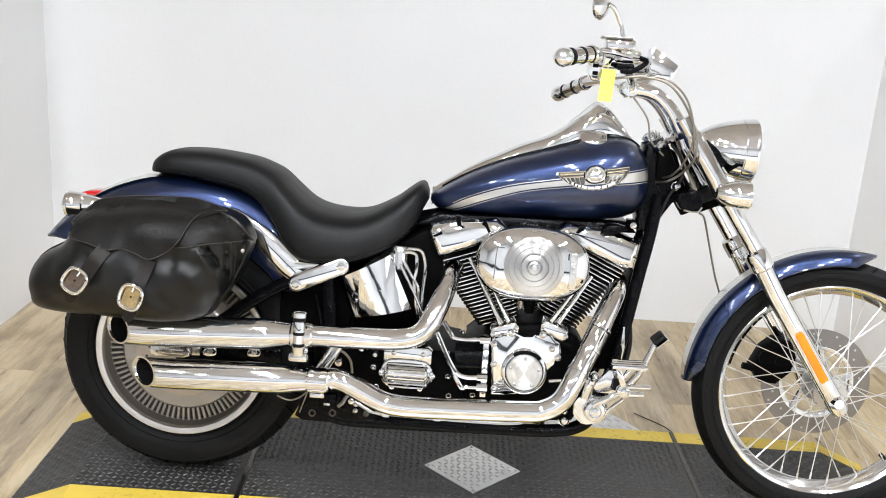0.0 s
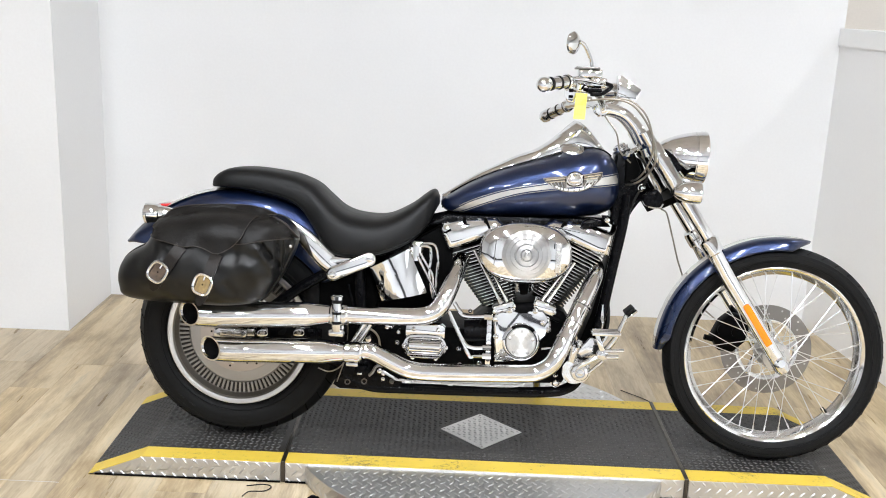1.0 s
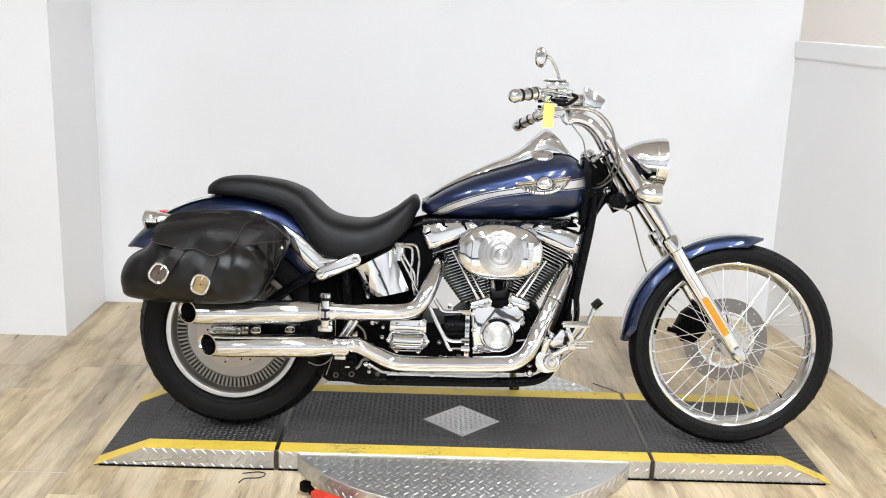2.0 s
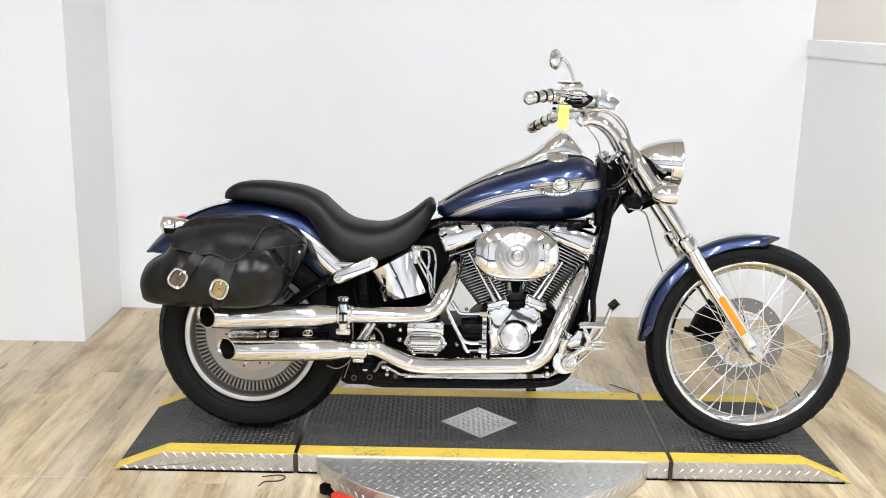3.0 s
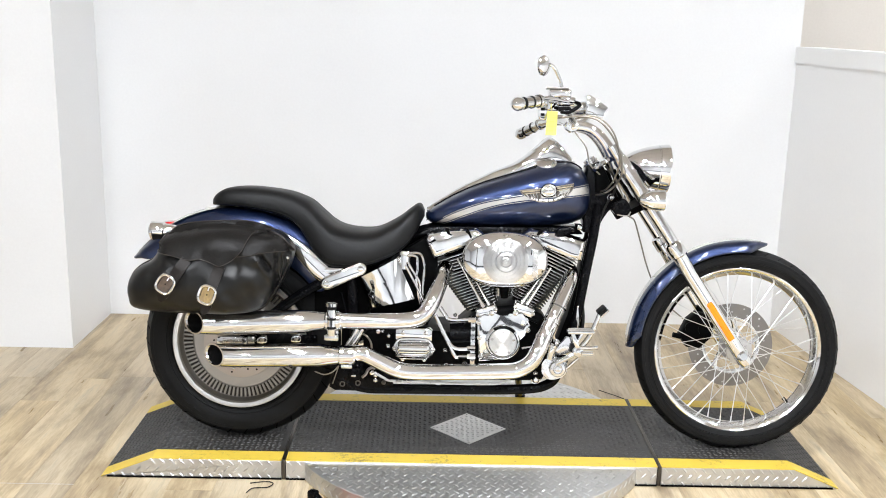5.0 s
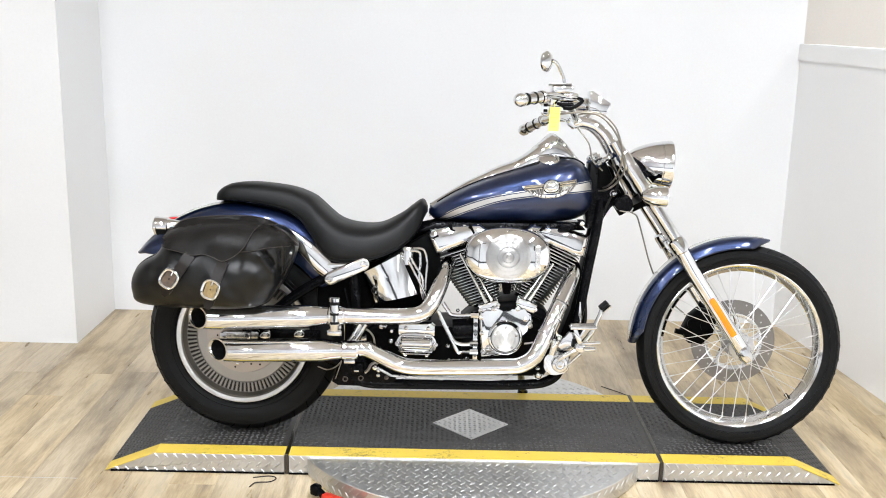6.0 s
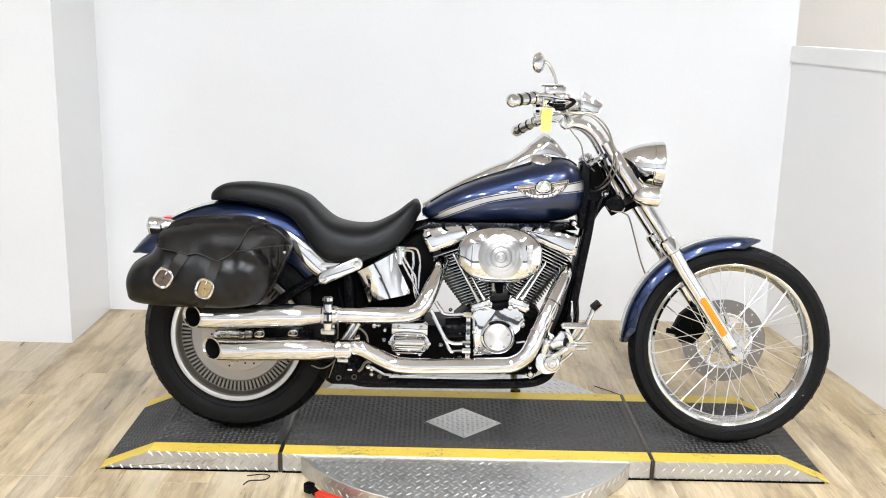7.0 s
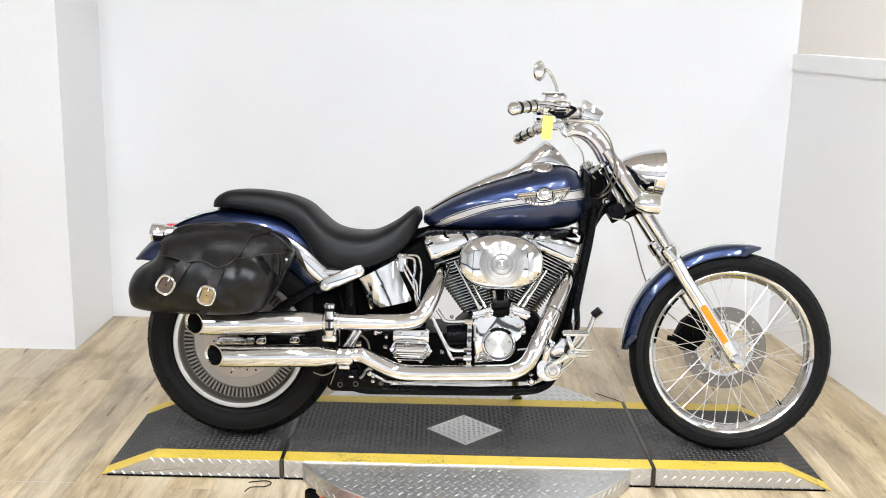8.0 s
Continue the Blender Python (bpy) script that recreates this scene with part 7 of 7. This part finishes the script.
# ---- the tag on the bars ----
bm = bmesh.new()
box(bm, (-0.0165, -0.0006, -0.074), (0.0165, 0.0006, 0.0), 0.0005, 1)
tag_card = tagged(part("price_tag", bm, TAGPAPER), "yellow card tag hanging from the handlebar", "tag")
tag_card.matrix_basis = moto.matrix_basis @ pose(0.166, -0.262, 1.128, 7.2, 1.5, 6)
bm = bmesh.new()
tube(bm, [(-0.002, 0, -0.004), (-0.004, 0.01, 0.02), (-0.006, 0.02, 0.036)], 0.0008, 5)
part("tag_string", bm, TAGPAPER, tag_card)
bm = bmesh.new()
for k in range(4):
    box(bm, (-0.014, -0.0012, -0.02 - 0.014 * k), (0.014 - 0.006 * (k % 2), -0.0007, -0.016 - 0.014 * k))
part("tag_writing", bm, surface("faint_ink", (0.80, 0.71, 0.13), None, 0.7, bump=0), tag_card)


# ---- the floor, plank by plank ----
bm = bmesh.new()
slab(bm, [(-5.5, -7.5), (5.2, -7.5), (5.2, BACK), (-5.5, BACK)], -0.1, -0.0035)
floor = tagged(part("floor", bm, JOINT), "light brown wood plank floor, worn and scuffed", "floor", kind="structure")
bm = bmesh.new()
for lo, hi in (((-5.5, -2.6), (-2.9, 1.06)), ((2.876, -2.6), (5.2, 2.7))):
    box(bm, (*lo, -0.0034), (*hi, 0.0))
part("outer_boards", bm, OAK, floor)["kind"] = "stuff"
# pale floor out of view, added so the chrome reflects a neutral white
bm = bmesh.new()
box(bm, (-5.5, -7.5, -0.0034), (5.2, -3.9, 0.0))
box(bm, (-5.5, -3.9, 0.0008), (5.2, -2.6, 0.005))
part("unseen_pale_floor", bm, PALEGREY, floor)
PLANK_W, PLANK_L = 0.152, 1.22
bm = bmesh.new()
box(bm, (-PLANK_L / 2 + 0.0002, -PLANK_W / 2 + 0.0002, -0.0034), (PLANK_L / 2 - 0.0002, PLANK_W / 2 - 0.0002, 0.0), 0.0003, 1)
plank_mesh = finish(bm, "plank", OAK)
chance = random.Random(4)
x = -2.9 + PLANK_W / 2
while x < 2.876:
    y = -2.6 + PLANK_L / 2 - chance.random() * PLANK_L
    while y - PLANK_L / 2 < BACK:
        if y + PLANK_L / 2 > -2.6 and not (x + PLANK_W / 2 < -1.7 and y - PLANK_L / 2 > 1.07):
            ob = new("plank", plank_mesh)
            ob.parent = floor
            ob.matrix_basis = pose(x, y, chance.uniform(-0.0003, 0.0003), 0, 0, 90)
        y += PLANK_L
    x += PLANK_W
